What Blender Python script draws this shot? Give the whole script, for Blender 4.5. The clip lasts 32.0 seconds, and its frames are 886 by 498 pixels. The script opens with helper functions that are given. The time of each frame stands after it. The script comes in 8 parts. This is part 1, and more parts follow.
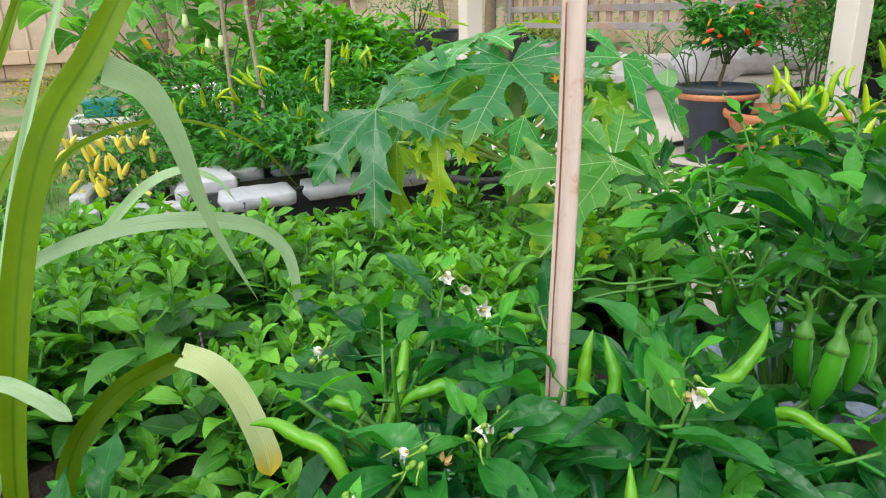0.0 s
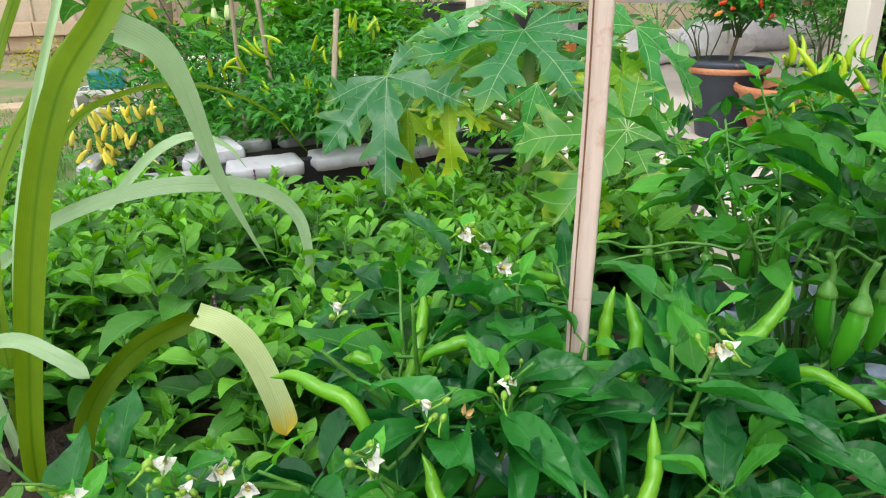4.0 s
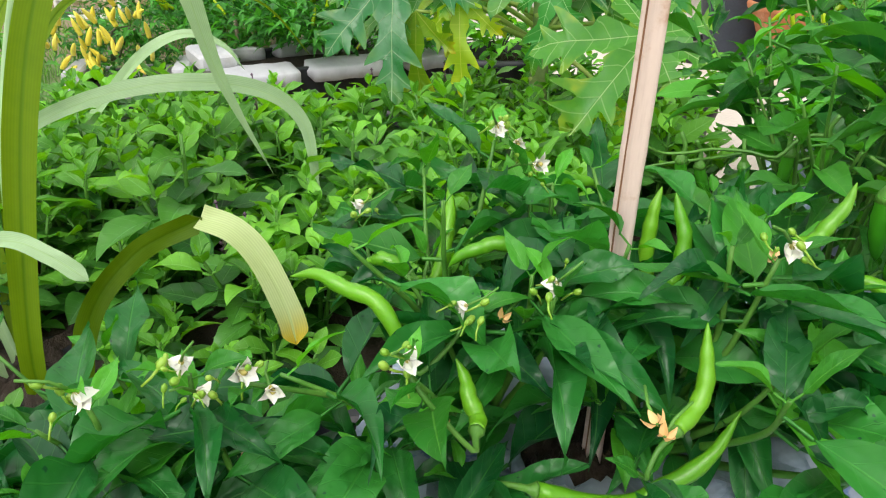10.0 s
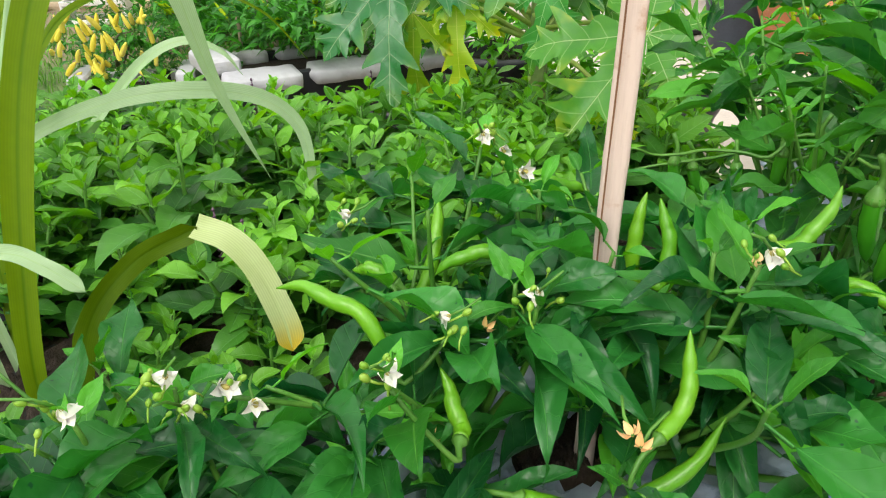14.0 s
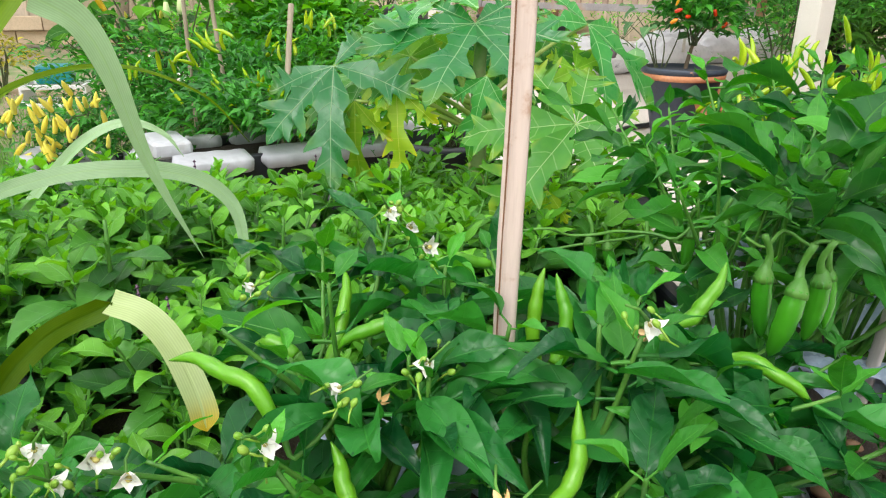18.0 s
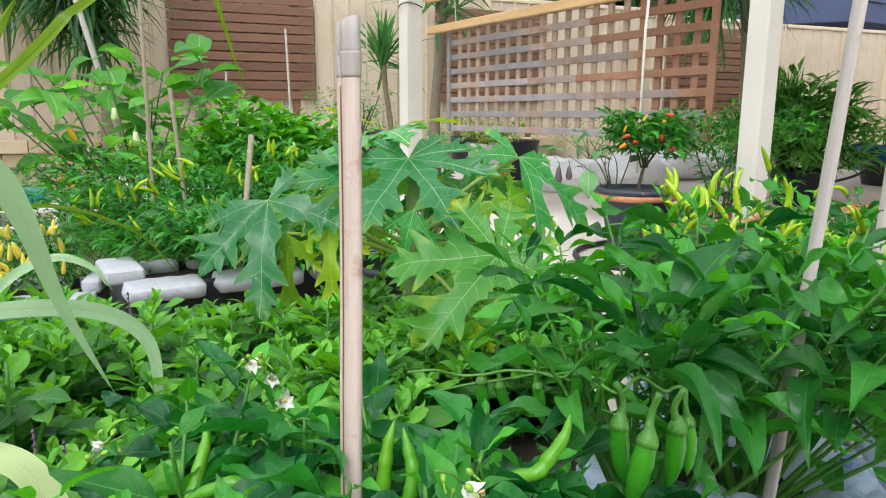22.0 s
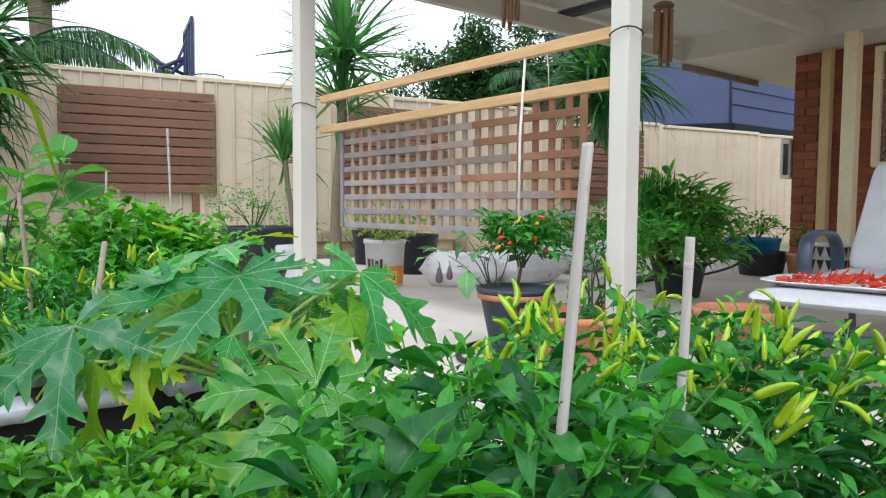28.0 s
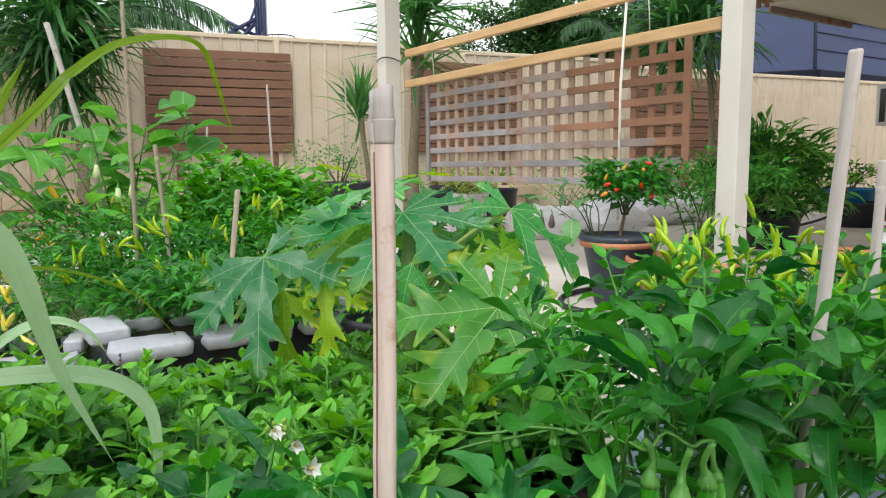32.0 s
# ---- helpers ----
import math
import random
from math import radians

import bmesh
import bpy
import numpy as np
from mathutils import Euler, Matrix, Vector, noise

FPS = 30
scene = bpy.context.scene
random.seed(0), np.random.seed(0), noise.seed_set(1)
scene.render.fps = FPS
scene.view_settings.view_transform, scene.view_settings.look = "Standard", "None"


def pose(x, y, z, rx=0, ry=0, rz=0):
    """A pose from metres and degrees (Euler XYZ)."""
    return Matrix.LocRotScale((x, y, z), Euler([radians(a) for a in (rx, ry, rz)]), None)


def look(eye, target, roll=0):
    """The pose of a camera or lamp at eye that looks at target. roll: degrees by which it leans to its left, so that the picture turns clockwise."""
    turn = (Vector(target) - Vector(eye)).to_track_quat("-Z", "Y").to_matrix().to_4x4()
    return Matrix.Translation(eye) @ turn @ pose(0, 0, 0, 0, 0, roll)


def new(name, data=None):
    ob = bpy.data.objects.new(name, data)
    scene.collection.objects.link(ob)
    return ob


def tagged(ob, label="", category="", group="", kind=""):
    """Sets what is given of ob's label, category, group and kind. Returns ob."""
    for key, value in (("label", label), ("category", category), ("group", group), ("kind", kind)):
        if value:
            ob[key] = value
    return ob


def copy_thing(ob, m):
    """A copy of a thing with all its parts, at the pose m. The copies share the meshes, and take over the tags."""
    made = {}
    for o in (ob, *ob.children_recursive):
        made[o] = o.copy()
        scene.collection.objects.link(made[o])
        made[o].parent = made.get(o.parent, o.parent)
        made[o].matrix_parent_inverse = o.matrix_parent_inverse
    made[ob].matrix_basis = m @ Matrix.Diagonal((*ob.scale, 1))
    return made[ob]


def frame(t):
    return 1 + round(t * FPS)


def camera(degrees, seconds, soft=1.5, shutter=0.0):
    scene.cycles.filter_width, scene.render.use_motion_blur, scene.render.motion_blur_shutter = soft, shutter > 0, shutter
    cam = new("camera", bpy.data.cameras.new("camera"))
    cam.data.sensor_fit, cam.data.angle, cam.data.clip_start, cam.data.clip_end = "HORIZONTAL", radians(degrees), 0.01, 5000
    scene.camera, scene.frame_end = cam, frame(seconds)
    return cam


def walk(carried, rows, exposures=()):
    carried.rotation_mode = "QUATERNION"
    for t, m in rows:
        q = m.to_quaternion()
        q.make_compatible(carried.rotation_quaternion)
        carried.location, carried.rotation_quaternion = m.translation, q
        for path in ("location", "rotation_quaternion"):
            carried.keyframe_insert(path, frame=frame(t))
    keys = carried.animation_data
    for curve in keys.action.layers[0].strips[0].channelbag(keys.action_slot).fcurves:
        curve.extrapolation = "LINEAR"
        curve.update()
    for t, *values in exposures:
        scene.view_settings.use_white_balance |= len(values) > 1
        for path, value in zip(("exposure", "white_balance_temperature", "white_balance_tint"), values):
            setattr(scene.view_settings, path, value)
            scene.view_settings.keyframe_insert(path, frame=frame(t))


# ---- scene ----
cam = camera(65.2, 32.0, soft=1.15)
PATH = [
    (0, (0.028, 0.084, 0.537), (0.054, 1.976, -0.112), -1.3),
    (0.5, (0.025, 0.081, 0.538), (0.056, 1.973, -0.11), -1.1),
    (1, (0.026, 0.081, 0.536), (0.054, 1.972, -0.113), -1.1),
    (1.5, (0.023, 0.081, 0.528), (0.055, 1.97, -0.129), -0.8),
    (2, (0.021, 0.084, 0.525), (0.048, 1.967, -0.148), -0.9),
    (2.5, (0.022, 0.087, 0.525), (0.038, 1.968, -0.154), -1.1),
    (3, (0.021, 0.087, 0.531), (0.033, 1.966, -0.154), -1.1),
    (3.5, (0.019, 0.084, 0.529), (0.031, 1.958, -0.169), -1.2),
    (4, (0.017, 0.083, 0.523), (0.031, 1.953, -0.186), -1.0),
    (4.5, (0.019, 0.087, 0.522), (0.03, 1.95, -0.207), -1.0),
    (6.5, (0.024, 0.094, 0.52), (0.032, 1.953, -0.217), -1.8),
    (7, (0.021, 0.096, 0.51), (0.029, 1.95, -0.239), -1.6),
    (7.5, (0.016, 0.098, 0.499), (0.022, 1.927, -0.312), -1.3),
    (8, (0.012, 0.099, 0.496), (0.025, 1.923, -0.325), -0.7),
    (8.5, (0.011, 0.101, 0.491), (0.019, 1.916, -0.349), -0.7),
    (9, (0.008, 0.101, 0.495), (0.029, 1.892, -0.395), -0.4),
    (9.5, (0.0, 0.105, 0.495), (0.029, 1.883, -0.42), -0.1),
    (10, (-0.007, 0.109, 0.494), (0.032, 1.891, -0.413), 0.3),
    (10.5, (-0.01, 0.106, 0.49), (0.022, 1.89, -0.413), 0.2),
    (11, (-0.014, 0.104, 0.486), (0.004, 1.868, -0.457), 0.3),
    (11.5, (-0.022, 0.102, 0.489), (-0.001, 1.854, -0.476), 0.6),
    (12, (-0.021, 0.103, 0.494), (-0.004, 1.857, -0.468), 0.3),
    (12.5, (-0.014, 0.105, 0.497), (-0.009, 1.862, -0.459), -0.3),
    (13, (-0.006, 0.107, 0.498), (0.003, 1.876, -0.434), -0.5),
    (13.5, (-0.002, 0.108, 0.502), (0.005, 1.883, -0.42), -0.7),
    (14, (0.007, 0.11, 0.501), (0.016, 1.888, -0.414), -1.0),
    (14.5, (0.02, 0.113, 0.499), (0.042, 1.903, -0.392), -1.4),
    (15, (0.031, 0.112, 0.502), (0.1, 1.908, -0.375), -1.2),
    (15.5, (0.034, 0.11, 0.498), (0.131, 1.906, -0.376), -1.1),
    (17.5, (0.034, 0.091, 0.491), (0.145, 1.938, -0.268), 0.2),
    (18, (0.042, 0.1, 0.497), (0.161, 1.974, -0.191), 0.7),
    (18.5, (0.054, 0.101, 0.502), (0.203, 2.003, -0.1), 1.3),
    (19, (0.064, 0.097, 0.505), (0.226, 2.015, -0.039), 1.4),
    (19.5, (0.067, 0.1, 0.51), (0.21, 2.035, 0.024), 1.3),
    (20, (0.089, 0.097, 0.516), (0.201, 2.049, 0.092), 0.5),
    (20.5, (0.101, 0.092, 0.521), (0.201, 2.047, 0.11), 0.3),
    (21, (0.103, 0.084, 0.522), (0.198, 2.041, 0.119), 0.1),
    (21.5, (0.108, 0.086, 0.524), (0.241, 2.042, 0.131), 0.2),
    (22, (0.122, 0.09, 0.525), (0.287, 2.047, 0.147), 0.3),
    (22.5, (0.139, 0.091, 0.529), (0.364, 2.045, 0.164), 0.8),
    (23, (0.153, 0.097, 0.526), (0.433, 2.052, 0.212), 1.3),
    (23.5, (0.158, 0.1, 0.528), (0.446, 2.055, 0.222), 0.6),
    (24, (0.157, 0.1, 0.538), (0.492, 2.046, 0.224), -0.4),
    (24.5, (0.162, 0.099, 0.538), (0.543, 2.037, 0.226), -0.7),
    (25, (0.158, 0.097, 0.541), (0.591, 2.024, 0.229), -0.6),
    (25.5, (0.179, 0.096, 0.543), (0.597, 2.027, 0.233), -0.8),
    (27.5, (0.244, 0.103, 0.559), (0.659, 2.049, 0.36), -0.3),
    (28, (0.256, 0.104, 0.569), (0.663, 2.059, 0.445), 0.3),
    (28.5, (0.254, 0.099, 0.577), (0.653, 2.058, 0.506), 0.5),
    (29, (0.239, 0.094, 0.576), (0.632, 2.054, 0.53), 0.5),
    (29.5, (0.225, 0.094, 0.571), (0.605, 2.057, 0.515), 0.1),
    (30, (0.213, 0.098, 0.564), (0.582, 2.063, 0.501), -0.1),
    (30.5, (0.191, 0.096, 0.564), (0.542, 2.063, 0.473), -0.7),
    (31, (0.16, 0.094, 0.56), (0.484, 2.065, 0.449), -1.2),
    (31.5, (0.117, 0.092, 0.551), (0.41, 2.065, 0.415), -1.3),
    (32, (0.092, 0.092, 0.533), (0.325, 2.064, 0.292), -0.6),
]
walk(cam, [(t, look(eye, target, roll)) for t, eye, target, roll in PATH], [(0, 0.21, 6400, 10), (8, 0.33, 6600, 10), (14, 0.37, 6850, 10), (18, 0.43, 6500, 10), (20, 0.63, 6350, 10), (21, 0.23, 6350, 10), (23, 0.3, 5900, 10), (28, 0.08, 5800, 10), (29, -0.12, 5850, 10), (30, -0.12, 6000, 10), (32, 0.06, 6250, 10)])

# ---- light ----
world = bpy.data.worlds.new("overcast_sky")
scene.world = world
world.use_nodes = True
wn, wl = world.node_tree.nodes, world.node_tree.links
wn.clear()
sky = wn.new("ShaderNodeTexSky")
sky.sky_type = "NISHITA"
sky.sun_disc = False
sky.sun_elevation, sky.sun_rotation = radians(52), radians(200)
sky.air_density, sky.dust_density, sky.ozone_density = 1.0, 4.0, 1.0
pale = wn.new("ShaderNodeHueSaturation")
pale.inputs["Saturation"].default_value = 0.06
bg = wn.new("ShaderNodeBackground")
bg.inputs["Strength"].default_value = 0.3
wout = wn.new("ShaderNodeOutputWorld")
wl.new(sky.outputs[0], pale.inputs["Color"])
cloud_mix = wn.new("ShaderNodeMix")
cloud_mix.data_type = "RGBA"
cloud_mix.inputs[0].default_value = 0.6
cloud_mix.inputs[7].default_value = (4.7, 4.7, 4.7, 1)
wl.new(pale.outputs[0], cloud_mix.inputs[6])
wl.new(cloud_mix.outputs[2], bg.inputs["Color"])
wl.new(bg.outputs[0], wout.inputs["Surface"])
sun = new("sun", bpy.data.lights.new("sun", "SUN"))
sun.data.energy, sun.data.angle, sun.data.color = 0.75, radians(22), (1.0, 0.95, 0.87)
sun.matrix_basis = look((0, 0, 8), (0.95, 1.9, 4.6))


# ---- materials ----
def nodes_of(name):
    m = bpy.data.materials.new(name)
    m.use_nodes = True
    n, l = m.node_tree.nodes, m.node_tree.links
    n.clear()
    out = n.new("ShaderNodeOutputMaterial")
    b = n.new("ShaderNodeBsdfPrincipled")
    l.new(b.outputs[0], out.inputs["Surface"])
    return m, n, l, b, out


def math_node(n, l, op, a, b=None, clamp=False):
    k = n.new("ShaderNodeMath")
    k.operation, k.use_clamp = op, clamp
    for slot, v in enumerate((a, b)):
        if v is None:
            continue
        if isinstance(v, (int, float)):
            k.inputs[slot].default_value = v
        else:
            l.new(v, k.inputs[slot])
    return k.outputs[0]


def mix_node(n, l, fac, a, b):
    k = n.new("ShaderNodeMix")
    k.data_type = "RGBA"
    for slot, v in ((0, fac), (6, a), (7, b)):
        if isinstance(v, (int, float)):
            k.inputs[slot].default_value = v
        elif isinstance(v, tuple):
            k.inputs[slot].default_value = (*v, 1)
        else:
            l.new(v, k.inputs[slot])
    return k.outputs[2]


def ramp_node(n, l, src, lo, hi):
    k = n.new("ShaderNodeMapRange")
    k.interpolation_type = "SMOOTHSTEP"
    l.new(src, k.inputs[0])
    k.inputs[1].default_value, k.inputs[2].default_value = lo, hi
    return k.outputs[0]


def noise_node(n, l, scale, detail=3, rough=0.55, stretch=None):
    tc = n.new("ShaderNodeTexCoord")
    src = tc.outputs["Object"]
    if stretch:
        mp = n.new("ShaderNodeMapping")
        mp.inputs["Scale"].default_value = stretch
        l.new(src, mp.inputs[0])
        src = mp.outputs[0]
    k = n.new("ShaderNodeTexNoise")
    k.inputs["Scale"].default_value, k.inputs["Detail"].default_value, k.inputs["Roughness"].default_value = scale, detail, rough
    l.new(src, k.inputs["Vector"])
    return k.outputs["Fac"]


def surface(name, a, b, scale=8, rough=0.7, metal=0.0, bump=0.15, grain=120, stretch=None, stain=None, stain_scale=2.5, stain_at=(0.52, 0.7), spec=0.5, vary=0.12):
    """Two tones by noise, a fine grain, and stains of a third tone."""
    m, n, l, bs, out = nodes_of(name)
    big = ramp_node(n, l, noise_node(n, l, scale, 4, 0.6, stretch), 0.3, 0.7)
    col = mix_node(n, l, big, a, b)
    fine = noise_node(n, l, grain, 3, 0.6, stretch)
    dark = mix_node(n, l, math_node(n, l, "MULTIPLY", ramp_node(n, l, fine, 0.42, 0.68), 0.22), col, tuple(c * 0.55 for c in a))
    if stain:
        dark = mix_node(n, l, ramp_node(n, l, noise_node(n, l, stain_scale, 6, 0.65), *stain_at), dark, stain)
    info = n.new("ShaderNodeObjectInfo")
    hsv = n.new("ShaderNodeHueSaturation")
    l.new(dark, hsv.inputs["Color"])
    l.new(math_node(n, l, "ADD", math_node(n, l, "MULTIPLY", info.outputs["Random"], vary * 2), 1 - vary), hsv.inputs["Value"])
    l.new(hsv.outputs[0], bs.inputs["Base Color"])
    l.new(math_node(n, l, "ADD", math_node(n, l, "MULTIPLY", big, 0.15), rough - 0.07), bs.inputs["Roughness"])
    bs.inputs["Metallic"].default_value = metal
    bs.inputs["Specular IOR Level"].default_value = spec
    bp = n.new("ShaderNodeBump")
    bp.inputs["Strength"].default_value, bp.inputs["Distance"].default_value = bump, 0.004
    l.new(fine, bp.inputs["Height"])
    l.new(bp.outputs[0], bs.inputs["Normal"])
    return m


def leafy(name, deep, fresh, vein, rough=0.42, through_light=0.3, ribs=7, slant=0.9, rib=0.35, tip=None, island=False, spread=0.5, spots=None, mid=(0.012, 0.045), streak=0.0, pucker=0.0, end=None, spec=0.38):
    """A leaf: two greens, paler midrib and side veins from the UV map (u across, v along), light let through."""
    m, n, l, bs, out = nodes_of(name)
    uv = n.new("ShaderNodeUVMap")
    sep = n.new("ShaderNodeSeparateXYZ")
    l.new(uv.outputs[0], sep.inputs[0])
    u, v = sep.outputs[0], sep.outputs[1]
    away = math_node(n, l, "ABSOLUTE", math_node(n, l, "SUBTRACT", u, 0.5))
    mid = math_node(n, l, "SUBTRACT", 1.0, ramp_node(n, l, away, *mid))
    wave = math_node(n, l, "SINE", math_node(n, l, "MULTIPLY", math_node(n, l, "SUBTRACT", math_node(n, l, "MULTIPLY", v, ribs), math_node(n, l, "MULTIPLY", away, slant * ribs * 0.35)), 6.2832))
    side = math_node(n, l, "MULTIPLY", ramp_node(n, l, wave, 0.955, 1.0), rib)
    veins = math_node(n, l, "MAXIMUM", math_node(n, l, "MULTIPLY", mid, 0.75), side)
    if island:
        rnd = math_node(n, l, "FRACT", math_node(n, l, "ADD", n.new("ShaderNodeNewGeometry").outputs["Random Per Island"], n.new("ShaderNodeObjectInfo").outputs["Random"]))
    else:
        rnd = n.new("ShaderNodeObjectInfo").outputs["Random"]
    cloud = noise_node(n, l, 45, 4, 0.6)
    fac = math_node(n, l, "ADD", math_node(n, l, "MULTIPLY", rnd, spread), math_node(n, l, "MULTIPLY", math_node(n, l, "SUBTRACT", cloud, 0.5), 0.7), clamp=True)
    col = mix_node(n, l, fac, deep, fresh)
    if tip:
        edge = math_node(n, l, "MULTIPLY", math_node(n, l, "MAXIMUM", ramp_node(n, l, away, 0.3, 0.55), ramp_node(n, l, v, 0.72, 1.05)), ramp_node(n, l, noise_node(n, l, 14, 3), 0.35, 0.65))
        col = mix_node(n, l, edge, col, tip)
    if spots:
        col = mix_node(n, l, ramp_node(n, l, noise_node(n, l, 160, 2), 0.68, 0.74), col, spots)
    if end:
        col = mix_node(n, l, ramp_node(n, l, v, 0.68, 1.0), col, end)
    col = mix_node(n, l, veins, col, vein)
    value = math_node(n, l, "ADD", math_node(n, l, "MULTIPLY", rnd, 0.5), 0.75)
    if streak:
        lines = math_node(n, l, "SINE", math_node(n, l, "MULTIPLY", u, 75.0))
        value = math_node(n, l, "ADD", value, math_node(n, l, "MULTIPLY", lines, streak))
    hs = n.new("ShaderNodeHueSaturation")
    l.new(col, hs.inputs["Color"])
    l.new(value, hs.inputs["Value"])
    col = hs.outputs[0]
    l.new(col, bs.inputs["Base Color"])
    l.new(math_node(n, l, "ADD", math_node(n, l, "MULTIPLY", cloud, 0.25), rough - 0.12), bs.inputs["Roughness"])
    bs.inputs["Specular IOR Level"].default_value = spec
    bp = n.new("ShaderNodeBump")
    bp.inputs["Strength"].default_value, bp.inputs["Distance"].default_value = 0.35, 0.002
    height = math_node(n, l, "ADD", math_node(n, l, "MULTIPLY", veins, -0.6), math_node(n, l, "MULTIPLY", cloud, 0.8))
    if pucker:
        height = math_node(n, l, "ADD", height, math_node(n, l, "MULTIPLY", noise_node(n, l, 105, 1, 0.4), pucker))
        bp.inputs["Strength"].default_value = 0.5
    l.new(height, bp.inputs["Height"])
    l.new(bp.outputs[0], bs.inputs["Normal"])
    tr = n.new("ShaderNodeBsdfTranslucent")
    hot = n.new("ShaderNodeHueSaturation")
    hot.inputs["Hue"].default_value, hot.inputs["Saturation"].default_value, hot.inputs["Value"].default_value = 0.485, 1.1, 1.9
    l.new(col, hot.inputs["Color"])
    l.new(hot.outputs[0], tr.inputs["Color"])
    ms = n.new("ShaderNodeMixShader")
    ms.inputs[0].default_value = through_light
    l.new(bs.outputs[0], ms.inputs[1])
    l.new(tr.outputs[0], ms.inputs[2])
    l.new(ms.outputs[0], out.inputs["Surface"])
    return m


def waxy(name, a, b, rough=0.25, scale=30, vary=0.2):
    """Fruit and flowers: smooth, slightly uneven colour."""
    m, n, l, bs, out = nodes_of(name)
    info = n.new("ShaderNodeObjectInfo")
    fac = math_node(n, l, "ADD", math_node(n, l, "MULTIPLY", info.outputs["Random"], 0.6), math_node(n, l, "MULTIPLY", math_node(n, l, "SUBTRACT", noise_node(n, l, scale, 3), 0.4), 0.9), clamp=True)
    l.new(mix_node(n, l, fac, a, b), bs.inputs["Base Color"])
    bs.inputs["Roughness"].default_value = rough
    bp = n.new("ShaderNodeBump")
    bp.inputs["Strength"].default_value, bp.inputs["Distance"].default_value = 0.3, 0.002
    l.new(noise_node(n, l, 160, 2), bp.inputs["Height"])
    l.new(bp.outputs[0], bs.inputs["Normal"])
    bs.inputs["Subsurface Weight"].default_value = 0.12
    bs.inputs["Subsurface Radius"].default_value = (0.004, 0.006, 0.002)
    return m


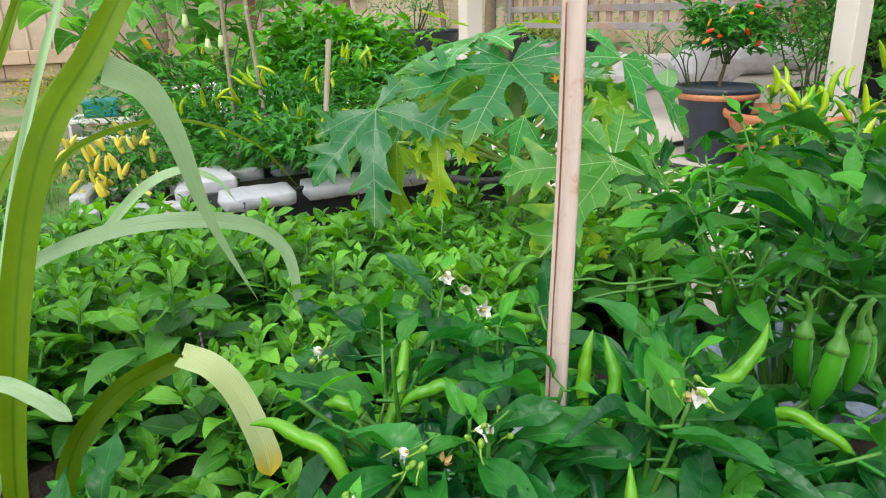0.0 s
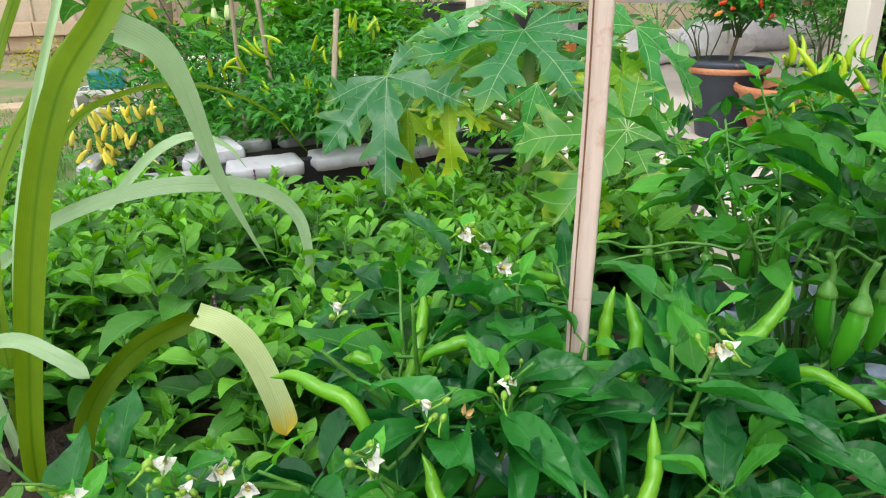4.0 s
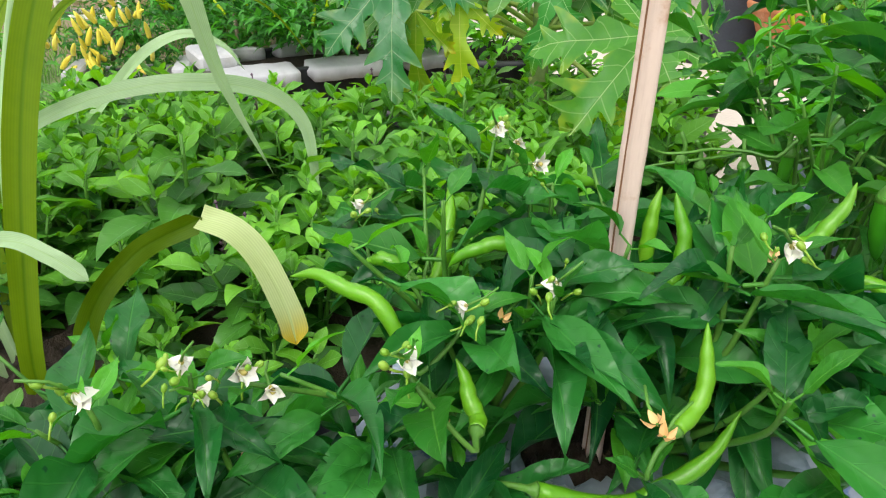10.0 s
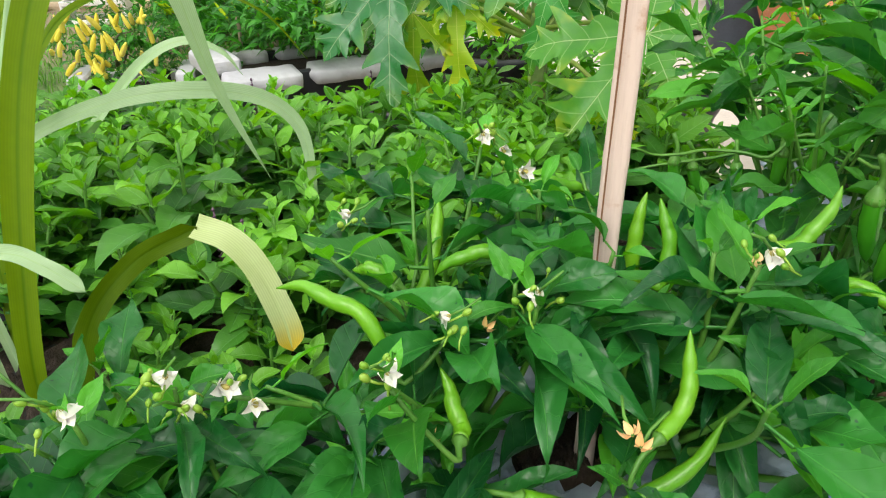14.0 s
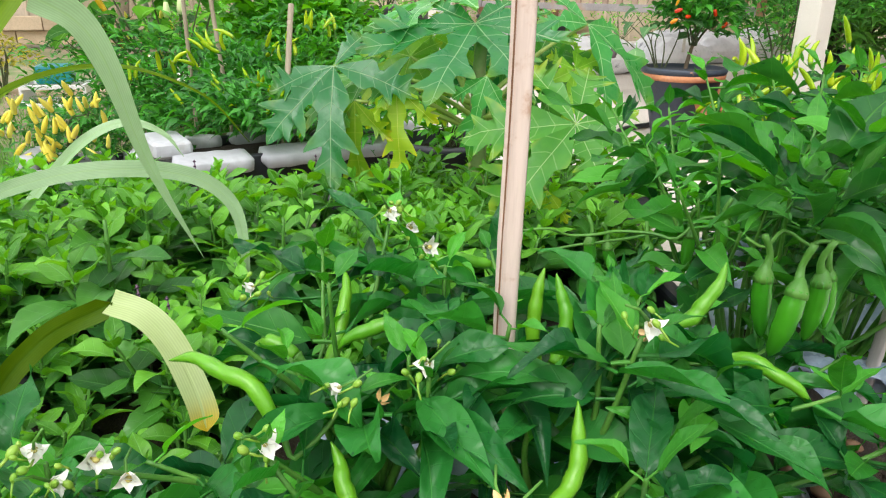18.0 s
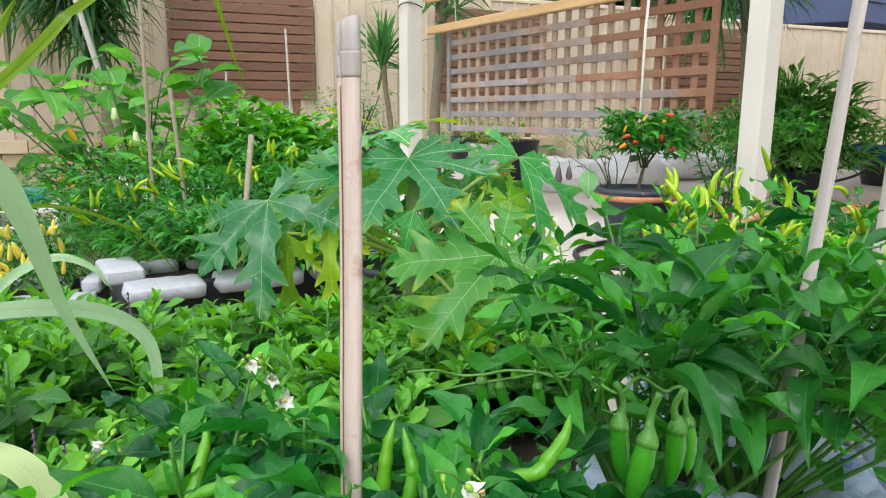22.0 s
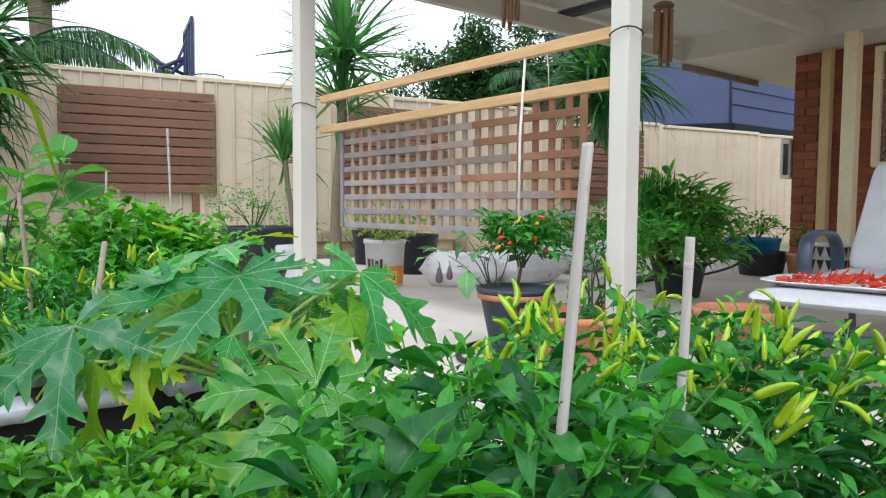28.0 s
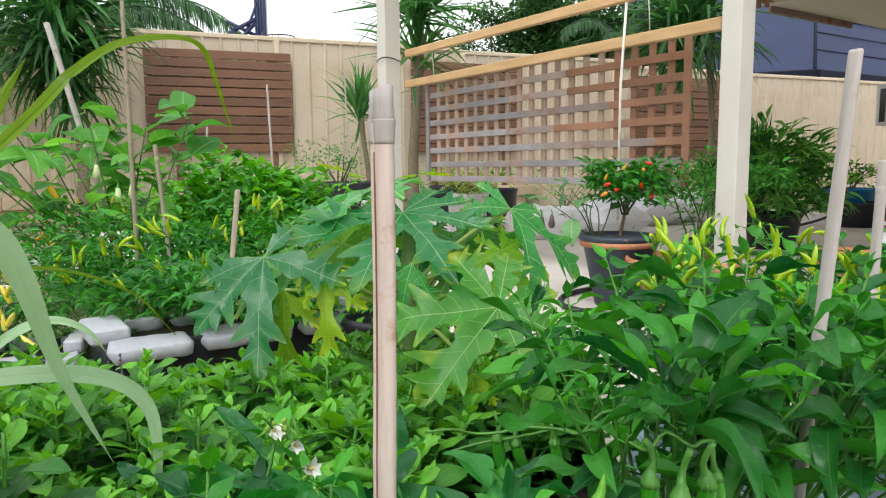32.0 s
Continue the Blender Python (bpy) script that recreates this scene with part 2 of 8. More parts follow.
M = {
    "chilli_leaf": leafy("chilli_leaf", (0.008, 0.095, 0.027), (0.032, 0.22, 0.024), (0.05, 0.25, 0.04), rough=0.34, ribs=7, rib=0.22, spread=0.75, spots=(0.004, 0.055, 0.02), pucker=2.4, mid=(0.008, 0.03), through_light=0.26),
    "chilli_pale": leafy("chilli_pale", (0.024, 0.2, 0.02), (0.085, 0.37, 0.028), (0.12, 0.4, 0.06), rough=0.45, ribs=7, rib=0.25, spread=0.8, pucker=1.8, mid=(0.008, 0.03)),
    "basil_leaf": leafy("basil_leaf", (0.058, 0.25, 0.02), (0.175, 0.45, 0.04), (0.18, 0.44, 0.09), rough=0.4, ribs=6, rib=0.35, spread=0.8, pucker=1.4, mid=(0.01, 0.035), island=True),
    # darker basil green, used for the lower leaf pairs
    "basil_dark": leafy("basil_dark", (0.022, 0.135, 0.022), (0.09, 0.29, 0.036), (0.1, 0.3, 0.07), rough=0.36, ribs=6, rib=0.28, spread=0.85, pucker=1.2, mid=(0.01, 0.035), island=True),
    "papaya_leaf": leafy("papaya_leaf", (0.028, 0.22, 0.06), (0.1, 0.37, 0.055), (0.4, 0.6, 0.32), rough=0.3, ribs=7, slant=0.9, rib=0.3, tip=(0.2, 0.38, 0.04), spread=0.45, through_light=0.32, mid=(0.004, 0.015), spec=0.5, pucker=0.8),
    "papaya_crown": leafy("papaya_crown", (0.12, 0.34, 0.025), (0.27, 0.46, 0.025), (0.4, 0.54, 0.12), rough=0.45, ribs=8, slant=0.0, rib=0.25, tip=(0.55, 0.56, 0.03), spread=0.5, through_light=0.4, mid=(0.004, 0.015), spec=0.6),
    "papaya_fresh": leafy("papaya_fresh", (0.05, 0.25, 0.025), (0.15, 0.42, 0.03), (0.42, 0.6, 0.25), rough=0.38, ribs=7, slant=0.9, rib=0.3, tip=(0.42, 0.5, 0.03), spread=0.5, through_light=0.3, mid=(0.004, 0.015), spec=0.4, pucker=0.8),
    "papaya_yellow": leafy("papaya_yellow", (0.2, 0.38, 0.015), (0.38, 0.48, 0.02), (0.5, 0.56, 0.12), rough=0.45, ribs=8, slant=0.0, rib=0.25, tip=(0.62, 0.56, 0.02), spread=0.4, through_light=0.45, mid=(0.004, 0.015), spec=0.6),
    "bush_leaf": leafy("bush_leaf", (0.036, 0.23, 0.015), (0.155, 0.48, 0.03), (0.12, 0.36, 0.06), rough=0.45, ribs=5, island=True, spread=0.8),
    "fine_leaf": leafy("fine_leaf", (0.018, 0.145, 0.02), (0.07, 0.32, 0.032), (0.08, 0.28, 0.045), rough=0.45, ribs=4, rib=0.1, island=True, spread=0.8),
    "eggplant_leaf": leafy("eggplant_leaf", (0.06, 0.25, 0.04), (0.19, 0.46, 0.07), (0.26, 0.5, 0.18), rough=0.55, ribs=5, spread=0.7, through_light=0.4),
    "tree_leaf": leafy("tree_leaf", (0.012, 0.05, 0.015), (0.05, 0.14, 0.03), (0.06, 0.14, 0.04), rough=0.5, ribs=4, rib=0.1, island=True, spread=0.9),
    "palm_leaf": leafy("palm_leaf", (0.014, 0.06, 0.02), (0.05, 0.15, 0.035), (0.08, 0.17, 0.05), rough=0.4, ribs=1, rib=0.0, island=True, spread=0.9),
    "yucca_leaf": leafy("yucca_leaf", (0.028, 0.13, 0.032), (0.1, 0.28, 0.065), (0.1, 0.26, 0.07), rough=0.4, ribs=1, rib=0.0, island=True, spread=0.9),
    "yucca_dark": leafy("yucca_dark", (0.016, 0.075, 0.022), (0.065, 0.2, 0.045), (0.07, 0.19, 0.05), rough=0.4, ribs=1, rib=0.0, island=True, spread=0.9),
    "blade": leafy("blade", (0.075, 0.155, 0.003), (0.15, 0.245, 0.006), (0.06, 0.14, 0.003), spec=0.18, rough=0.5, ribs=1, rib=0.0, spread=0.6, through_light=0.3, mid=(0.02, 0.09), streak=0.05),
    "blade_pale": leafy("blade_pale", (0.27, 0.42, 0.22), (0.4, 0.55, 0.33), (0.3, 0.46, 0.22), rough=0.45, ribs=1, rib=0.0, spread=0.5, through_light=0.25, mid=(0.02, 0.07), streak=0.07),
    "blade_dry": leafy("blade_dry", (0.42, 0.52, 0.22), (0.54, 0.62, 0.34), (0.46, 0.56, 0.25), rough=0.5, ribs=1, rib=0.0, spread=0.5, through_light=0.2, mid=(0.02, 0.07), streak=0.07, end=(0.62, 0.46, 0.03)),
    "chilli_deep": leafy("chilli_deep", (0.01, 0.1, 0.022), (0.05, 0.25, 0.02), (0.08, 0.29, 0.04), rough=0.36, ribs=6, rib=0.2, spread=0.8, through_light=0.25, spots=(0.008, 0.06, 0.02), pucker=1.6, mid=(0.008, 0.03)),
    "shrub_leaf": leafy("shrub_leaf", (0.06, 0.24, 0.045), (0.17, 0.4, 0.07), (0.18, 0.4, 0.1), rough=0.42, ribs=4, rib=0.1, island=True, spread=0.8, through_light=0.4),
    "variegated": leafy("variegated", (0.16, 0.32, 0.03), (0.5, 0.52, 0.16), (0.4, 0.46, 0.12), rough=0.45, ribs=3, rib=0.0, island=True, spread=0.9),
    "yellow_leaf": leafy("yellow_leaf", (0.2, 0.24, 0.02), (0.42, 0.36, 0.03), (0.4, 0.38, 0.08), rough=0.45, ribs=3, rib=0.0, island=True, spread=0.8),
    "stem": surface("green_stem", (0.05, 0.19, 0.02), (0.1, 0.27, 0.035), 30, 0.5, bump=0.1, grain=300),
    "stem_dark": surface("dark_stem", (0.06, 0.07, 0.035), (0.1, 0.13, 0.05), 30, 0.65, bump=0.2, grain=300),
    "petiole": surface("pale_petiole", (0.24, 0.36, 0.07), (0.34, 0.42, 0.1), 20, 0.45, bump=0.05, grain=200),
    "papaya_trunk": surface("papaya_trunk", (0.13, 0.22, 0.06), (0.2, 0.28, 0.09), 25, 0.55, bump=0.3, grain=150, stain=(0.22, 0.2, 0.1), stain_scale=18),
    "green_fruit": waxy("green_fruit", (0.075, 0.29, 0.01), (0.17, 0.42, 0.015), 0.36),
    "deep_fruit": waxy("deep_fruit", (0.025, 0.2, 0.01), (0.07, 0.32, 0.012), 0.22),
    "lime_fruit": waxy("lime_fruit", (0.24, 0.43, 0.008), (0.46, 0.58, 0.014), 0.25),
    "cream_fruit": waxy("cream_fruit", (0.74, 0.68, 0.15), (0.8, 0.65, 0.04), 0.32),
    "yellow_fruit": waxy("yellow_fruit", (0.72, 0.42, 0.01), (0.8, 0.5, 0.02), 0.28),
    "red_fruit": waxy("red_fruit", (0.5, 0.02, 0.008), (0.62, 0.06, 0.01), 0.22),
    "orange_fruit": waxy("orange_fruit", (0.75, 0.2, 0.012), (0.75, 0.36, 0.02), 0.25),
    "purple_fruit": waxy("purple_fruit", (0.09, 0.06, 0.075), (0.16, 0.11, 0.12), 0.4),
    "dusty_leaf": leafy("dusty_leaf", (0.07, 0.2, 0.07), (0.17, 0.35, 0.14), (0.28, 0.44, 0.22), rough=0.6, ribs=5, spread=0.7),
    "pale_fruit": waxy("pale_fruit", (0.5, 0.6, 0.28), (0.6, 0.66, 0.36), 0.3),
    "petal": waxy("petal", (0.76, 0.77, 0.72), (0.72, 0.74, 0.64), 0.55, vary=0.05),
    "withered": waxy("withered", (0.7, 0.4, 0.12), (0.72, 0.5, 0.3), 0.7),
    "bud_green": waxy("bud_green", (0.16, 0.36, 0.03), (0.3, 0.45, 0.06), 0.35),
    "anther": surface("anther", (0.5, 0.42, 0.1), (0.3, 0.3, 0.12), 60, 0.7),
    "bloom": surface("purple_bloom", (0.1, 0.05, 0.1), (0.2, 0.12, 0.19), 200, 0.7),
    "bamboo": surface("weathered_bamboo", (0.6, 0.46, 0.41), (0.74, 0.63, 0.58), 14, 0.55, bump=0.2, grain=260, stretch=(1, 1, 0.06), stain=(0.42, 0.24, 0.15), stain_scale=26, stain_at=(0.54, 0.68)),
    "bamboo_grey": surface("grey_bamboo", (0.42, 0.37, 0.345), (0.55, 0.505, 0.48), 14, 0.65, bump=0.3, grain=260, stretch=(1, 1, 0.06), stain=(0.36, 0.28, 0.22), stain_scale=18, stain_at=(0.56, 0.7)),
    "bamboo_brown": surface("chime_bamboo", (0.16, 0.07, 0.03), (0.25, 0.12, 0.055), 20, 0.5, bump=0.2, grain=200, stretch=(1, 1, 0.1)),
    "fence_steel": surface("cream_steel_fence", (0.56, 0.46, 0.34), (0.62, 0.52, 0.4), 1.2, 0.45, bump=0.03, grain=60, stain=(0.5, 0.4, 0.27), stain_scale=1.6, vary=0.03),
    "fence_cap": surface("cream_steel_cap", (0.6, 0.49, 0.34), (0.66, 0.55, 0.4), 2, 0.4, bump=0.03, grain=60, vary=0.03),
    "brown_slat": surface("brown_stained_timber", (0.14, 0.065, 0.035), (0.22, 0.11, 0.06), 6, 0.6, bump=0.25, grain=90, stretch=(0.15, 1, 1), vary=0.2),
    "grey_lattice": surface("weathered_lattice", (0.23, 0.21, 0.215), (0.35, 0.325, 0.325), 4, 0.75, bump=0.3, grain=120, vary=0.15, stain=(0.34, 0.2, 0.12), stain_scale=3),
    "mixed_lattice": surface("faded_lattice", (0.28, 0.22, 0.2), (0.4, 0.32, 0.28), 4, 0.7, bump=0.3, grain=120, vary=0.2, stain=(0.28, 0.15, 0.09), stain_scale=5),
    "brown_lattice": surface("stained_lattice", (0.26, 0.125, 0.07), (0.37, 0.19, 0.115), 4, 0.65, bump=0.3, grain=120, vary=0.15),
    # paler timber for upright slats: the light on them is put into the colour
    "pale_lattice": surface("sunlit_lattice", (0.34, 0.245, 0.18), (0.45, 0.335, 0.25), 4, 0.75, bump=0.3, grain=120, vary=0.15),
    "pine": surface("pine_rail", (0.58, 0.36, 0.16), (0.68, 0.45, 0.22), 5, 0.55, bump=0.15, grain=60, stretch=(1, 1, 8), vary=0.05),
    "cream_paint": surface("cream_painted_post", (0.65, 0.62, 0.55), (0.7, 0.67, 0.6), 2, 0.5, bump=0.03, grain=400, stain=(0.64, 0.59, 0.5), stain_scale=3, stain_at=(0.6, 0.85), vary=0.04),
    "buff_paint": surface("buff_painted_post", (0.84, 0.73, 0.47), (0.88, 0.78, 0.53), 3, 0.5, bump=0.05, grain=50, vary=0.04),
    "tan_paint": surface("tan_painted_pipe", (0.58, 0.43, 0.2), (0.64, 0.5, 0.26), 3, 0.5, bump=0.06, grain=50, vary=0.04),
    "roof_sheet": surface("pale_roof_sheet", (0.62, 0.6, 0.55), (0.68, 0.66, 0.6), 1.5, 0.5, bump=0.03, grain=40, vary=0.05),
    "dark_metal": surface("dark_purlin", (0.05, 0.055, 0.075), (0.08, 0.085, 0.11), 5, 0.5, bump=0.05),
    "brick": surface("red_brick", (0.25, 0.07, 0.035), (0.34, 0.115, 0.055), 10, 0.85, bump=0.5, grain=90, vary=0.25, stain=(0.25, 0.075, 0.04), stain_scale=12),
    "mortar": surface("mortar", (0.24, 0.13, 0.085), (0.3, 0.18, 0.12), 20, 0.9, bump=0.4, grain=200),
    "concrete": surface("patio_concrete", (0.6, 0.54, 0.48), (0.7, 0.64, 0.58), 1.6, 0.8, bump=0.3, grain=140, stain=(0.48, 0.42, 0.36), stain_scale=1.3, stain_at=(0.5, 0.8), vary=0.05),
    "crack": surface("dark_crack", (0.16, 0.13, 0.1), (0.22, 0.18, 0.14), 20, 0.95),
    "soil": surface("garden_soil", (0.02, 0.014, 0.01), (0.045, 0.031, 0.021), 25, 0.95, bump=0.9, grain=180, stain=(0.09, 0.06, 0.04), stain_scale=70, stain_at=(0.62, 0.68)),
    "earth": surface("dry_earth", (0.22, 0.17, 0.11), (0.32, 0.25, 0.17), 2, 0.95, bump=0.6, grain=50, stain=(0.12, 0.2, 0.06), stain_scale=0.6, stain_at=(0.48, 0.6)),
    "grass": leafy("lawn_grass", (0.06, 0.2, 0.03), (0.16, 0.36, 0.06), (0.16, 0.34, 0.08), rough=0.5, ribs=1, rib=0, island=True, spread=0.9),
    "terracotta": surface("terracotta", (0.44, 0.16, 0.07), (0.55, 0.24, 0.12), 8, 0.8, bump=0.25, grain=120, stain=(0.62, 0.42, 0.3), stain_scale=7),
    "dark_glaze": surface("peeling_dark_glaze", (0.03, 0.042, 0.065), (0.055, 0.07, 0.1), 10, 0.55, bump=0.2, stain=(0.36, 0.18, 0.11), stain_scale=8, stain_at=(0.66, 0.69)),
    "black_plastic": surface("black_plastic", (0.012, 0.014, 0.02), (0.025, 0.028, 0.036), 10, 0.45, bump=0.05),
    "blue_plastic": surface("blue_plastic", (0.01, 0.14, 0.34), (0.02, 0.2, 0.42), 8, 0.4, bump=0.05),
    "teal_plastic": surface("teal_plastic", (0.0, 0.2, 0.24), (0.01, 0.26, 0.3), 8, 0.4, bump=0.05),
    "ledge": surface("weathered_white_ledge", (0.36, 0.37, 0.4), (0.47, 0.48, 0.51), 6, 0.5, bump=0.2, grain=40, stain=(0.34, 0.33, 0.31), stain_scale=8, stain_at=(0.58, 0.75)),
    "bamboo_old": surface("old_bamboo", (0.26, 0.21, 0.15), (0.42, 0.36, 0.27), 14, 0.65, bump=0.3, grain=200, stretch=(1, 1, 0.06)),
    "white_plastic": surface("white_plastic", (0.68, 0.68, 0.68), (0.76, 0.76, 0.76), 8, 0.4, bump=0.08, stain=(0.55, 0.52, 0.47), stain_scale=9, stain_at=(0.6, 0.8)),
    "bag_plastic": surface("white_bag_film", (0.33, 0.42, 0.58), (0.52, 0.59, 0.72), 26, 0.3, bump=1.0, grain=38, stain=(0.16, 0.26, 0.52), stain_scale=16, stain_at=(0.6, 0.64)),
    "sack": surface("white_soil_sack", (0.76, 0.76, 0.79), (0.84, 0.84, 0.87), 5, 0.4, bump=0.6, grain=30, stain=(0.36, 0.36, 0.4), stain_scale=14, stain_at=(0.6, 0.66)),
    "orange_print": surface("orange_print", (0.68, 0.2, 0.03), (0.75, 0.28, 0.05), 10, 0.45),
    "yellow_print": surface("yellow_print", (0.75, 0.48, 0.03), (0.78, 0.52, 0.05), 10, 0.45),
    "dark_print": surface("dark_print", (0.05, 0.04, 0.035), (0.12, 0.08, 0.05), 30, 0.5),
    "cushion": surface("white_cushion", (0.6, 0.61, 0.64), (0.68, 0.69, 0.72), 5, 0.85, bump=0.3, grain=150, stain=(0.5, 0.5, 0.52), stain_scale=4, stain_at=(0.5, 0.8)),
    "frame_blue": surface("slate_blue_frame", (0.045, 0.065, 0.1), (0.06, 0.085, 0.13), 8, 0.4, bump=0.05),
    "hose": surface("black_hose", (0.015, 0.017, 0.02), (0.03, 0.03, 0.035), 10, 0.45),
    "roof_blue": surface("blue_grey_metal_roof", (0.034, 0.043, 0.085), (0.048, 0.06, 0.115), 1, 0.85, bump=0.03, grain=30, vary=0.04, spec=0.2),
    "roof_gutter": surface("dark_gutter", (0.008, 0.01, 0.02), (0.014, 0.017, 0.03), 2, 0.75, spec=0.2),
    "bark": surface("brown_bark", (0.12, 0.09, 0.06), (0.2, 0.15, 0.1), 14, 0.9, bump=0.9, grain=60),
    "yucca_bark": surface("yucca_bark", (0.16, 0.13, 0.09), (0.24, 0.2, 0.13), 30, 0.9, bump=0.9, grain=50, stretch=(1, 1, 3)),
    "hoop_paint": surface("navy_hoop_paint", (0.02, 0.03, 0.09), (0.03, 0.04, 0.12), 5, 0.4),
    "cord": surface("white_cord", (0.68, 0.66, 0.6), (0.74, 0.72, 0.66), 30, 0.8),
    "blue_tape": surface("blue_tape", (0.02, 0.22, 0.5), (0.03, 0.28, 0.56), 10, 0.5),
    "pot_black": surface("black_print_pattern", (0.012, 0.012, 0.014), (0.02, 0.02, 0.022), 10, 0.5),
    "limestone": surface("limestone_blocks", (0.5, 0.38, 0.26), (0.6, 0.47, 0.33), 5, 0.9, bump=0.5, grain=80, vary=0.12),
    "glass_dark": surface("dark_window_glass", (0.02, 0.022, 0.025), (0.03, 0.032, 0.035), 1, 0.12, bump=0.0, vary=0.0),
    "pebble": surface("brown_pebble", (0.2, 0.11, 0.06), (0.3, 0.17, 0.1), 20, 0.7, vary=0.3),
}


# ---- mesh helpers ----
class Geo:
    """Vertices, faces and a UV for each vertex, gathered for one mesh."""

    def __init__(self):
        self.v, self.f, self.uv, self.count = [], [], [], 0

    def add(self, verts, faces, uvs=None, m=None):
        verts = np.asarray(verts, float)
        if m is not None:
            a = np.array(m)
            verts = verts @ a[:3, :3].T + a[:3, 3]
        self.v.append(verts)
        self.uv.append(np.zeros((len(verts), 2)) if uvs is None else np.asarray(uvs, float))
        k = self.count
        self.f.extend([tuple(i + k for i in face) for face in faces])
        self.count += len(verts)
        return self

    def mesh(self, name, mat, smooth=True):
        me = bpy.data.meshes.new(name)
        v = np.concatenate(self.v)
        me.from_pydata(v.tolist(), [], self.f)
        uv = np.concatenate(self.uv)
        lay = me.uv_layers.new(name="UVMap")
        idx = np.empty(len(me.loops), dtype=np.int32)
        me.loops.foreach_get("vertex_index", idx)
        lay.data.foreach_set("uv", uv[idx].astype(np.float32).ravel())
        me.materials.append(M[mat] if isinstance(mat, str) else mat)
        me.polygons.foreach_set("use_smooth", [smooth] * len(me.polygons))
        me.update()
        return me


I4 = Matrix.Identity(4)


def thing(name, m, label, category, group="", kind=""):
    ob = new(name)
    ob.matrix_basis = m
    ob.empty_display_size = 0.05
    return tagged(ob, label, category, group, kind)


def part(name, me, parent, m=I4, label=""):
    ob = new(name, me)
    ob.parent = parent
    ob.matrix_basis = m
    return tagged(ob, label) if label else ob


def solo(name, me, m, label, category, group="", kind=""):
    ob = new(name, me)
    ob.matrix_basis = m
    return tagged(ob, label, category, group, kind)


def frame_at(p, y_dir, z_hint=(0, 0, 1)):
    """A pose whose y axis runs along y_dir and whose z axis leans to z_hint."""
    y = Vector(y_dir).normalized()
    x = y.cross(Vector(z_hint))
    if x.length < 1e-4:
        x = y.cross(Vector((1, 0, 0)))
    x.normalize()
    z = x.cross(y)
    m = Matrix((x, y, z)).transposed().to_4x4()
    m.translation = p
    return m


def smooth_path(pts, steps):
    """A Catmull-Rom curve through the points."""
    p = [np.array(q, float) for q in pts]
    p = [2 * p[0] - p[1], *p, 2 * p[-1] - p[-2]]
    out = []
    for i in range(1, len(p) - 2):
        a, b, c, d = p[i - 1 : i + 3]
        for k in range(steps):
            t = k / steps
            out.append(0.5 * (2 * b + (c - a) * t + (2 * a - 5 * b + 4 * c - d) * t * t + (3 * b - a - 3 * c + d) * t**3))
    out.append(p[-2])
    return np.array(out)


def tube(geo, pts, radii, sides=6, cap=True):
    pts = np.asarray(pts, float)
    n = len(pts)
    radii = np.interp(np.linspace(0, 1, n), np.linspace(0, 1, len(radii)), radii) if not np.isscalar(radii) else np.full(n, radii)
    tan = np.gradient(pts, axis=0)
    tan /= np.linalg.norm(tan, axis=1)[:, None] + 1e-9
    ref = np.array((0.31, 0.95, 0.05)) if abs(tan[0][2]) > 0.8 else np.array((0.0, 0.0, 1.0))
    verts, uvs = [], []
    for i in range(n):
        a = np.cross(tan[i], ref)
        a /= np.linalg.norm(a) + 1e-9
        b = np.cross(tan[i], a)
        for k in range(sides):
            w = 2 * math.pi * k / sides
            verts.append(pts[i] + radii[i] * (math.cos(w) * a + math.sin(w) * b))
            uvs.append((k / sides, i / max(1, n - 1)))
    faces = [(i * sides + k, i * sides + (k + 1) % sides, (i + 1) * sides + (k + 1) % sides, (i + 1) * sides + k) for i in range(n - 1) for k in range(sides)]
    if cap:
        faces += [tuple(range(sides))[::-1], tuple(range((n - 1) * sides, n * sides))]
    return geo.add(verts, faces, uvs)


def lathe(geo, profile, sides=24, m=None, wobble=0.0, seed=0):
    r = random.Random(seed)
    verts, uvs = [], []
    for i, (rad, z) in enumerate(profile):
        for k in range(sides):
            w = 2 * math.pi * k / sides
            q = rad * (1 + wobble * math.sin(3 * w + i * 0.7 + seed))
            verts.append((q * math.cos(w), q * math.sin(w), z))
            uvs.append((k / sides, i / (len(profile) - 1)))
    faces = [(i * sides + k, i * sides + (k + 1) % sides, (i + 1) * sides + (k + 1) % sides, (i + 1) * sides + k) for i in range(len(profile) - 1) for k in range(sides)]
    if profile[0][0] > 1e-5:
        faces.append(tuple(range(sides))[::-1])
    if profile[-1][0] > 1e-5:
        faces.append(tuple(range((len(profile) - 1) * sides, len(profile) * sides)))
    return geo.add(verts, faces, uvs, m)


def box_mesh(name, size, mat, bevel=0.004, segments=1):
    """A box centred on its base, with rounded edges."""
    bm = bmesh.new()
    bmesh.ops.create_cube(bm, size=1.0)
    for v in bm.verts:
        v.co = Vector((v.co.x * size[0], v.co.y * size[1], (v.co.z + 0.5) * size[2]))
    if bevel:
        bmesh.ops.bevel(bm, geom=bm.edges[:], offset=min(bevel, min(size) * 0.4), segments=segments, affect="EDGES", profile=0.6)
    me = bpy.data.meshes.new(name)
    bm.to_mesh(me)
    bm.free()
    me.materials.append(M[mat])
    return me


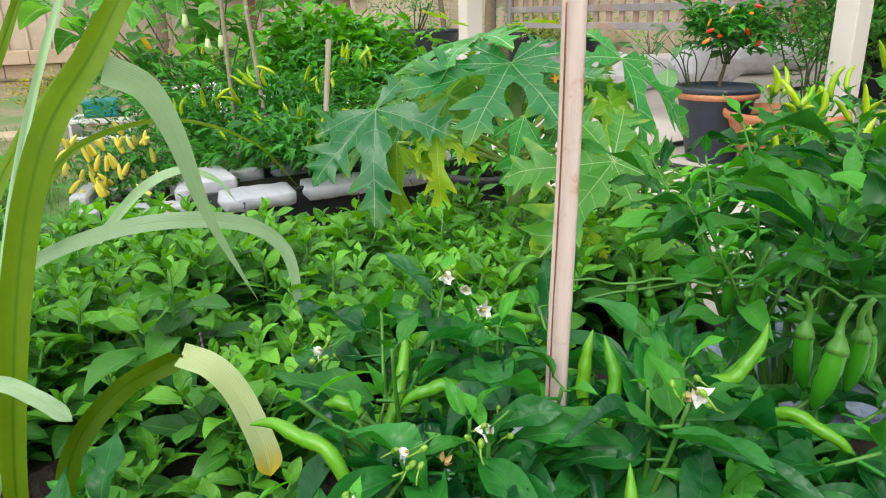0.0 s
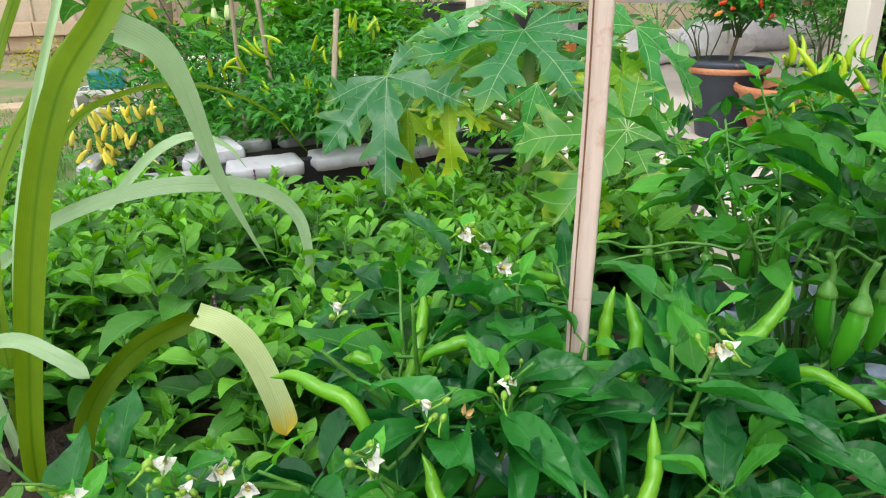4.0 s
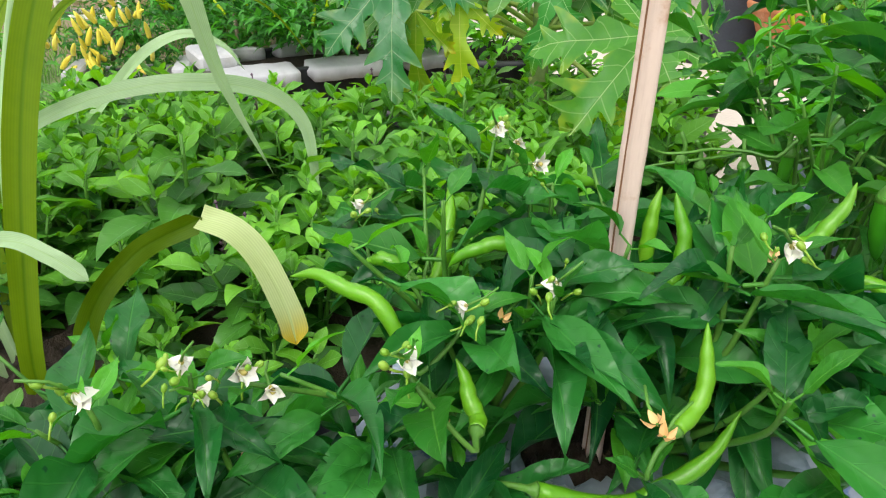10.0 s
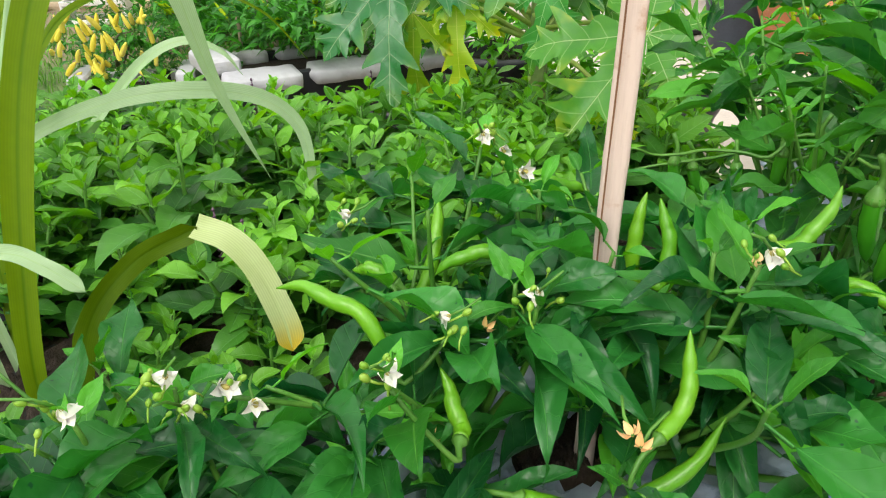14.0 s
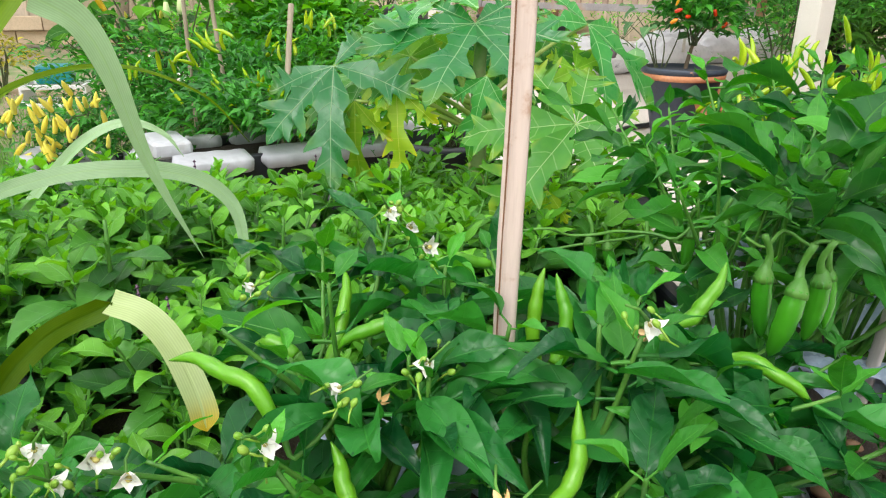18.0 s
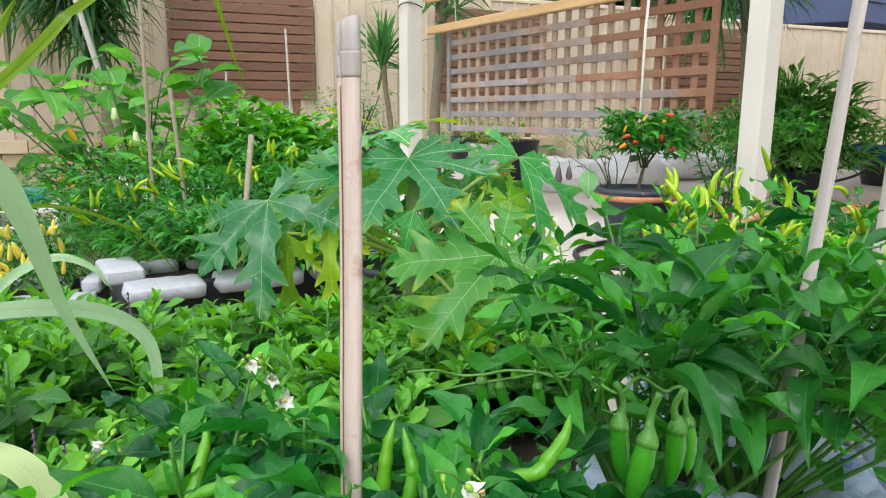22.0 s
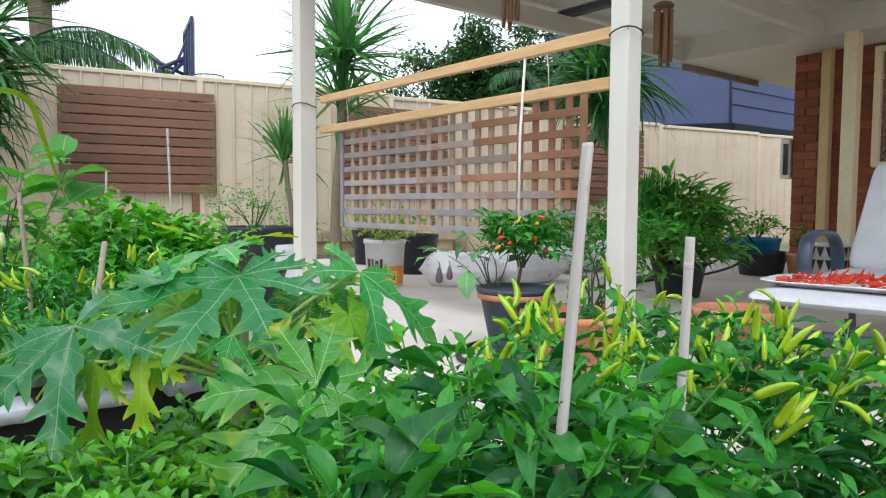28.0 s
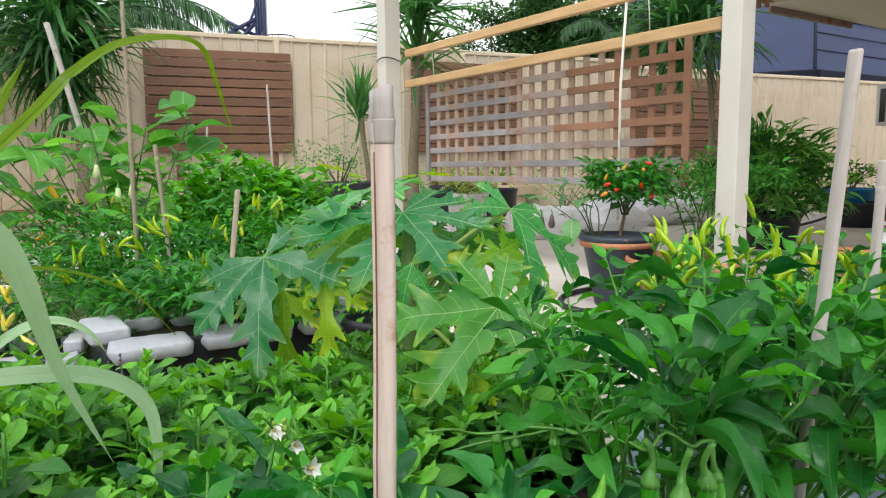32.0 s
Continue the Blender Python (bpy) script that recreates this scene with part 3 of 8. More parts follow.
def leaf_geo(geo, length, width, kind="ovate", fold=0.3, droop=0.3, twist=0.0, wave=0.0, steps=7, m=None, stalk=0.0, seed=0):
    """A leaf along +y from its base, faces up: folded along the midrib, drooping to its tip."""
    r = random.Random(seed)
    verts, uvs, faces = [], [], []
    ph = r.random() * 6
    cols = (-1.0, -0.55, 0.0, 0.55, 1.0)
    y = z = 0.0
    ang = 0.25
    for i in range(steps + 1):
        s = i / steps
        if kind == "ovate":
            w = (math.sin(math.pi * s**0.72) ** 0.85) * (1 - 0.25 * s)
        elif kind == "lance":
            w = math.sin(math.pi * s**0.62) ** 0.95 * (1 - 0.35 * s)
        elif kind == "elliptic":
            w = math.sin(math.pi * s**0.85) ** 0.72 * (1 - 0.12 * s)
        elif kind == "acute":
            w = math.sin(math.pi * s**0.57) ** 1.0 * (1 - 0.5 * s) * 1.12
        elif kind == "pepper":
            w = math.sin(math.pi * s**0.74) * (1 - 0.12 * s) * (1.0 if s < 0.72 else 1 - 0.55 * ((s - 0.72) / 0.28) ** 0.7 * 0.6) * 1.04
        elif kind == "broad":
            w = math.sin(math.pi * s**0.6) ** 0.6 * (1 - 0.2 * s)
        else:
            w = (min(1.0, 6 * s + 0.35)) * (1 - s**3) ** 0.9
        w = max(w, 0.0) * width / 2
        if i:
            y += length / steps * math.cos(ang)
            z += length / steps * math.sin(ang)
            ang -= 2.2 * droop / steps
        for c in cols:
            a = fold * (1 if kind != "strap" else 0.5)
            ripple = wave * width * (math.sin(9 * s + ph + (2 if c > 0 else 0)) * abs(c) ** 2 + 0.35 * math.sin(23 * s + ph) * abs(c) * (1.4 - abs(c)))
            tw = twist * s * c * w
            verts.append((c * w * math.cos(a), y + stalk, z + abs(c) * w * math.sin(a) + ripple + tw))
            uvs.append((0.5 + 0.5 * c, s))
    for i in range(steps):
        for k in range(4):
            a = i * 5 + k
            faces.append((a, a + 1, a + 6, a + 5))
    if stalk > 0:
        k = len(verts)
        rr = width * 0.02 + 0.0005
        verts += [(-rr, 0, -rr), (rr, 0, -rr), (0, 0, rr), (-rr, stalk, -rr), (rr, stalk, -rr), (0, stalk, rr)]
        uvs += [(0.5, 0.0)] * 6
        faces += [(k, k + 1, k + 4, k + 3), (k + 1, k + 2, k + 5, k + 4), (k + 2, k, k + 3, k + 5)]
    return geo.add(verts, faces, uvs, m)


def leaf_meshes(name, mat, count, length, width, kind, steps=7, stalk=0.0, fold=(0.15, 0.5), droop=(0.1, 0.7), wave=0.03, seed=1):
    r = random.Random(seed)
    out = []
    for k in range(count):
        g = Geo()
        leaf_geo(g, length * r.uniform(0.85, 1.15), width * r.uniform(0.85, 1.15), kind, r.uniform(*fold), r.uniform(*droop), r.uniform(-0.4, 0.4), wave * r.uniform(0.4, 1.4), steps, None, stalk * r.uniform(0.7, 1.3), seed * 31 + k)
        out.append(g.mesh(name, mat))
    return out


def turned(p, az, elev, roll=0.0, size=1.0):
    """A leaf's pose: base at p, pointing to azimuth az, elev up from level (radians)."""
    d = Vector((math.cos(az) * math.cos(elev), math.sin(az) * math.cos(elev), math.sin(elev)))
    return frame_at(p, d) @ Matrix.Rotation(roll, 4, "Y") @ Matrix.Scale(size, 4)


# ---- setting ----
PU, PV = Vector((math.cos(radians(27)), math.sin(radians(27)), 0)), Vector((math.sin(radians(27)), -math.cos(radians(27)), 0))
CORNER = Vector((0.294, 4.65, 0))


def on_patio(a, b, z=0.0):
    """A place by the patio's own axes: a towards the house, b along its open side."""
    return CORNER + PU * a + PV * b + Vector((0, 0, z))


def patio_pose(a, b, z=0.0, turn=0.0):
    return Matrix.Translation(on_patio(a, b, z)) @ Matrix.Rotation(radians(27 + turn), 4, "Z")


F0, FD = Vector((-2.46, 7.79, 0)), Vector((0.962, 0.273, 0)).normalized()
FN = Vector((FD.y, -FD.x, 0))


def on_fence(s, out=0.0, z=0.0):
    return F0 + FD * s + FN * out + Vector((0, 0, z))


def fence_pose(s, out=0.0, z=0.0):
    return Matrix.Translation(on_fence(s, out, z)) @ Matrix.Rotation(math.atan2(FD.y, FD.x), 4, "Z")


# ground: one sheet to the horizon, gently uneven near the garden
g = Geo()
rings = [0, 1, 2, 3, 4.5, 6, 9, 14, 30, 90, 400, 2500]
for i, rad in enumerate(rings):
    ring = []
    for k in range(48):
        w = 2 * math.pi * k / 48
        ring.append((rad * math.cos(w), 3 + rad * math.sin(w), -0.035 + (0.012 * math.sin(3 * w + rad) if 0 < rad < 10 else 0)))
    g.add(ring, [])
g.f = [(i * 48 + k, i * 48 + (k + 1) % 48, (i + 1) * 48 + (k + 1) % 48, (i + 1) * 48 + k) for i in range(len(rings) - 1) for k in range(48)]
solo("ground", g.mesh("ground", "earth"), I4, "dry brown garden earth with patchy green growth", "ground", kind="structure")

# lawn left of the beds
lawn = solo("lawn", box_mesh("lawn", (1.5, 2.4, 0.03), "earth", 0.01), Matrix.Translation((-1.45, 2.6, -0.03)), "patch of short green lawn beside the planters", "lawn", kind="structure")
rg = random.Random(4)
g = Geo()
for k in range(9000):
    x, y = rg.uniform(-2.15, -0.62), rg.uniform(1.35, 3.7)
    if x < -1.5 and rg.random() < 0.4:
        continue
    h, az, w = rg.uniform(0.015, 0.05), rg.uniform(0, 6.28), 0.0016
    dx, dy = math.cos(az) * w, math.sin(az) * w
    lx, ly = rg.uniform(-0.6, 0.6) * h, rg.uniform(-0.6, 0.6) * h
    g.add([(x - dx, y - dy, 0), (x + dx, y + dy, 0), (x + lx * 0.5 + dx * 0.7, y + ly * 0.5 + dy * 0.7, h * 0.6), (x + lx * 0.5 - dx * 0.7, y + ly * 0.5 - dy * 0.7, h * 0.6), (x + lx, y + ly, h)], [(0, 1, 2, 3), (3, 2, 4)], [(0.3, 0), (0.7, 0), (0.7, 0.6), (0.3, 0.6), (0.5, 1)])
solo("grass", g.mesh("grass", "grass"), I4, "short green blades of lawn grass", "grass", kind="stuff")

# patio slab of concrete in large bays with joints and hairline cracks
slab = solo("patio", box_mesh("patio", (6.6, 12.0, 0.08), "concrete", 0.012), patio_pose(1.8, 3.5, -0.08), "pale beige concrete patio, worn and cracked", "patio", kind="structure")
for b in (-0.9, 0.55, 2.0, 3.45):
    part("joint", box_mesh("joint", (6.4, 0.008, 0.004), "crack", 0), slab, Matrix.Translation((0, b - 3.5, 0.08)))
rc = random.Random(9)
for k in range(14):
    g = Geo()
    a, b, az = rc.uniform(-1.2, 3.2), rc.uniform(-1, 3.2), rc.uniform(0, 6.28)
    pts = [(a, b)]
    for q in range(rc.randint(6, 12)):
        az += rc.uniform(-0.5, 0.5)
        pts.append((pts[-1][0] + 0.09 * math.cos(az), pts[-1][1] + 0.09 * math.sin(az)))
    for q in range(len(pts) - 1):
        (x0, y0), (x1, y1) = pts[q], pts[q + 1]
        nx, ny = -(y1 - y0), x1 - x0
        ln = math.hypot(nx, ny)
        w = 0.0022
        nx, ny = nx / ln * w, ny / ln * w
        g.add([(x0 - nx, y0 - ny, 0.0825), (x0 + nx, y0 + ny, 0.0825), (x1 + nx, y1 + ny, 0.0825), (x1 - nx, y1 - ny, 0.0825)], [(0, 1, 2, 3)])
    part("crack", g.mesh("crack", "crack", False), slab, Matrix.Translation((-1.8, -3.5, 0)))

# steel fence: ribbed panels, posts and cap rails
fence = thing("fence", fence_pose(0), "cream ribbed steel boundary fence with capped top", "fence", kind="structure")
PANEL, TOP = 2.29, 1.97
prof, x = [], 0.0
while x < PANEL - 0.19:
    prof += [(x, 0.0), (x + 0.15, 0.0), (x + 0.163, -0.022), (x + 0.177, -0.022)]
    x += 0.19
prof.append((PANEL, 0.0))
g = Geo()
nv = len(prof)
g.add([(px, py, z) for z in (0.0, TOP - 0.03) for px, py in prof], [(i, i + 1, nv + i + 1, nv + i) for i in range(nv - 1)])
g.add([(px, py - 0.004 + 0.02, z) for z in (0.0, TOP - 0.03) for px, py in prof], [(i + 1, i, nv + i, nv + i + 1) for i in range(nv - 1)])
panel_me = g.mesh("fence_panel", "fence_steel", False)
cap_me = box_mesh("fence_cap", (PANEL - 0.02, 0.05, 0.05), "fence_cap", 0.008)
post_me = box_mesh("fence_post", (0.06, 0.066, TOP + 0.012), "fence_cap", 0.006)
for k in range(-4, 9):
    s = 1.72 + PANEL * k
    down = -(0.0, 0.03, 0.1, 0.12, 0.14)[max(0, min(k, 4))]
    part("fence_panel", panel_me, fence, Matrix.Translation((s, 0, down)))
    part("fence_cap", cap_me, fence, Matrix.Translation((s + PANEL / 2, 0, TOP - 0.04 + down)))
    part("fence_post", post_me, fence, Matrix.Translation((s, 0, down)))
block_me = box_mesh("block", (0.5, 0.16, 0.13), "limestone", 0.012, 2)
plinth = thing("plinth", fence_pose(0, 0.14), "low stepped limestone plinth along the fence", "plinth", kind="structure")
for row in range(2):
    for k in range(-9, 10):
        part("block", block_me, plinth, Matrix.Translation((k * 0.506 + 0.25 * row, -0.02 + 0.05 * (1 - row), row * 0.134)))


def slat_screen(s0, s1, top, rows, label, seed):
    """Horizontal boards on two battens and legs, leaning on the fence."""
    r = random.Random(seed)
    t = thing("slat_screen", fence_pose(s0, 0.07), label, "screen", "timber screens on the fence")
    w = s1 - s0
    me = box_mesh("board", (w, 0.02, 0.086), "brown_slat", 0.004)
    for k in range(rows):
        part("board", me, t, Matrix.Translation((w / 2, 0.0, top - 0.09 - k * 0.1)) @ Matrix.Rotation(r.uniform(-0.006, 0.006), 4, "Y"))
    leg = box_mesh("leg", (0.07, 0.03, top - 0.05), "brown_slat", 0.004)
    for q in (0.2, 0.86):
        part("leg", leg, t, Matrix.Translation((w * q, 0.026, 0.02)))
    return t


slat_screen(0.33, 1.86, 1.79, 11, "brown stained timber slat screen against the fence", 1)
slat_screen(3.3, 4.79, 1.79, 11, "brown stained timber slat screen behind the lattice", 2)
slat_screen(6.66, 8.2, 1.74, 11, "brown stained timber slat screen near the house", 3)

# patio cover: posts, beams, corrugated sheets, fascia
cover = thing("patio_cover", patio_pose(0, 0), "cream painted patio cover with corrugated roof sheets", "patio cover", kind="structure")
part("post", box_mesh("post", (0.11, 0.11, 2.03), "cream_paint", 0.005, 2), cover)
part("post", box_mesh("post", (0.076, 0.076, 2.03), "cream_paint", 0.005, 2), cover, Matrix.Translation((-0.085, -2.53, 0)))
beam = box_mesh("beam", (4.5, 0.07, 0.15), "cream_paint", 0.004)
for b in (0.0, 1.34, 2.53, 4.0):
    part("beam", beam, cover, Matrix.Translation((2.05, -b, 2.03)))
part("front_beam", box_mesh("front_beam", (0.06, 6.2, 0.17), "cream_paint", 0.004), cover, Matrix.Translation((-0.14, -2.9, 2.06)))
part("house_beam", box_mesh("house_beam", (0.07, 6.2, 0.36), "cream_paint", 0.004), cover, Matrix.Translation((4.25, -3.05, 2.035)))
for a in (0.5, 2.5):
    part("purlin", box_mesh("purlin", (0.09, 6.0, 0.05), "dark_metal", 0.004), cover, Matrix.Translation((a, -2.9, 2.182)))
g = Geo()
nw = 240
xs = np.linspace(-0.3, 4.6, nw)
sheet = [(x, y, 2.236 + 0.009 * math.sin(x * 2 * math.pi / 0.076) + 0.02 * (-y)) for y in (0.22, -6.1) for x in xs]
g.add(sheet, [(i, i + 1, nw + i + 1, nw + i) for i in range(nw - 1)])
g.add([(x, y, z + 0.004) for x, y, z in sheet], [(i + 1, i, nw + i, nw + i + 1) for i in range(nw - 1)])
part("roof_sheet", g.mesh("roof_sheet", "roof_sheet"), cover)
part("soffit", box_mesh("soffit", (2.62, 7.1, 0.03), "cream_paint", 0.003), cover, Matrix.Translation((5.6, -3.45, 2.062)))
# the end board's shade under the eaves is put into its darker brown
part("end_board", box_mesh("end_board", (1.6, 0.04, 0.09), "mixed_lattice", 0.004), cover, Matrix.Translation((5.2, 0.125, 2.0)), "brown board along the end of the eaves, its shade put into the colour")
tie = Geo()
tube(tie, [(0.056 * math.cos(w) * 1.35, 0.056 * math.sin(w) * 1.35, 0.01 * math.sin(w * 2)) for w in np.linspace(0, 6.2832, 17)], 0.004, 5)
tie_me = tie.mesh("tie", "hose")
part("tie", tie_me, cover, Matrix.Translation((0, 0, 1.2)))
part("tie", tie_me, cover, Matrix.Translation((-0.085, -2.53, 1.17)) @ Matrix.Scale(0.76, 4))
for k, z in enumerate((1.98, 1.83)):
    part("tape", box_mesh("tape", (0.102, 0.102, 0.022), "blue_tape", 0.002), cover, Matrix.Translation((0, 0, z)) @ Matrix.Rotation(0.12, 4, "X"), "torn strip of blue tape")

# house wall of brick with a cream post, a pipe and a window
house = thing("house_wall", patio_pose(4.97, 0.79), "red brick house wall beside the patio", "house wall", kind="structure")
part("core", box_mesh("core", (0.2, 7.0, 2.06), "mortar", 0), house, Matrix.Translation((0.112, -3.5, 0)))
part("return_wall", box_mesh("return_wall", (5.0, 0.2, 2.06), "mortar", 0), house, Matrix.Translation((2.72, -0.11, 0)))
brick_me = box_mesh("brick", (0.11, 0.23, 0.076), "brick", 0.004)
half_me = box_mesh("brick", (0.11, 0.11, 0.076), "brick", 0.004)
rb = random.Random(5)
for row in range(24):
    off = 0.12 * (row % 2)
    if off:
        part("brick", half_me, house, Matrix.Translation((0.05, -0.055, row * 0.086 + 0.01)))
    for k in range(9):
        y = -(k * 0.24 + 0.115 + off)
        if 0.615 < -y < 1.55 and 0.87 < row * 0.086 < 2.0:
            if -y < 0.73:
                part("brick", half_me, house, Matrix.Translation((0.05, y + 0.0575, row * 0.086 + 0.01)))
            continue
        part("brick", brick_me, house, Matrix.Translation((0.05 + rb.uniform(-0.002, 0.002), y, row * 0.086 + 0.01)))
win = thing("window_1", patio_pose(4.97, 1.91, 0.95), "dark window in a beige metal frame behind a white mesh screen", "window", kind="structure")
part("pane", box_mesh("pane", (0.01, 0.7, 1.05), "glass_dark", 0), win, Matrix.Translation((0.03, 0, 0)))
for y in (-0.37, 0.37, 0.0):
    part("frame_bar", box_mesh("frame_bar", (0.07, 0.06, 1.08), "buff_paint", 0.004), win, Matrix.Translation((-0.01, y, 0)))
for z in (-0.01, 1.03):
    part("frame_rail", box_mesh("frame_rail", (0.064, 0.78, 0.05), "buff_paint", 0.004), win, Matrix.Translation((-0.01, 0, z)))
part("sill", box_mesh("sill", (0.11, 0.84, 0.05), "brick", 0.005), win, Matrix.Translation((-0.02, 0, -0.07)), "brick window sill")
for lean in (-1, 1):
    for k in range(22):
        y0 = -1.35 + 0.095 * k
        pts = []
        for f in np.linspace(0, 1, 41):
            y = y0 + (0.9 if lean < 0 else 0.0) + lean * 0.7 * f
            if -0.34 < y < 0.34:
                pts.append((0.012 + 0.002 * lean, y, 0.02 + 1.01 * f))
        if len(pts) > 2:
            part("mesh_wire", tube(Geo(), [pts[0], pts[-1]], 0.0035, 4).mesh("mesh_wire", "white_plastic"), win, I4)
meter = thing("meter_box", patio_pose(4.95, 0.735, 0.86), "small white meter box with a dark door at the wall's corner", "meter box")
part("casing", box_mesh("casing", (0.16, 0.09, 0.39), "white_plastic", 0.006), meter, Matrix.Translation((0.05, 0, 0)))
part("door", box_mesh("door", (0.012, 0.05, 0.31), "glass_dark", 0.003), meter, Matrix.Translation((-0.032, -0.012, 0.035)), "dark door of the box")
solo("post", box_mesh("post", (0.11, 0.11, 2.036), "buff_paint", 0.005), patio_pose(4.25, 1.59), "buff painted timber post by the house", "post", kind="structure")
solo("downpipe", box_mesh("downpipe", (0.09, 0.09, 2.06), "tan_paint", 0.012, 2), patio_pose(4.86, 1.14), "tan painted square downpipe on the brick wall", "downpipe", kind="structure")
# plain walls that close the place behind the camera
solo("wall_south", box_mesh("wall_south", (16, 0.1, 1.9), "fence_steel", 0.01), Matrix.Translation((2, -6.0, 0)), "plain cream fence closing the garden", "fence", kind="structure")
solo("wall_west", box_mesh("wall_west", (0.1, 14, 1.9), "fence_steel", 0.01), Matrix.Translation((-6.6, 0.6, 0)), "plain cream fence closing the garden side", "fence", kind="structure")

# rails between the posts, cords and the hanging lattice
for zl, zr, lab in ((1.215, 1.16, "upper"), (1.025, 0.985, "lower")):
    a, b = Vector((0.405, 4.62, zl)), Vector((1.35, 2.42, zr))
    me = box_mesh("timber_rail", (0.03, (b - a).length, 0.045), "pine", 0.004)
    solo("timber_rail", me, frame_at((a + b) / 2, b - a), f"{lab} pine rail tied between the patio posts", "rail", "rails between the posts")
TL, TR = Vector((0.53, 4.46, 0.435)), Vector((1.392, 2.75, 0.435))
run = (TR - TL).length
lattice = thing("trellis", frame_at(TL, TR - TL), "weathered timber lattice hung from the rails by cords", "trellis")
slat_grey = box_mesh("lattice_slat", (0.012, 0.034, 0.62), "grey_lattice", 0.002)
slat_pale = box_mesh("lattice_slat", (0.012, 0.035, 0.62), "pale_lattice", 0.002)
slat_brown = box_mesh("lattice_slat", (0.012, 0.034, 0.62), "brown_lattice", 0.002)
for k in range(21):
    y = run * k / 20
    part("lattice_slat", slat_brown if k > 15 else slat_grey if k == 0 else slat_pale, lattice, Matrix.Translation((-0.011 if 0 < k < 20 else 0.011, y, 0)))
r_lat = random.Random(2)
for k in range(8):
    z = 0.59 * k / 7
    # lowest two rails grey throughout: shade down there is put into the colour
    grey = 1.0 if k < 2 else 0.12 if k == 7 else 0.3 + 0.3 * (1 - k / 7) + r_lat.uniform(-0.08, 0.08)
    fade = 1.0 if k < 2 else min(1.0, grey + r_lat.uniform(0.18, 0.34))
    for a, b, mat in ((0, grey, "grey_lattice"), (grey, fade, "mixed_lattice"), (fade, 1, "brown_lattice")):
        if b - a > 0.01:
            part("lattice_rail", box_mesh("lattice_rail", (0.012, run * (b - a), 0.033), mat, 0.002), lattice, Matrix.Translation((0, run * (a + b) / 2, z)))
for q, drop in ((0.04, 0.17), (0.3, 0.17), (0.9, 0.15)):
    g = Geo()
    top = TL.lerp(TR, q) + Vector((-0.02, 0, 0.78))
    tube(g, [top, top + Vector((0.008, 0, -drop * 0.5)), top + Vector((0.01, 0, -drop))], 0.0025, 5)
    solo("cord", g.mesh("cord", "cord"), I4, "thin white cord holding the lattice to the rail", "cord", "cords on the rail")
g = Geo()
tube(g, [(1.165, 2.84, 1.2), (1.145, 2.84, 0.85), (1.14, 2.83, 0.3)], 0.0055, 6)
cane_thing = thing("garden_cane", I4, "thin pale cane standing in front of the lattice", "cane")
part("shaft", g.mesh("shaft", "cord"), cane_thing)


def wind_chime(p, tubes, length, seed):
    r = random.Random(seed)
    t = thing("wind_chime", Matrix.Translation(p), "brown bamboo wind chime hanging from the patio roof", "wind chime", "bamboo wind chimes")
    g = Geo()
    lathe(g, [(0.055, -0.012), (0.058, 0.0), (0.045, 0.012), (0.0, 0.018)], 14)
    part("crown", g.mesh("crown", "bamboo_brown"), t)
    g = Geo()
    tube(g, [(0, 0, 0.01), (0, 0, 2.2 - p[2])], 0.0015, 4)
    part("cord", g.mesh("cord", "hose"), t)
    for k in range(tubes):
        w = 6.2832 * k / tubes + 0.3
        ln = length * r.uniform(0.75, 1.0)
        g = Geo()
        lathe(g, [(0.014, 0), (0.016, -ln * 0.05), (0.0135, -ln * 0.06), (0.0135, -ln * 0.9), (0.011, -ln)], 10)
        part("bamboo_tube", g.mesh("bamboo_tube", "bamboo_brown"), t, Matrix.Translation((0.042 * math.cos(w), 0.042 * math.sin(w), -0.03)))
    return t


wind_chime((1.41, 3.85, 1.93), 6, 0.36, 1)
wind_chime((2.29, 3.77, 1.71), 6, 0.31, 2)
t = thing("shell_mobile", Matrix.Translation((0.62, 4.55, 2.1)), "string of small white shells hanging from the roof edge", "mobile")
g = Geo()
tube(g, [(0, 0, 0.1), (0.0, 0, -0.45)], 0.001, 4)
part("cord", g.mesh("cord", "cord"), t)
g = Geo()
lathe(g, [(0.0, 0.018), (0.014, 0.008), (0.027, -0.006), (0.022, -0.006), (0.0, 0.006)], 10)
sh = g.mesh("shell", "white_plastic")
for k in range(6):
    part("shell", sh, t, Matrix.Translation((0.012 * (k % 2), 0, -0.03 - 0.075 * k)))

# neighbour's roof
nb = thing("neighbour_house", Matrix.Translation((9.39, 13.57, 0)) @ Matrix.Rotation(radians(11), 4, "Z") @ Matrix.Translation((0.4, 0.4, 0)), "neighbour's house with a blue-grey metal hip roof", "house")
part("wall", box_mesh("wall", (9.0, 8.0, 2.2), "limestone", 0.02), nb, Matrix.Translation((4.5, 4.0, 0)))
EAVE_L, EAVE_M, EAVE_R = Vector((6.3, 14.4, 2.3)), Vector((8.635, 12.5, 2.24)), Vector((13.2, 14.9, 2.3))
HIP, BACK_L, END_R = Vector((12.4, 18.15, 5.75)), Vector((7.6, 20.5, 5.75)), Vector((18.0, 21.3, 5.9))
nb_in = nb.matrix_basis.inverted()


def roof_part(name, rings, mat):
    """Flat roof pieces from corners, given a thickness below."""
    g = Geo()
    for ring in rings:
        pts = [nb_in @ p for p in ring]
        n = len(pts)
        g.add(pts + [p - Vector((0, 0, 0.06)) for p in pts], [tuple(range(n)), tuple(range(2 * n - 1, n - 1, -1))] + [(k, n + k, n + (k + 1) % n, (k + 1) % n) for k in range(n)])
    return part(name, g.mesh(name, mat, False), nb)


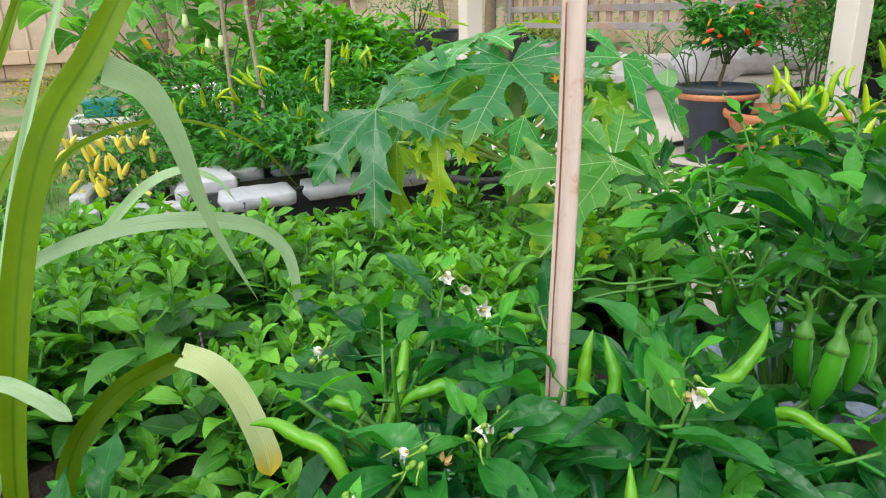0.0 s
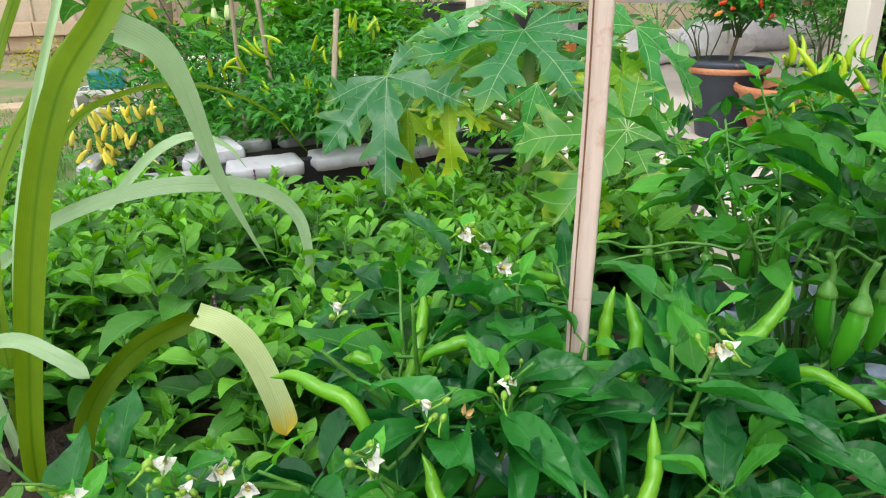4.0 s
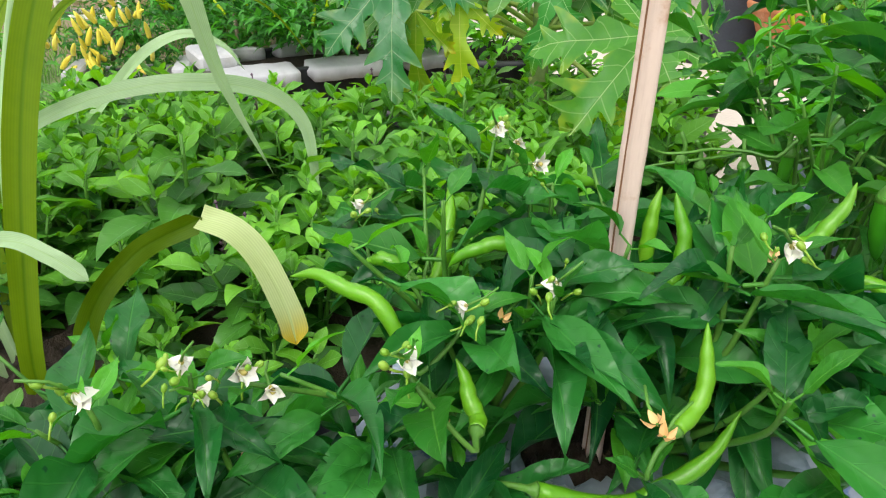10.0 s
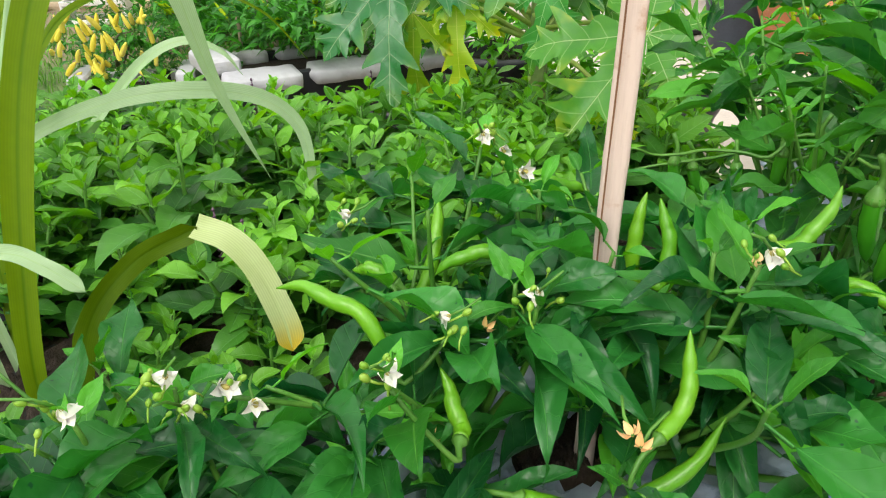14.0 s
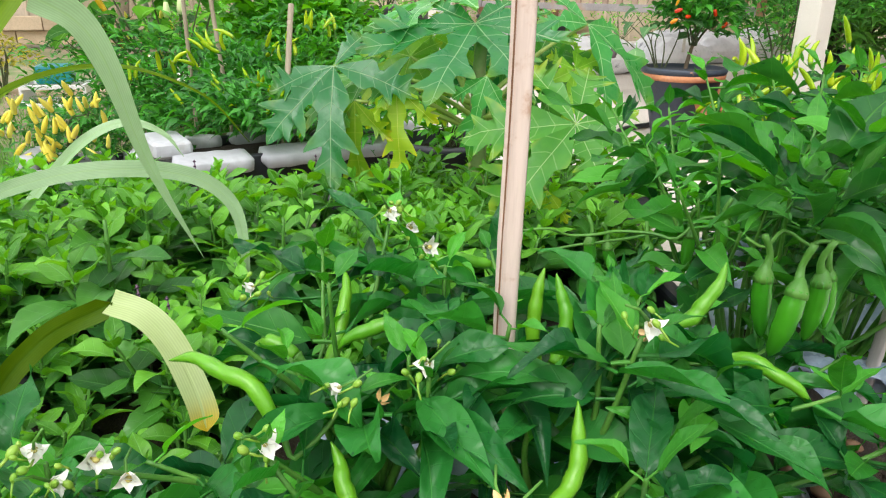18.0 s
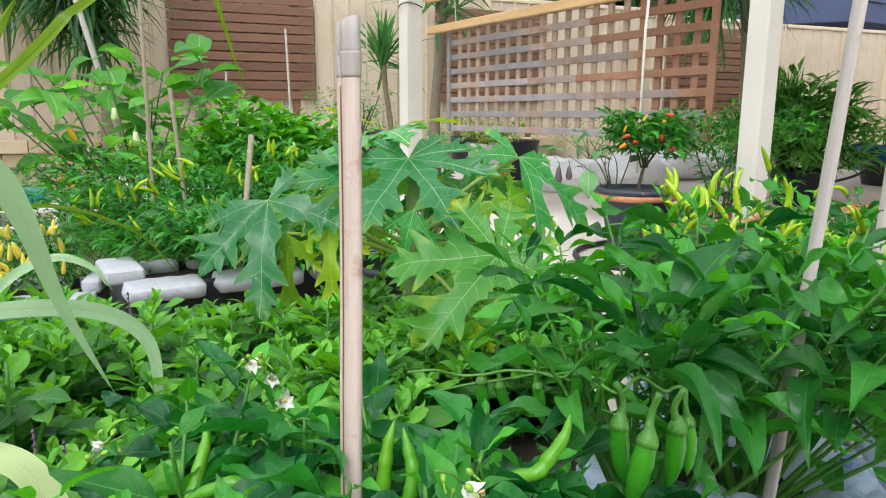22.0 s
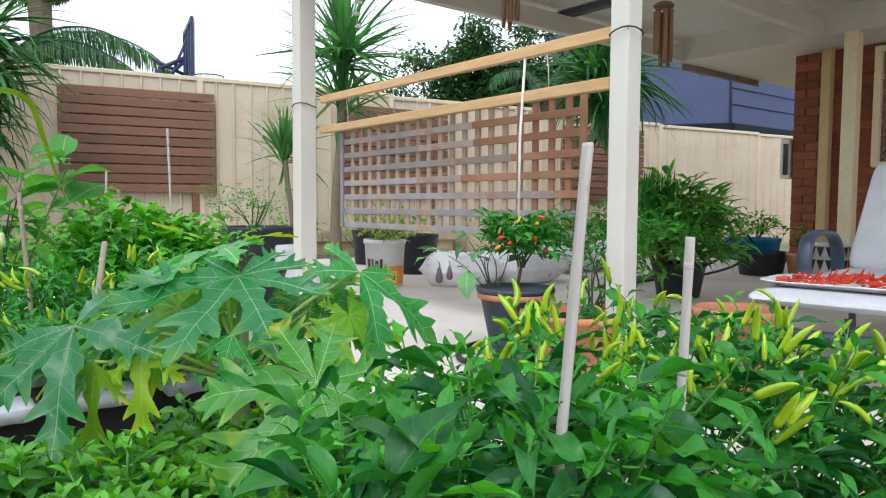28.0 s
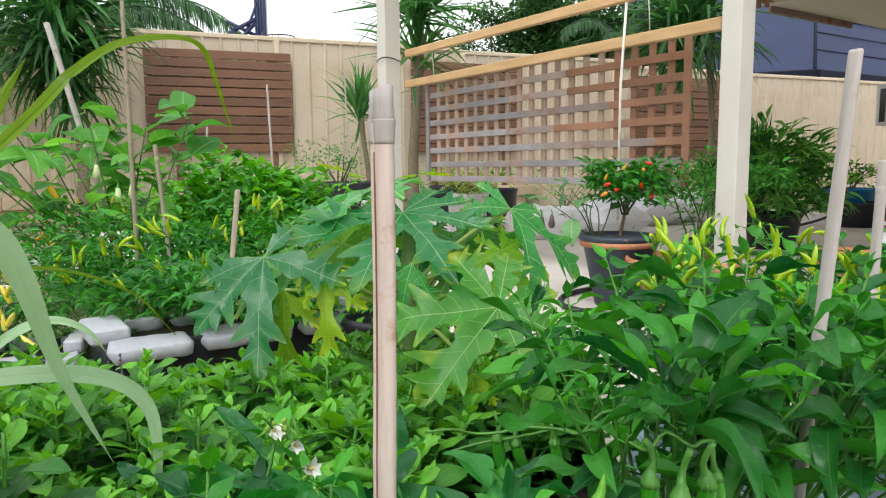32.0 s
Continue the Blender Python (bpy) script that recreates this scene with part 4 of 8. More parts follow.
for ring in ((EAVE_L, EAVE_M, HIP, BACK_L), (EAVE_M, EAVE_R, END_R, HIP)):
    roof_part("roof_plane", [ring], "roof_blue")
for q in (0.14, 0.28, 0.42, 0.56, 0.7, 0.84):
    a, b = EAVE_M.lerp(HIP, q), EAVE_R.lerp(END_R, q)
    part("roof_seam", tube(Geo(), [nb_in @ (a + Vector((0, -0.01, 0.01))), nb_in @ (b + Vector((0, -0.01, 0.01)))], 0.012, 5).mesh("roof_seam", "roof_gutter"), nb)
for a, b in ((EAVE_M, HIP), (HIP, END_R), (HIP, BACK_L)):
    part("ridge_cap", tube(Geo(), [nb_in @ (a + Vector((0, 0, 0.01))), nb_in @ (b + Vector((0, 0, 0.01)))], 0.03, 6).mesh("ridge_cap", "roof_gutter"), nb)
for a, b in ((EAVE_L, EAVE_M), (EAVE_M, EAVE_R)):
    d = b - a
    m = nb_in @ frame_at((a + b) / 2 - Vector((0, 0.06, 0.16)), d)
    part("gutter", box_mesh("gutter", (0.12, d.length, 0.16), "roof_gutter", 0.02), nb, m)

# basketball hoop over the fence
hoop = thing("basketball_hoop", Matrix.Translation((-1.44, 11.7, -0.2)) @ Matrix.Rotation(radians(14), 4, "Z"), "navy basketball hoop standing behind the fence", "basketball hoop")
part("pole", box_mesh("pole", (0.1, 0.1, 3.1), "hoop_paint", 0.01), hoop, Matrix.Translation((-0.42, 0, -0.25)))
g = Geo()
tube(g, [(-0.42, 0, 2.6), (-0.05, 0, 3.0)], 0.035, 6)
tube(g, [(-0.42, 0, 2.85), (-0.05, 0, 3.05)], 0.035, 6)
tube(g, [(-0.5, 0, 3.0), (-0.05, 0, 2.8)], 0.03, 6)
tube(g, [(-0.2, 0, 2.85), (0.0, 0.05, 3.35)], 0.022, 6)
part("arm", g.mesh("arm", "hoop_paint"), hoop)
for z0 in (2.72, 3.5):
    part("board_bar", box_mesh("board_bar", (0.05, 1.16, 0.07), "hoop_paint", 0.005), hoop, Matrix.Translation((0.02, 0, z0)))
for y in (-0.55, -0.2, 0.2, 0.55):
    part("board_upright", box_mesh("board_upright", (0.045, 0.07, 0.84), "hoop_paint", 0.005), hoop, Matrix.Translation((0.02, y, 2.73)))
part("board", box_mesh("board", (0.02, 1.1, 0.8), "white_plastic", 0.003), hoop, Matrix.Translation((0.055, 0, 2.75)))
g = Geo()
tube(g, [(0.32 + 0.23 * math.cos(w), 0.23 * math.sin(w), 2.8) for w in np.linspace(0, 6.2832, 25)], 0.01, 5)
part("ring", g.mesh("ring", "dark_print"), hoop)
g = Geo()
for k in range(14):
    w = 6.2832 * k / 14
    for sgn in (1, -1):
        tube(g, [(0.32 + 0.23 * math.cos(w), 0.23 * math.sin(w), 2.8), (0.32 + 0.17 * math.cos(w + 0.25 * sgn), 0.17 * math.sin(w + 0.25 * sgn), 2.62), (0.32 + 0.12 * math.cos(w), 0.12 * math.sin(w), 2.42)], 0.005, 4)
part("net", g.mesh("net", "cord"), hoop)


# ---- trees behind ----
def strap_crown(geo, centre, count, length, width, seed, low=-0.7, high=1.5, droop=0.25, kind="strap", steps=6):
    r = random.Random(seed)
    for k in range(count):
        el = low + (high - low) * (r.random() ** 0.8)
        az = r.uniform(0, 6.2832)
        ln = length * r.uniform(0.7, 1.1)
        p = Vector(centre) + Vector((r.uniform(-0.04, 0.04), r.uniform(-0.04, 0.04), r.uniform(-0.12, 0.1)))
        m = turned(p, az, el, r.uniform(-0.5, 0.5))
        leaf_geo(geo, ln, width * r.uniform(0.8, 1.2), kind, 0.35, droop * r.uniform(0.3, 1.6), 0, 0, steps, m, 0, k)
    return geo


def yucca(p, trunk_pts, heads, label, seed, thick=1.0, mat="yucca_leaf", low=-0.7, droop=0.25):
    t = thing("yucca", Matrix.Translation(p), label, "yucca", "yuccas along the fence")
    g = Geo()
    tube(g, smooth_path(trunk_pts, 5), (0.06 * thick, 0.045 * thick, 0.05 * thick), 9)
    part("trunk", g.mesh("trunk", "yucca_bark"), t)
    for k, (c, n, ln, w) in enumerate(heads):
        g = Geo()
        strap_crown(g, c, n, ln, w, seed * 7 + k, low, 1.5, droop)
        part("crown", g.mesh("crown", mat), t)
    return t


yucca((0.19, 7.62, 0), [(0, 0, 0), (0.0, 0, 0.4), (-0.05, 0, 0.8), (-0.07, 0, 1.05)], [((-0.08, 0, 1.08), 80, 0.62, 0.036)], "young yucca with a slim leaning trunk", 1, 0.6)
yucca((0.6, 6.72, 0), [(0, 0, 0), (0.0, 0, 0.6), (0.05, 0, 1.2), (0.07, 0, 1.75)], [((0.08, 0, 1.95), 170, 0.84, 0.042), ((0.06, 0, 1.5), 60, 0.75, 0.04)], "tall yucca with a spiky green crown beside the patio", 2)
yucca((4.1, 7.75, 0), [(0, 0, 0), (0.03, 0, 0.7), (0.0, 0.0, 1.4), (-0.08, -0.02, 1.95)], [((-0.12, -0.02, 2.12), 150, 1.0, 0.045), ((-0.42, 0.06, 2.05), 190, 0.95, 0.045), ((-0.35, -0.05, 1.75), 110, 0.8, 0.042)], "yucca with drooping leaves between the lattice and the fence", 4, 0.8, "yucca_dark", -1.15, 0.5)
yucca((-2.42, 6.7, 0), [(0, 0, 0), (0.05, 0, 0.6), (0.0, 0, 1.2), (-0.02, 0, 1.6)], [((0, 0, 1.95), 260, 0.95, 0.045), ((-0.05, -0.1, 1.55), 260, 0.85, 0.042), ((0.0, -0.05, 1.2), 120, 0.6, 0.04), ((-0.9, 0.3, 1.7), 160, 0.8, 0.045)], "old yucca clump with drooping leaves by the fence", 3, 1.0, "yucca_dark", -1.1, 0.45)


def palm(p, height, fronds, length, label, seed, arch=1.0, hang=0.75, lead=()):
    r = random.Random(seed)
    t = thing("palm_tree", Matrix.Translation(p), label, "palm", "palms behind the fence")
    g = Geo()
    tube(g, smooth_path([(0, 0, 0), (0.05, 0, height * 0.5), (0, 0, height)], 6), (0.22, 0.17, 0.24), 10)
    part("trunk", g.mesh("trunk", "bark"), t)
    for k in range(fronds + len(lead)):
        if k < len(lead):
            az, el, ln = lead[k]
        else:
            az, el = 6.2832 * k / fronds + r.uniform(-0.2, 0.2), r.uniform(0.1, 1.2)
            ln = length * r.uniform(0.85, 1.1)
        pts, q, a = [], Vector((0, 0, height)), el
        for i in range(12):
            pts.append(q.copy())
            q = q + Vector((math.cos(az) * math.cos(a), math.sin(az) * math.cos(a), math.sin(a))) * ln / 11
            a -= arch * 0.19
        g = Geo()
        tube(g, pts, (0.035, 0.006), 5)
        curve = smooth_path(pts, 10)
        for i in range(9, len(curve)):
            s = i / len(curve)
            d = Vector(curve[min(i + 1, len(curve) - 1)] - curve[i - 1]).normalized()
            side = d.cross(Vector((0, 0, 1))).normalized()
            for sg in (1, -1):
                dd = (side * sg * r.uniform(0.15, 0.7) + d * 0.4 + Vector((0, 0, -hang + r.uniform(-0.45, 0.15)))).normalized()
                leaf_geo(g, ln * 0.27 * (1 - 0.5 * s) * r.uniform(0.7, 1.1), 0.026, "strap", 0.3, 0.35, 0, 0, 3, frame_at(curve[i], dd))
        part("frond", g.mesh("frond", "palm_leaf"), t)
    return t


palm((-4.95, 14.5, 0), 3.3, 0, 3.0, "feathery palm with drooping fronds in the neighbouring garden", 4, 0.8, 1.9, ((0.0, 0.66, 3.3), (-0.3, 0.5, 2.9), (0.35, 0.55, 2.9), (-0.15, 0.8, 2.6), (2.6, 0.7, 2.6), (3.6, 0.5, 2.4), (4.4, 0.2, 1.6)))
palm((-4.75, 15.4, 0), 5.5, 8, 1.9, "tall palm with a dense hanging crown in the neighbouring garden", 6, 2.0, 1.9, ((-0.2, -0.5, 1.5), (-0.8, -0.9, 1.6), (0.3, -1.0, 1.7), (-1.4, -1.1, 1.7), (-1.9, -1.2, 1.6), (-1.1, -1.3, 1.7), (3.4, -0.8, 1.7), (4.2, -0.9, 1.6), (4.8, -1.1, 1.7)))
palm((4.5, 11.6, 0), 2.5, 15, 1.5, "low feathery palm behind the slat screen", 5, 0.8)


def tree(p, height, spread, trunk, clumps, leaf, per, label, seed, flat=0.8):
    r = random.Random(seed)
    t = thing("tree", Matrix.Translation(p), label, "tree", "trees behind the fence")
    g = Geo()
    tube(g, [(0, 0, 0), (0.05, 0.03, height * 0.35), (0, 0, height * 0.7)], (trunk, trunk * 0.5), 8)
    cs = []
    for k in range(clumps):
        az, rad, z = r.uniform(0, 6.28), spread * r.random() ** 0.5, height * r.uniform(0.5, 1.0)
        rad *= 1.1 - 0.6 * (z / height) ** 3
        c = Vector((rad * math.cos(az), rad * math.sin(az), z))
        cs.append(c)
        tube(g, [Vector((0, 0, height * r.uniform(0.25, 0.5))), Vector((c.x * 0.5, c.y * 0.5, c.z * 0.8)), c], (trunk * 0.3, trunk * 0.05), 5)
    part("trunk", g.mesh("trunk", "bark"), t)
    g = Geo()
    for c in cs:
        size = spread * r.uniform(0.22, 0.42)
        for q in range(per):
            d = Vector((r.gauss(0, 1), r.gauss(0, 1), r.gauss(0, flat)))
            d = d.normalized() * size * r.random() ** 0.4
            leaf_geo(g, leaf * r.uniform(0.7, 1.3), leaf * 0.5, "ovate", 0.2, 0.5, 0, 0, 2, turned(c + d, r.uniform(0, 6.28), r.uniform(-0.9, 0.5), r.uniform(-0.6, 0.6)))
    part("crown", g.mesh("crown", "tree_leaf"), t)
    return t


tree((2.9, 12.9, 0), 3.35, 1.3, 0.12, 40, 0.13, 230, "dense dark green tree beyond the fence", 11)
tree((4.0, 12.9, 0), 4.0, 1.3, 0.12, 46, 0.13, 260, "tall leafy tree beyond the fence", 12)
tree((5.2, 13.3, 0), 3.5, 1.3, 0.12, 40, 0.13, 230, "leafy tree beyond the patio roof", 15)
tree((6.1, 11.8, 0), 2.7, 0.55, 0.04, 9, 0.09, 70, "thin grey-green sapling beside the fence", 13)
tree((-4.3, 10.5, 0), 2.6, 1.1, 0.1, 14, 0.12, 120, "dark shrub behind the fence under the palm", 14)


# ---- patio things ----
def pot_mesh(name, base, top, height, mat, lip=0.012, wall=0.008, sides=28):
    g = Geo()
    lathe(g, [(base * 0.95, 0), (base, 0.006), (base + (top - base) * 0.86, height - lip * 2.2), (top, height - lip * 2), (top + 0.004, height - lip), (top, height), (top - wall, height), (top - wall, height - lip * 2), (base + (top - base) * 0.8 - wall, height * 0.8), (0.0, height * 0.8)], sides)
    return g.mesh(name, mat)


def soil_disc(rad, seed):
    r = random.Random(seed)
    g = Geo()
    rings, sides = 12, 44
    v = [(0, 0, 0.012)]
    for i in range(1, rings + 1):
        for k in range(sides):
            w = 6.2832 * k / sides
            v.append((rad * i / rings * math.cos(w), rad * i / rings * math.sin(w), r.choice((-0.006, -0.002, 0.0, 0.003, 0.009)) * r.uniform(0.5, 1.2)))
    f = [(0, 1 + k, 1 + (k + 1) % sides) for k in range(sides)]
    f += [(1 + i * sides + k, 1 + (i + 1) * sides + k, 1 + (i + 1) * sides + (k + 1) % sides, 1 + i * sides + (k + 1) % sides) for i in range(rings - 1) for k in range(sides)]
    g.add(v, f)
    return g.mesh("soil", "soil")


def pot(name, p, base, top, height, mat, label, category="pot", group="", rim_mat=None):
    t = thing(name, Matrix.Translation(p), label, category, group)
    part("body", pot_mesh("body", base, top, height, mat), t)
    if rim_mat:
        g = Geo()
        lathe(g, [(top - 0.012, height - 0.002), (top - 0.01, height + 0.005), (top + 0.006, height + 0.006), (top + 0.009, height - 0.002), (top + 0.006, height - 0.012), (top + 0.002, height - 0.013)], 28)
        part("rim", g.mesh("rim", rim_mat), t, I4, "worn dark rim")
    part("soil", soil_disc(top * 0.9, int(p[0] * 100)), t, Matrix.Translation((0, 0, height * 0.82)))
    return t


def foliage(geo, centre, radii, count, length, width, kind, seed, up=0.1, steps=3, shell=0.45):
    """Many leaves through an uneven ellipsoid."""
    r = random.Random(seed)
    for k in range(count):
        d = Vector((r.gauss(0, 1), r.gauss(0, 1), r.gauss(0, 1))).normalized() * (r.random() ** shell)
        d *= 1 + 0.25 * math.sin(5 * d.x + 3 * d.z + seed)
        p = Vector(centre) + Vector((d.x * radii[0], d.y * radii[1], d.z * radii[2]))
        az = math.atan2(d.y, d.x) + r.uniform(-1.0, 1.0)
        s = r.uniform(0.6, 1.2)
        leaf_geo(geo, length * s, width * s, kind, 0.3, r.uniform(0.2, 0.9), 0, 0, steps, turned(p, az, r.uniform(-0.6, 0.7) + up, r.uniform(-0.5, 0.5)))
    return geo


def stems(geo, base, tops, rad, sides=5, seed=0):
    r = random.Random(seed)
    for q in tops:
        b = Vector(base) + Vector((r.uniform(-1, 1), r.uniform(-1, 1), 0)) * rad * 3
        mid = b.lerp(Vector(q), 0.5) + Vector((r.uniform(-0.02, 0.02), r.uniform(-0.02, 0.02), 0.03))
        tube(geo, smooth_path([b, mid, q], 4), (rad, rad * 0.45), sides)
    return geo


def potted_bush(name, p, z0, centre, radii, count, length, width, kind, mat, label, category, seed, group="", trunk=0.006, steps=3, fork=0.0):
    r = random.Random(seed)
    t = thing(name, Matrix.Translation(p), label, category, group)
    c = Vector(centre)
    tops = [c + Vector((r.uniform(-0.7, 0.7) * radii[0], r.uniform(-0.7, 0.7) * radii[1], r.uniform(-0.2, 0.7) * radii[2])) for k in range(7)]
    foot = Vector((0, 0, z0))
    if fork:
        foot = Vector((c.x * 0.5, c.y * 0.5, z0 + fork))
        part("trunk", tube(Geo(), smooth_path([(0, 0, z0), (c.x * 0.1, 0.004, z0 + fork * 0.5), foot], 4), (trunk * 1.5, trunk), 8).mesh("trunk", "bark"), t)
    for k, q in enumerate(tops):
        part("stem", stems(Geo(), foot, [q], trunk * (0.6 if fork else 1), 6, seed + k).mesh("stem", "stem_dark"), t)
    g = Geo()
    foliage(g, centre, radii, count, length, width, kind, seed, steps=steps)
    part("foliage", g.mesh("foliage", mat), t)
    return t


def chilli_mesh(name, length, rad, mat, bend=0.3, seed=0, bumpy=0.0, blunt=False):
    """A pod that hangs along -z from its calyx, bending to its tip."""
    r = random.Random(seed)
    g = Geo()
    n, pts, rr, a = 11, [], [], 0.0
    p = np.array((0.0, 0.0, 0.0))
    for i in range(n):
        s = i / (n - 1)
        pts.append(p.copy())
        fat = (0.85 + 0.25 * math.sin(s * 2.2)) * (1 - s ** (5 if blunt else 2.6)) ** 0.7 if s < 1 else 0.02
        rr.append(rad * max(0.05, fat) * (1 + bumpy * math.sin(i * 2.4 + seed)))
        a += bend * 2.0 / n * (1 + bumpy * 3 * math.sin(i * 1.1 + seed))
        p = p + np.array((math.sin(a), 0, -math.cos(a))) * length / (n - 1)
    tube(g, pts, rr, 9)
    return g.mesh(name, mat)


def stalk_mesh(length, rad, seed=0):
    g = Geo()
    tube(g, smooth_path([(0, 0, 0.0), (0.002, 0.001, length * 0.5), (-0.004, 0, length)], 3), (rad * 0.5, rad * 0.28, rad * 0.3), 6)
    lathe(g, [(0.0, 0.008), (rad * 0.35, 0.006), (rad * 0.66, 0.002), (rad * 0.84, -0.001), (rad * 0.89, -0.0045)], 9)
    return g.mesh("stalk", "stem")


POD = {
    "green": [chilli_mesh("pod", 0.052, 0.0042, "green_fruit", b, k, 0.09) for k, b in enumerate((0.2, 0.45, 0.7))],
    "hang": [chilli_mesh("pod", 0.046, 0.0068, "deep_fruit", b, k, 0.05) for k, b in enumerate((0.12, 0.3))],
    "lime": [chilli_mesh("pod", 0.052, 0.0051, "lime_fruit", b, k, 0.04) for k, b in enumerate((0.15, 0.4, 0.6))],
    "cream": [chilli_mesh("pod", 0.039, 0.0057, "cream_fruit", b, k, 0.03) for k, b in enumerate((0.1, 0.2))],
    "yellow": [chilli_mesh("pod", 0.038, 0.0054, "yellow_fruit", b, k, 0.05) for k, b in enumerate((0.1, 0.2))],
    "pale": [chilli_mesh("pod", 0.034, 0.008, "pale_fruit", 0.15, 5, 0.03, True)],
    "red": [chilli_mesh("pod", 0.036, 0.0085, "red_fruit", 0.15, 3, 0.03, True)],
    "orange": [chilli_mesh("pod", 0.034, 0.0085, "orange_fruit", 0.15, 4, 0.03, True)],
}
def curved_pod(parent, pts, rad, mat, seed=0, anchor=None):
    """A long pod along a curve from its calyx to its tip, a little lumpy, on a bent stalk."""
    c = smooth_path(pts, 7)
    n = len(c)
    rr_ = [rad * ((0.86 + 0.2 * math.sin(i / n * 2.4)) * max(0.03, 1 - (i / (n - 1)) ** 3.2) ** 0.75) * (1 + 0.06 * math.sin(i * 1.1 + seed) + 0.02 * math.sin(i * 2.9 + 2 * seed)) for i in range(n)]
    f = part("fruit", tube(Geo(), c, rr_, 10).mesh("pod", mat), parent)
    a, d = Vector(c[0]), (Vector(c[0]) - Vector(c[2])).normalized()
    g = Geo()
    end = a + d * 0.022 + Vector((0, 0.002, -0.004)) if anchor is None else Vector(anchor)
    tube(g, smooth_path([a + d * 0.001, a + d * 0.006, a + d * 0.016, (a + d * 0.022).lerp(end, 0.6), end], 3), (rad * 0.95, rad * 0.4, rad * 0.3, rad * 0.28, rad * 0.28), 7)
    part("stalk", g.mesh("stalk", "stem"), f)
    return f


STALK = {"thin": stalk_mesh(0.02, 0.005), "long": stalk_mesh(0.026, 0.0074)}


def pod_pose(p, direction, spin=0.0, size=1.0):
    """Poses a pod with its calyx at p, pointing along direction."""
    q = Vector((0, 0, -1)).rotation_difference(Vector(direction).normalized())
    return Matrix.Translation(p) @ q.to_matrix().to_4x4() @ Matrix.Rotation(spin, 4, "Z") @ Matrix.Scale(size, 4)


def add_pod(parent, kind, p, direction, spin=0.0, size=1.0, which=0):
    f = part("fruit", POD[kind][which % len(POD[kind])], parent, pod_pose(p, direction, spin, size))
    part("stalk", STALK["long" if kind in ("hang",) else "thin"], f)
    return f


def flower_mesh():
    g = Geo()
    for k in range(5):
        w = 6.2832 * k / 5
        leaf_geo(g, 0.0108, 0.009, "ovate", 0.3, 0.45, 0, 0.04, 6, turned((0, 0, 0), w + 0.2 * math.sin(k * 2.3), 1.0 + 0.3 * math.sin(k * 1.7)))
    return g.mesh("petals", "petal")


PETALS = flower_mesh()
g = Geo()
lathe(g, [(0.0005, 0), (0.0017, 0.002), (0.0014, 0.0055), (0, 0.0065)], 8)
ANTHER = g.mesh("anther", "anther")
g = Geo()
tube(g, [(0, 0, 0), (0.002, 0, -0.01), (0.008, 0, -0.02)], (0.0009, 0.0007), 5)
FSTALK = g.mesh("flower_stalk", "stem")


g = Geo()
lathe(g, [(0, -0.0005), (0.0013, 0.0003), (0.0019, 0.002), (0.0016, 0.004), (0, 0.0052)], 8)
tube(g, [(0, 0, 0), (0.0008, 0, -0.004), (0.003, 0, -0.008)], (0.0007, 0.0005), 5)
BUD = g.mesh("bud", "bud_green")


def add_buds(parent, p, count, seed):
    r = random.Random(seed)
    for k in range(count):
        q = Vector(p) + Vector((r.uniform(-0.011, 0.011), r.uniform(-0.009, 0.009), r.uniform(-0.012, 0.006)))
        part("bud", BUD, parent, Matrix.Translation(q) @ Euler((r.uniform(-1, 1), r.uniform(-1, 1), r.uniform(0, 6))).to_matrix().to_4x4() @ Matrix.Scale(r.uniform(0.6, 1.2), 4))


g = Geo()
for k in range(5):
    leaf_geo(g, 0.0075, 0.005, "ovate", 0.5, 0.3, 0, 0, 4, turned((0, 0, 0), 6.2832 * k / 5, -0.9 + 0.3 * math.sin(k * 2.2)))
WITHERED = g.mesh("petals", "withered")


def add_withered(parent, p, facing, size=1.0):
    q = Vector((0, 0, 1)).rotation_difference(Vector(facing).normalized())
    f = part("flower", WITHERED, parent, Matrix.Translation(p) @ q.to_matrix().to_4x4() @ Matrix.Scale(size, 4), "withered orange-brown flower")
    part("flower_stalk", FSTALK, f)
    return f


def add_flower(parent, p, facing, size=1.0):
    q = Vector((0, 0, 1)).rotation_difference(Vector(facing).normalized())
    f = part("flower", PETALS, parent, Matrix.Translation(p) @ q.to_matrix().to_4x4() @ Matrix.Scale(size, 4), "white five-petalled flower")
    part("anther", ANTHER, f)
    part("flower_stalk", FSTALK, f)
    return f


# dark pot with the red ornamental chilli, and the terracotta bowls
dark_pot = pot("plant_pot", (1.05, 2.58, 0), 0.085, 0.14, 0.262, "dark_glaze", "tall dark plant pot with peeling glaze and a terracotta band", "pot", "pots on the patio", "dark_glaze")
g = Geo()
lathe(g, [(0.137, 0.226), (0.1425, 0.227), (0.1455, 0.246), (0.14, 0.248)], 28)
part("band", g.mesh("band", "terracotta"), dark_pot, I4, "bare terracotta band below the rim")
pot("terracotta_bowl", (1.2, 2.37, 0), 0.11, 0.19, 0.205, "terracotta", "wide terracotta bowl with a sparse chilli plant", "pot", "pots on the patio")
pot("terracotta_bowl", (1.58, 2.0, 0), 0.08, 0.13, 0.26, "terracotta", "terracotta bowl near the sun lounger", "pot", "pots on the patio")
red = potted_bush("red_chilli_plant", (1.06, 2.59, 0), 0.2, (0.03, 0.0, 0.465), (0.2, 0.16, 0.09), 700, 0.054, 0.023, "pepper", "fine_leaf", "ornamental chilli plant with red and orange fruit in the dark pot", "chilli plant", 21, "potted chilli plants", 0.006, fork=0.14)
rr = random.Random(8)
